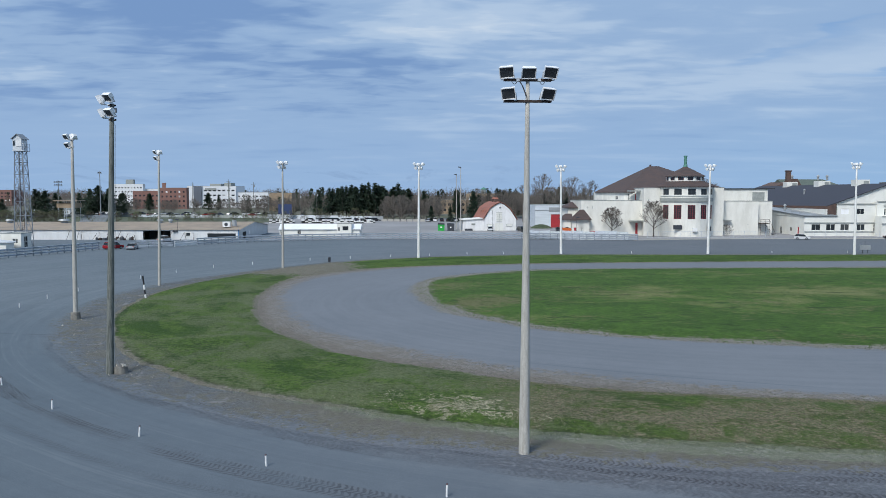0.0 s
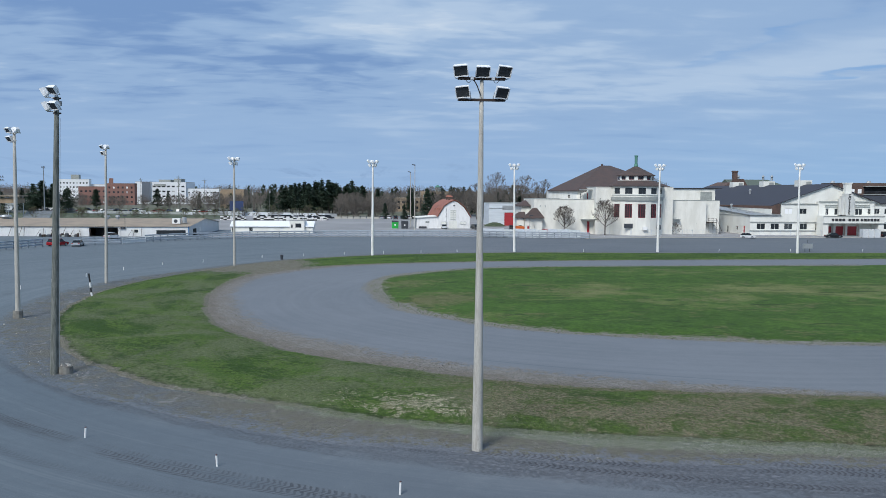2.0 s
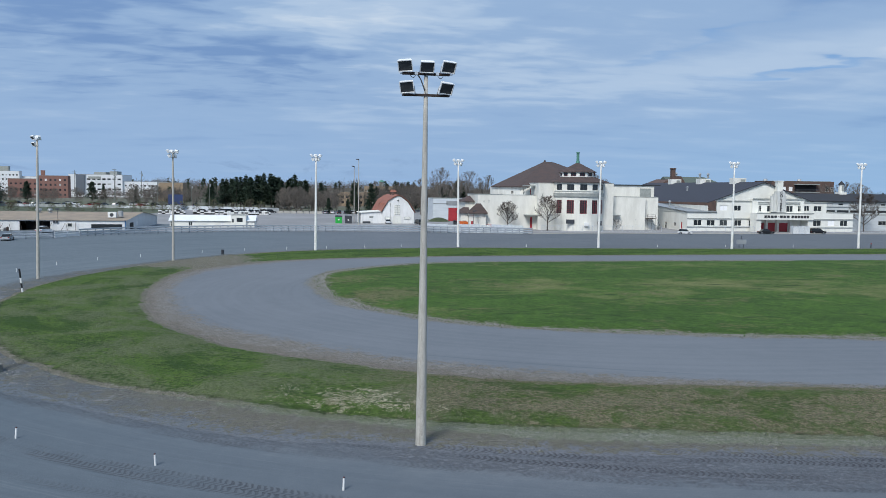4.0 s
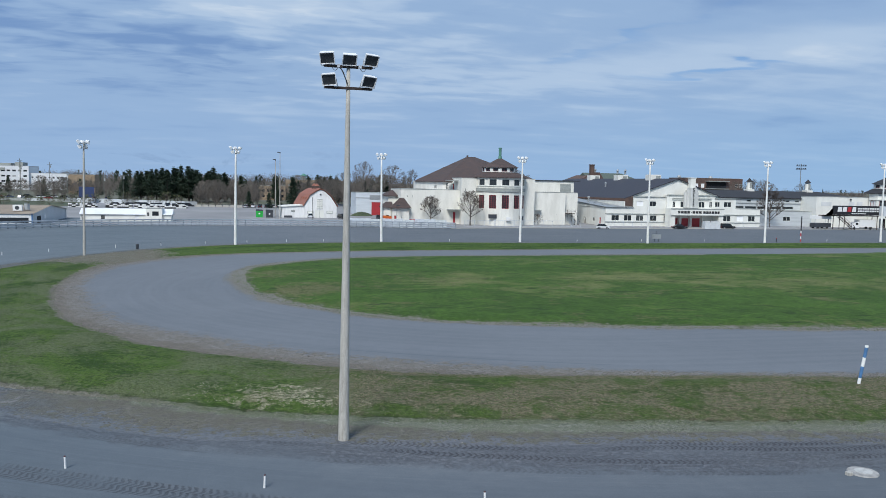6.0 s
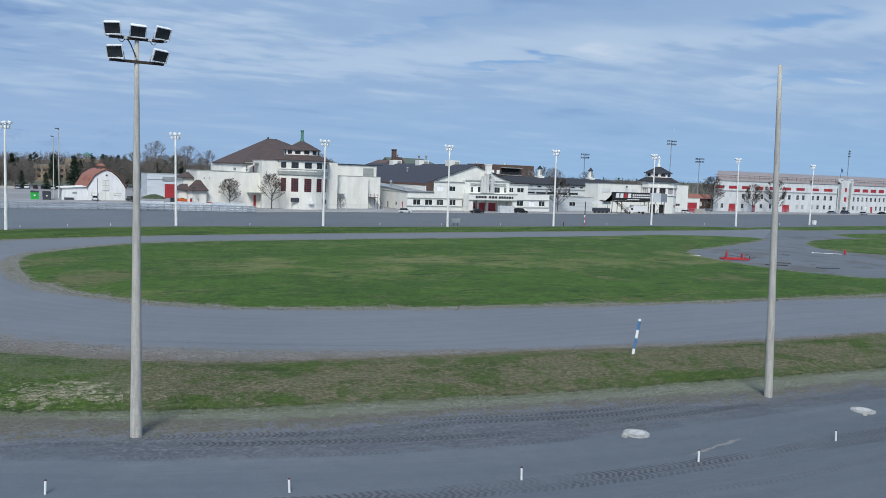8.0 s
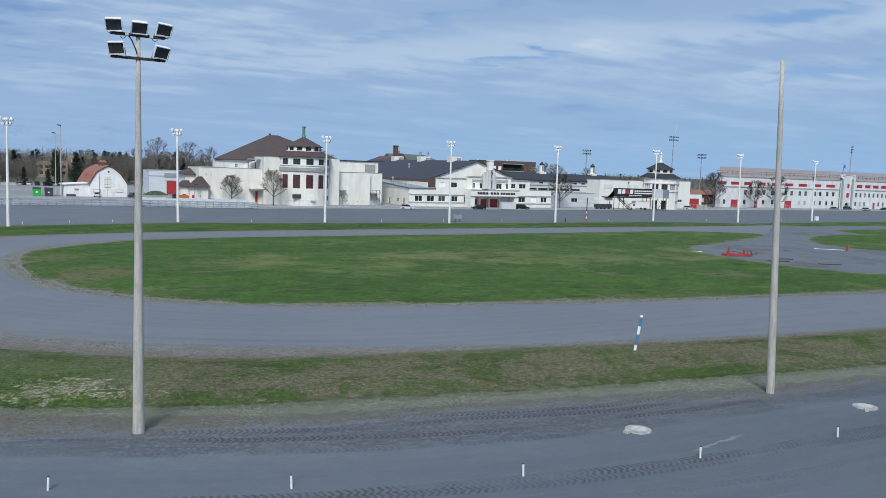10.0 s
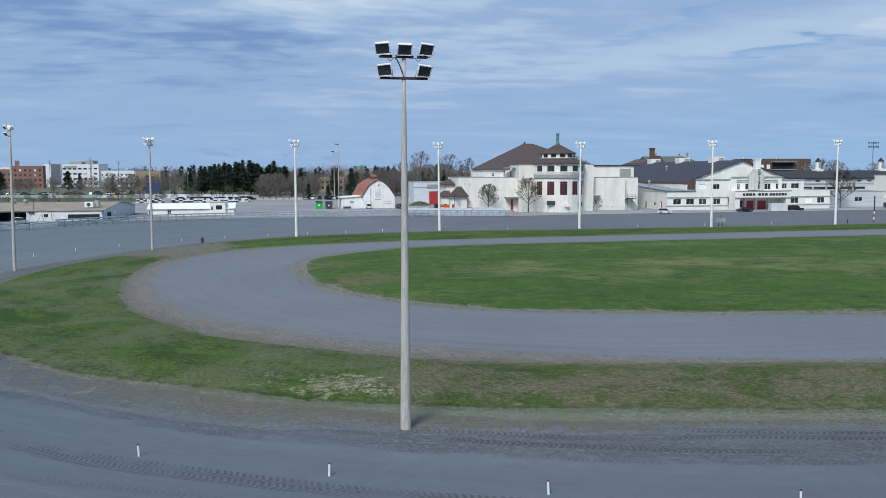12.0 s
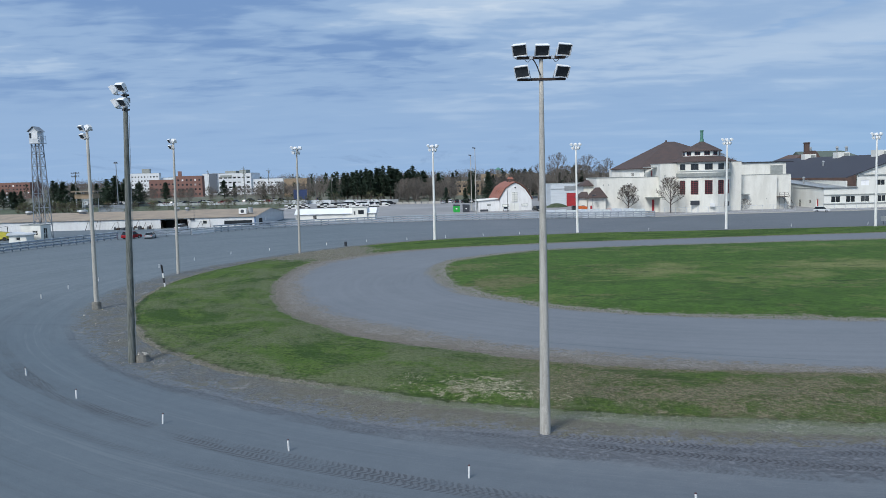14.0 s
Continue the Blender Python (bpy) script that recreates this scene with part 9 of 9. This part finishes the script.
def conifer_meshes(seed, height, width, start, pine=False):
    """A straight trunk with uneven boughs, each carrying clumps of many small needle sprays."""
    rnd = random.Random(seed)
    trunk, crown = Mesh(), Mesh()
    trunk.beam((0, 0, -0.1), (0, 0, height * 0.97), 0.016 * height, 7, 0.03, cap=False)

    def clump(c, rx, rz, count):
        for _ in range(count):
            a, e = rnd.uniform(0, 2 * math.pi), rnd.uniform(-1, 1)
            q = rnd.random() ** 0.4
            p = c + Vector((math.cos(a) * rx * q * math.sqrt(1 - e * e), math.sin(a) * rx * q * math.sqrt(1 - e * e), rz * e * q))
            s_ = rnd.uniform(0.22, 0.46)
            t_ = [Vector((rnd.uniform(-1, 1), rnd.uniform(-1, 1), rnd.uniform(-0.35, 0.35))) * s_ * 1.25 for _ in range(3)]
            crown.add([p + t_[0], p + t_[1], p + t_[2]], [(0, 1, 2)])

    z = start
    lop = rnd.uniform(0, 6.28)
    while z < height * 0.97:
        u = (z - start) / (height - start)
        if pine:
            reach = width * (0.70 + 0.30 * math.sin(min(1.0, u * 1.6) * math.pi * 0.6)) * (1 - u ** 1.25) + 0.22
        else:
            reach = width * (1 - u) ** 0.9 * (0.75 + 0.25 * min(1.0, u * 5)) + 0.16
        for k in range(6 if pine else 7):
            if rnd.random() < 0.12:
                continue
            a = rnd.uniform(0, 2 * math.pi)
            length = reach * rnd.uniform(0.55, 1.12) * (1 + 0.22 * math.cos(a - lop + 2.2 * z))
            d = Vector((math.cos(a), math.sin(a), 0.22 if pine else -0.22))
            for f in (0.35, 0.66, 0.95):
                c = d * length * f + Vector((0, 0, z + rnd.uniform(-0.25, 0.25)))
                clump(c, 0.30 * length * (1.15 - 0.45 * f) + 0.28, 0.10 * length + 0.26, 17 if f > 0.5 else 10)
        z += height * 0.036 * rnd.uniform(0.75, 1.25)
    clump(Vector((0, 0, height * 0.97)), 0.22, 0.8, 14)
    return trunk, crown


def conifer(x, y, seed, height, width, start, label, pine=False):
    ob = thing("spruce", label, "tree", pose(x, y, 0), "dark evergreens behind the lot")
    trunk, crown = conifer_meshes(seed, height, width, start, pine)
    part("trunk", trunk, M_TWIG, ob, "straight bark trunk")
    part("crown", crown, M_NEEDLE, ob, "dark green needle crown")
    return ob


s1 = conifer(9.8, 318, 1, 14.0, 3.8, 0.6, "dense dark spruce behind the barn")
s2 = conifer(-42.5, 415, 2, 19.0, 4.2, 3.0, "tall dark spruce behind the lot")
s3 = conifer(-56.0, 412, 3, 16.5, 4.6, 3.0, "broad dark pine behind the lot", True)
s4 = conifer(-68.0, 408, 4, 15.0, 3.8, 2.0, "dark spruce behind the lot")
EVERGREENS = [(s2, -64, 420, 0.85), (s3, -60, 424, 0.95), (s2, -52, 420, 0.92), (s3, -48.5, 410, 1.0), (s2, -45.5, 426, 0.97), (s3, -38.5, 412, 1.08), (s2, -35.5, 420, 0.92), (s4, -33, 410, 1.05), (s3, -30, 424, 0.95), (s2, -27, 430, 0.88), (s4, -22, 432, 1.05),
              (s3, -72, 430, 0.8), (s2, -40.0, 430, 0.95), (s3, -54, 430, 0.98), (s4, -50.5, 426, 1.1), (s4, -36.8, 428, 1.15),
              (s4, -14, 436, 0.95), (s4, -6, 440, 0.9), (s4, 4, 440, 0.95), (s1, 4.6, 350, 0.62), (s1, -8.0, 352, 0.55), (s1, 0.6, 348, 0.5), (s2, 20, 395, 0.80), (s2, 24, 392, 0.85), (s4, 28, 398, 0.95), (s2, 31, 400, 0.78), (s4, 15, 402, 0.85), (s3, 26, 404, 0.85), (s4, 36, 410, 0.8),
              (s3, 46, 352, 0.85), (s3, 50, 358, 0.9), (s2, 53.5, 360, 0.75), (s4, 43, 356, 0.8),
              (s4, -240, 420, 0.72), (s4, -248, 424, 0.7), (s4, -256, 430, 0.75), (s1, -244, 421, 0.7), (s2, -217.5, 420, 0.76), (s2, -213, 424, 0.75), (s1, -209, 420, 0.85), (s3, -197, 424, 0.68), (s3, -190, 426, 0.88), (s3, -184, 424, 0.92), (s3, -178, 428, 0.85), (s3, -187, 432, 0.9), (s1, -193, 421, 0.8), (s2, -203, 430, 0.7),
              (s3, -186, 415, 1.0), (s3, -181, 418, 1.0), (s3, -191, 417, 0.95), (s3, -176, 420, 0.8), (s2, -221, 418, 0.82), (s4, -215, 417, 0.95), (s4, -172, 560, 0.85), (s4, -166, 565, 0.8), (s4, -206, 540, 0.9), (s4, -230, 600, 0.8), (s4, -120, 470, 0.7), (s4, -100, 520, 0.7), (s1, -280, 400, 0.7), (s1, -300, 420, 0.8), (s2, -262, 500, 0.8)]
EVERGREENS += [((s3, s3, s2)[k % 3], -62 + 3.1 * k, 417 + 5 * (k % 4), 0.84 + 0.05 * (k % 3)) for k in range(13)]
rnd = random.Random(9)
for src, x, y, s in EVERGREENS:
    c = copy_thing(src, pose(x, y, 0, 0, 0, rnd.uniform(0, 360)))
    k = s * rnd.uniform(0.94, 1.06)
    wide = 1.35 if x < -170 else 1.0
    wide *= 1.3 if -80 < x < -20 else 1.0
    c.scale = (k * wide * rnd.uniform(0.9, 1.15), k * wide * rnd.uniform(0.9, 1.15), k)


def budding(x, y, height, seed):
    """A slim young tree in first leaf."""
    rnd_ = random.Random(seed)
    ob = thing("young_tree", "slim young tree in yellow-green bud", "tree", pose(x, y, 0), "young trees beside the field")
    wood, crown = bare_tree_meshes(seed, height, 0.9, height * 0.15, 3, 3, 1.2, 0.06)
    part("trunk", Mesh().add(wood.v + crown.v, wood.f + [tuple(i + len(wood.v) for i in f) for f in crown.f]), M_TWIG, ob, "thin twigs")
    m = Mesh()
    for q in rnd_.sample(crown.v, min(len(crown.v), 900)):
        c = Vector(q) + Vector((rnd_.uniform(-.2, .2), rnd_.uniform(-.2, .2), rnd_.uniform(-.2, .2)))
        a, b = Vector((rnd_.uniform(-1, 1), rnd_.uniform(-1, 1), rnd_.uniform(-1, 1))) * 0.09, Vector((rnd_.uniform(-1, 1), rnd_.uniform(-1, 1), rnd_.uniform(-1, 1))) * 0.09
        m.add([c - a, c + b, c + a], [(0, 1, 2)])
    part("crown", m, M_BUD, ob, "sparse yellow-green buds")
    return ob


y1, y2 = budding(-146.0, 318.0, 5.6, 71), budding(-128.0, 320.0, 5.0, 72)
rnd = random.Random(12)
for k in range(26):
    x = -140 + 4.1 * k + rnd.uniform(-1.2, 1.2)
    c = copy_thing((y1, y2)[k % 2], pose(x, 322 + max(0, (x + 95) * 0.6) + rnd.uniform(-4, 8), 0, 0, 0, rnd.uniform(0, 360)))
    s = rnd.uniform(0.7, 1.1)
    c.scale = (s * 1.3, s * 1.3, s)
for k in range(14):
    c = copy_thing(y1, pose(-172 + 1.7 * k + rnd.uniform(-1, 1), 300 + rnd.uniform(-6, 6), 0, 0, 0, rnd.uniform(0, 360)))
    s = rnd.uniform(0.75, 1.15)
    c.scale = (s * 1.7, s * 1.7, s)


def woods(name, label, count, x0, x1, y0, y1, h0, h1, mat, seed, spiky):
    """Far woodland: many small, uneven crowns in one mesh."""
    rnd_ = random.Random(seed)
    m = Mesh()
    for k in range(count):
        x, y = rnd_.uniform(x0, x1), rnd_.uniform(y0, y1)
        h = rnd_.uniform(h0, h1)
        w = h * (0.20 if spiky else 0.45)
        for j in range(46 if spiky else 120):
            a = rnd_.uniform(0, 2 * math.pi)
            if spiky:
                u = rnd_.random() ** 0.8
                r = w * ((1 - u) * 0.9 + 0.06)
                q = Vector((x + r * math.cos(a) * rnd_.uniform(0.3, 1), y + r * math.sin(a), h * (0.05 + 0.95 * u)))
                s = h * rnd_.uniform(0.04, 0.085)
                m.add([q + Vector((rnd_.uniform(-1, 1), rnd_.uniform(-0.4, 0.4), rnd_.uniform(-1, 1))) * s * 1.5 for _ in range(3)], [(0, 1, 2)])
                continue
            # a leafless crown: short thin sprays within a rounded outline, and a few limbs
            e = rnd_.uniform(-0.75, 1.0)
            q = rnd_.random() ** 0.65
            c = Vector((x + w * q * math.cos(a) * math.sqrt(1 - e * e), y + w * 0.5 * q * math.sin(a), h * (0.58 + 0.40 * e * q)))
            out = Vector((math.cos(a) * rnd_.uniform(0.1, 1.0), rnd_.uniform(-0.3, 0.3), rnd_.uniform(0.3, 1.3))) * h * rnd_.uniform(0.07, 0.17)
            across = Vector((h * rnd_.uniform(0.004, 0.009), 0, h * rnd_.uniform(-0.006, 0.006)))
            if j < 5:
                c, out = Vector((x + rnd_.uniform(-0.15, 0.15) * w, y, 0)), Vector((rnd_.uniform(-0.35, 0.35) * w, 0, h * rnd_.uniform(0.55, 0.8)))
            m.add([c - across, c + across, c + out], [(0, 1, 2)])
    tagged(part(name, m, mat, None, label), category="woods", kind="stuff")


woods("far_woods", "leafless brown woodland along the horizon", 1000, -1100, 60, 760, 1250, 12, 20, M_WOODS, 1, False)
woods("far_woods", "leafless brown woodland behind the town", 420, -560, 60, 500, 690, 5, 9, M_WOODS, 2, False)
woods("far_woods", "leafless brown woodland behind the lot", 160, -130, 60, 450, 560, 8, 13, M_WOODS, 6, False)
woods("far_woods", "leafless brown woodland along the horizon", 700, 60, 1500, 620, 1200, 8, 14, M_WOODS, 3, False)
woods("far_woods", "leafless brown woodland beyond the halls", 420, 330, 950, 400, 760, 7, 11, M_WOODS, 8, False)
woods("far_evergreens", "dark evergreens among the far woods", 110, -900, -100, 720, 1100, 10, 18, M_FARGREEN, 4, True)
woods("far_evergreens", "dark evergreens behind the lot", 60, -110, 60, 470, 640, 10, 16, M_FARGREEN, 7, True)
woods("far_evergreens", "dark evergreens among the far woods", 60, 0, 1300, 620, 1100, 9, 14, M_FARGREEN, 5, True)

# ---- brick house between the halls ----
lodge = Building("brick_house", "low red brick house with a red roof between the halls", 267, 268, "house")
lodge.shell(256.0, 278.0, 268.0, 280.0, 0, 4.6, M_BRICK, front=even(1.0, 21.0, 6, 1.6, 1.2, 3.2), parapet=0.1, rows=1)
m = Mesh()
m.add([(255.4, 267.4, 4.65), (278.6, 267.4, 4.65), (278.6, 274.0, 6.6), (255.4, 274.0, 6.6), (255.4, 280.6, 4.65), (278.6, 280.6, 4.65)], [(0, 1, 2, 3), (3, 2, 5, 4), (0, 3, 4), (1, 5, 2)])
lodge.part("roof", m, M_REDROOF, "faded red gable roof")


# ---- the town behind ----
M_HOSPITAL = material("white_panel_cladding", (0.70, 0.72, 0.74), 0.6, 0, 0.03, 0.05, 2)
M_SLATEPANEL = material("slate_panel", (0.12, 0.14, 0.17), 0.5, 0, 0.04, 0.05, 2)
M_FARBRICK = material("far_red_brick", (0.225, 0.120, 0.100), 0.9, 0, 0.08, 0.05, 1)


def block(name, label, x0, x1, y0, y1, h, mat, rows, cols, w, hh, z0=None, roof=None):
    b = Building(name, label, (x0 + x1) / 2, y0, "building")
    holes = []
    step = (h - 2.0) / max(rows, 1)
    for r_ in range(rows):
        holes += even(0.6, x1 - x0 - 0.6, cols, w, 1.6 + step * r_, 1.6 + step * r_ + hh, "window", 1, 1)
    b.shell(x0, x1, y0, y1, 0, h, mat, front=holes, parapet=0.3, frame=mat, bars=0.12)
    return b


hosp = block("hospital", "white panelled hospital block with ribbon windows", -220, -190, 700, 730, 19.2, M_HOSPITAL, 4, 7, 2.9, 1.6)
hosp.shell(-233.4, -220.02, 699, 730, 0, 19.4, M_HOSPITAL)
hosp.box("dark_panel", M_SLATEPANEL, -227.5, -220.4, 698.4, 698.96, 2, 19.2, "dark slate stair panel")
hosp.box("plant_room", M_LEDGE, -215, -205, 706, 720, 19.2, 21.4, "grey rooftop plant room")
hosp.box("plant_room", M_LEDGE, -202, -196, 706, 720, 19.2, 22.2, "grey rooftop plant room")
hosp.box("wall_sign", M_LEDGE, -217.5, -207.5, 699.6, 699.96, 15.6, 17.6, "grey wall panel")
block("clinic_wing", "white clinic wing with small windows", -190, -160, 702, 730, 13.6, M_HOSPITAL, 3, 9, 1.6, 1.5)
block("brick_block", "red brick office block with rows of dark windows", -240, -217.5, 650, 656, 17.4, M_FARBRICK, 4, 6, 1.7, 1.8)
block("brick_block", "red brick office block with a stair tower", -263, -240.5, 652, 658, 14.8, M_FARBRICK, 3, 6, 1.8, 1.6).box("stair_tower", M_FARBRICK, -238, -235, 651.0, 651.95, 14.8, 21.5, "brick stair tower")
tw = block("apartment_tower", "pale apartment tower with many windows", -342, -312, 800, 806, 22.4, M_HOSPITAL, 5, 9, 1.7, 1.6)
tw.box("plant_room", M_LEDGE, -330, -322, 801, 805, 22.4, 27.0, "grey rooftop plant room")
block("apartment_tower", "pale far apartment block with windows", -312, -290, 805, 820, 17.5, M_HOSPITAL, 4, 6, 1.7, 1.6)
block("brick_apartments", "long orange brick apartment block", -482, -447, 800, 820, 16.5, M_FARBRICK, 4, 9, 2.0, 1.6)
block("brick_apartments", "long orange brick apartment block", -540, -484, 810, 830, 14.5, M_FARBRICK, 3, 11, 2.0, 1.6)
sp = Building("church", "far church with a thin dark spire", -456, 830, "church")
sp.box("tower", M_FARBRICK, -458, -454, 830, 834, 0, 16, "brick church tower")
sp.part("spire", Mesh().beam((-456, 832, 16), (-456, 832, 26), 2.2, 8, 0.05), M_SLATEPANEL, "dark pointed spire")
block("tan_warehouse", "plain tan block behind the thicket", -128.5, -112, 560, 575, 13.0, M_TANBRICK, 0, 1, 1, 1)
block("brick_flats", "tan brick flats behind the barn", -10, 10.5, 480, 495, 8.6, M_TANBRICK, 2, 7, 1.8, 1.7)
block("brick_flats", "tan brick flats behind the trees", 11, 46, 490, 505, 12.4, M_TANBRICK, 3, 10, 1.8, 1.6)
bs = Building("water_tank", "green roofed tank above the trees", 22, 500, "tank")
bs.part("drum", Mesh().beam((22, 500, 0), (22, 500, 15.0), 1.7, 14), M_LEDGE)
bs.part("cap", Mesh().beam((22, 500, 15.0), (22, 500, 16.4), 2.3, 14, 0.4), M_COPPER, "low green cap")
for k, (x, y, w, h, mat) in enumerate(((-232, 470, 9, 5.2, M_GREYSIDING), (-220, 476, 8, 6.0, M_TANBRICK), (-208, 472, 8, 5.5, M_GREYSIDING), (-250, 480, 10, 5.6, M_GREYSIDING), (-286, 478, 11, 5.2, M_GREYSIDING), (-300, 486, 9, 5.8, M_FARBRICK))):
    hs = Building("house", "small far house with a grey gable roof", x, y, "house", "houses beyond the field")
    hs.shell(x - w / 2, x + w / 2, y, y + 9, 0, h * 0.62, mat, front=even(0.5, w - 0.5, 3, 1.2, 1.0, 2.2))
    hs.part("roof", Mesh().prism([(x - w / 2 - 0.4, h * 0.6), (x + w / 2 + 0.4, h * 0.6), (x, h * 1.25)], y - 0.3, y + 9.3), M_LEDGE, "grey gable roof")

# ---- between lot and town: wall, tyres, parked cars, stand, billboard ----
wl_ = [(-215.0, 430.0), (-160, 420.0), (-92.3, 397.5), (-30.3, 361.5)]
for k, ((x0, y0), (x1, y1)) in enumerate(zip(wl_, wl_[1:])):
    L_ = math.hypot(x1 - x0, y1 - y0)
    fw_ = thing("boundary_wall", "long low white boundary wall", "wall", pose(x0, y0, 0, 0, 0, math.degrees(math.atan2(y1 - y0, x1 - x0))))
    n = int(L_ / 6)
    for j in range(n):
        part("panel", Mesh().box(L_ * j / n + 0.05, L_ * (j + 1) / n - 0.05, 0, 0.15, 0, 2.0 if x0 > -100 else 1.3), (M_GREYSIDING if (j * 7) % 5 else M_ALU) if x0 > -100 else (M_LEDGE if (j * 3) % 4 else M_GREYSIDING), fw_)


def tyre_wall(x, y, rz, n, seed):
    rnd_ = random.Random(seed)
    ob = thing("tyre_barrier", "row of stacked black and white tyres", "tyre barrier", pose(x, y, 0, 0, 0, rz), "tyre barriers on the lot")
    ms = {True: Mesh(), False: Mesh()}
    tone = [[(k + j) % 2 == 0 if rnd_.random() < 0.72 else rnd_.random() < 0.7 for j in range(3)] for k in range(n)]
    for k in range(n):
        tall = rnd_.choice((4, 5, 6, 6))
        for r_ in range(2):
            for z in range(tall):
                ms[tone[k // 2][z // 2]].beam((0.72 * k, 0.75 * r_, 0.27 * z), (0.72 * k, 0.75 * r_, 0.27 * z + 0.25), 0.35, 8, 0.33)
    for w_, m in ms.items():
        tagged(part("white_tyres" if w_ else "black_tyres", m, M_WHITE if w_ else M_TYRE, ob, "white painted tyres" if w_ else "black tyres"), kind="stuff")


tyre_wall(-76, 332, -2, 15, 1)
tyre_wall(-62, 331, 0, 14, 2)
tyre_wall(-51, 329, 0, 13, 3)
tyre_wall(-41, 328, 8, 8, 4)
tyre_wall(-36, 332, 10, 7, 5)
for k in range(7):
    b = part("concrete_block", Mesh().box(-1.2, 1.2, -0.4, 0.4, 0, 1.0), M_CONCRETE, None, "pale concrete block at the lot's edge")
    b.matrix_basis = pose(-29 + 1.5 * k * 1.9, 352 - 0.3 * k, 0, 0, 0, rnd.uniform(-6, 6))
    tagged(b, category="block", group="concrete blocks on the lot")
bb = thing("billboard", "dark blue billboard on two posts", "billboard", pose(-80.5, 385, 0))
part("panel", Mesh().box(-3.3, 3.3, -0.15, 0.15, 2.7, 7.3), material("navy_panel", (0.03, 0.05, 0.13), 0.5), bb, "plain dark blue panel")
for x in (-2.2, 2.2):
    part("post", Mesh().beam((x, 0.25, 0), (x, 0.25, 7), 0.15, 6), M_STEEL, bb)
gs = Building("grandstand", "raised timber spectator stand on posts", -161, 330, "stand")
gs.box("gallery", M_TANBRICK, -165.5, -157.5, 330, 336, 6.6, 8.6, "brown boarded gallery")
gs.box("roof", M_TANROOF, -166.5, -156.5, 329, 337, 9.4, 9.8, "thin flat roof")
for x in (-165, -161.5, -158):
    for y in (330.3, 335.6):
        gs.part("post", Mesh().beam((x, y, 0), (x, y, 9.4), 0.15, 6), M_STEEL)
for k in range(6):
    gs.box("bench", M_TOWER, -157, -146, 332 + 0.9 * k, 332.8 + 0.9 * k, 0.5 + 0.5 * k, 0.9 + 0.5 * k, "blue-grey bench row")
pc = [car(-160, 428, 80, "silver", (0.45, 0.48, 0.50), "car", group="cars on the far lot"), car(-154, 432, 100, "black", (0.02, 0.021, 0.024), "suv", group="cars on the far lot"),
      car(-149, 430, 85, "white", (0.78, 0.78, 0.78), "suv", group="cars on the far lot"), car(-143, 431, 95, "dark_blue", (0.05, 0.08, 0.14), "car", group="cars on the far lot"), car(-170, 430, 95, "red", (0.32, 0.015, 0.02), "car", group="cars on the far lot")]
for k in range(34):
    copy_thing(pc[rnd.randrange(5)], pose(-235 + 4.6 * k + rnd.uniform(-1, 1), 446 + 12 * (k % 3) + rnd.uniform(-2, 2), 0, 0, 0, rnd.choice((82, 95, 175))))
for k in range(6):
    copy_thing(pc[(0, 2, 1, 3, 2, 0)[k]], pose(-9 + 2.9 * k, 350 + 2 * (k % 2), 0, 0, 0, 170 + 5 * k))
for k in range(11):
    copy_thing(pc[(2, 0, 2, 2, 1, 0, 2, 3, 0, 2, 1)[k]], pose(-62 + 2.9 * k, 352 + 2.6 * (k % 2), 0, 0, 0, (95, 84, 100, 88)[k % 4]))
for x, y, h in ((-93, 404, 15), (-75, 395, 13), (-170, 520, 20), (-140, 500, 18), (-132, 470, 21), (-112, 450, 19), (-66, 392, 14)):
    p = thing("utility_pole", "grey utility pole with a crossarm", "utility pole", pose(x, y, 0), "utility poles")
    part("pole", Mesh().beam((0, 0, -0.1), (0, 0, h), 0.18, 6, 0.12), M_WOOD, p)
    part("crossarm", Mesh().box(-1.2, 1.2, -0.08, 0.08, h - 1.2, h - 1.0), M_WOOD, p)
    part("transformer", Mesh().beam((0.4, 0, h - 2.8), (0.4, 0, h - 1.6), 0.3, 8), M_ALU, p, "grey transformer can")

# ---- ground beyond the track ----
structure("sports_field", Mesh().slab([(-420, 262), (-80, 252), (-80, 398), (-215, 428), (-420, 440)], -0.2, 0.035), M_FIELD, "dull green sports field behind the stable hall")
structure("far_land", Mesh().slab([(-4000, 440), (-215, 440), (-95, 402), (-30, 366), (30, 424), (420, 424), (4000, 240), (4000, 4000), (-4000, 4000)], -0.2, 0.03), material("distant_land", (0.13, 0.125, 0.095), 1.0, 0, 0.15, 0.01, 0.2, second=(0.085, 0.10, 0.055)), "dull brown and green land reaching to the horizon")
mound = Mesh()
for j in range(7):
    for i in range(16):
        a = 2 * math.pi * i / 16
        r_ = 1 - j / 6
        mound.v.append((33.0 + 4.2 * r_ * math.cos(a), 281.5 + 3.0 * r_ * math.sin(a), 1.5 * (1 - r_ ** 2) - 0.02))
mound.f = [(j * 16 + i, j * 16 + (i + 1) % 16, (j + 1) * 16 + (i + 1) % 16, (j + 1) * 16 + i) for j in range(6) for i in range(16)]
structure("earth_mound", mound, M_FIELD, "low grassy earth mound beside the warehouse", True)
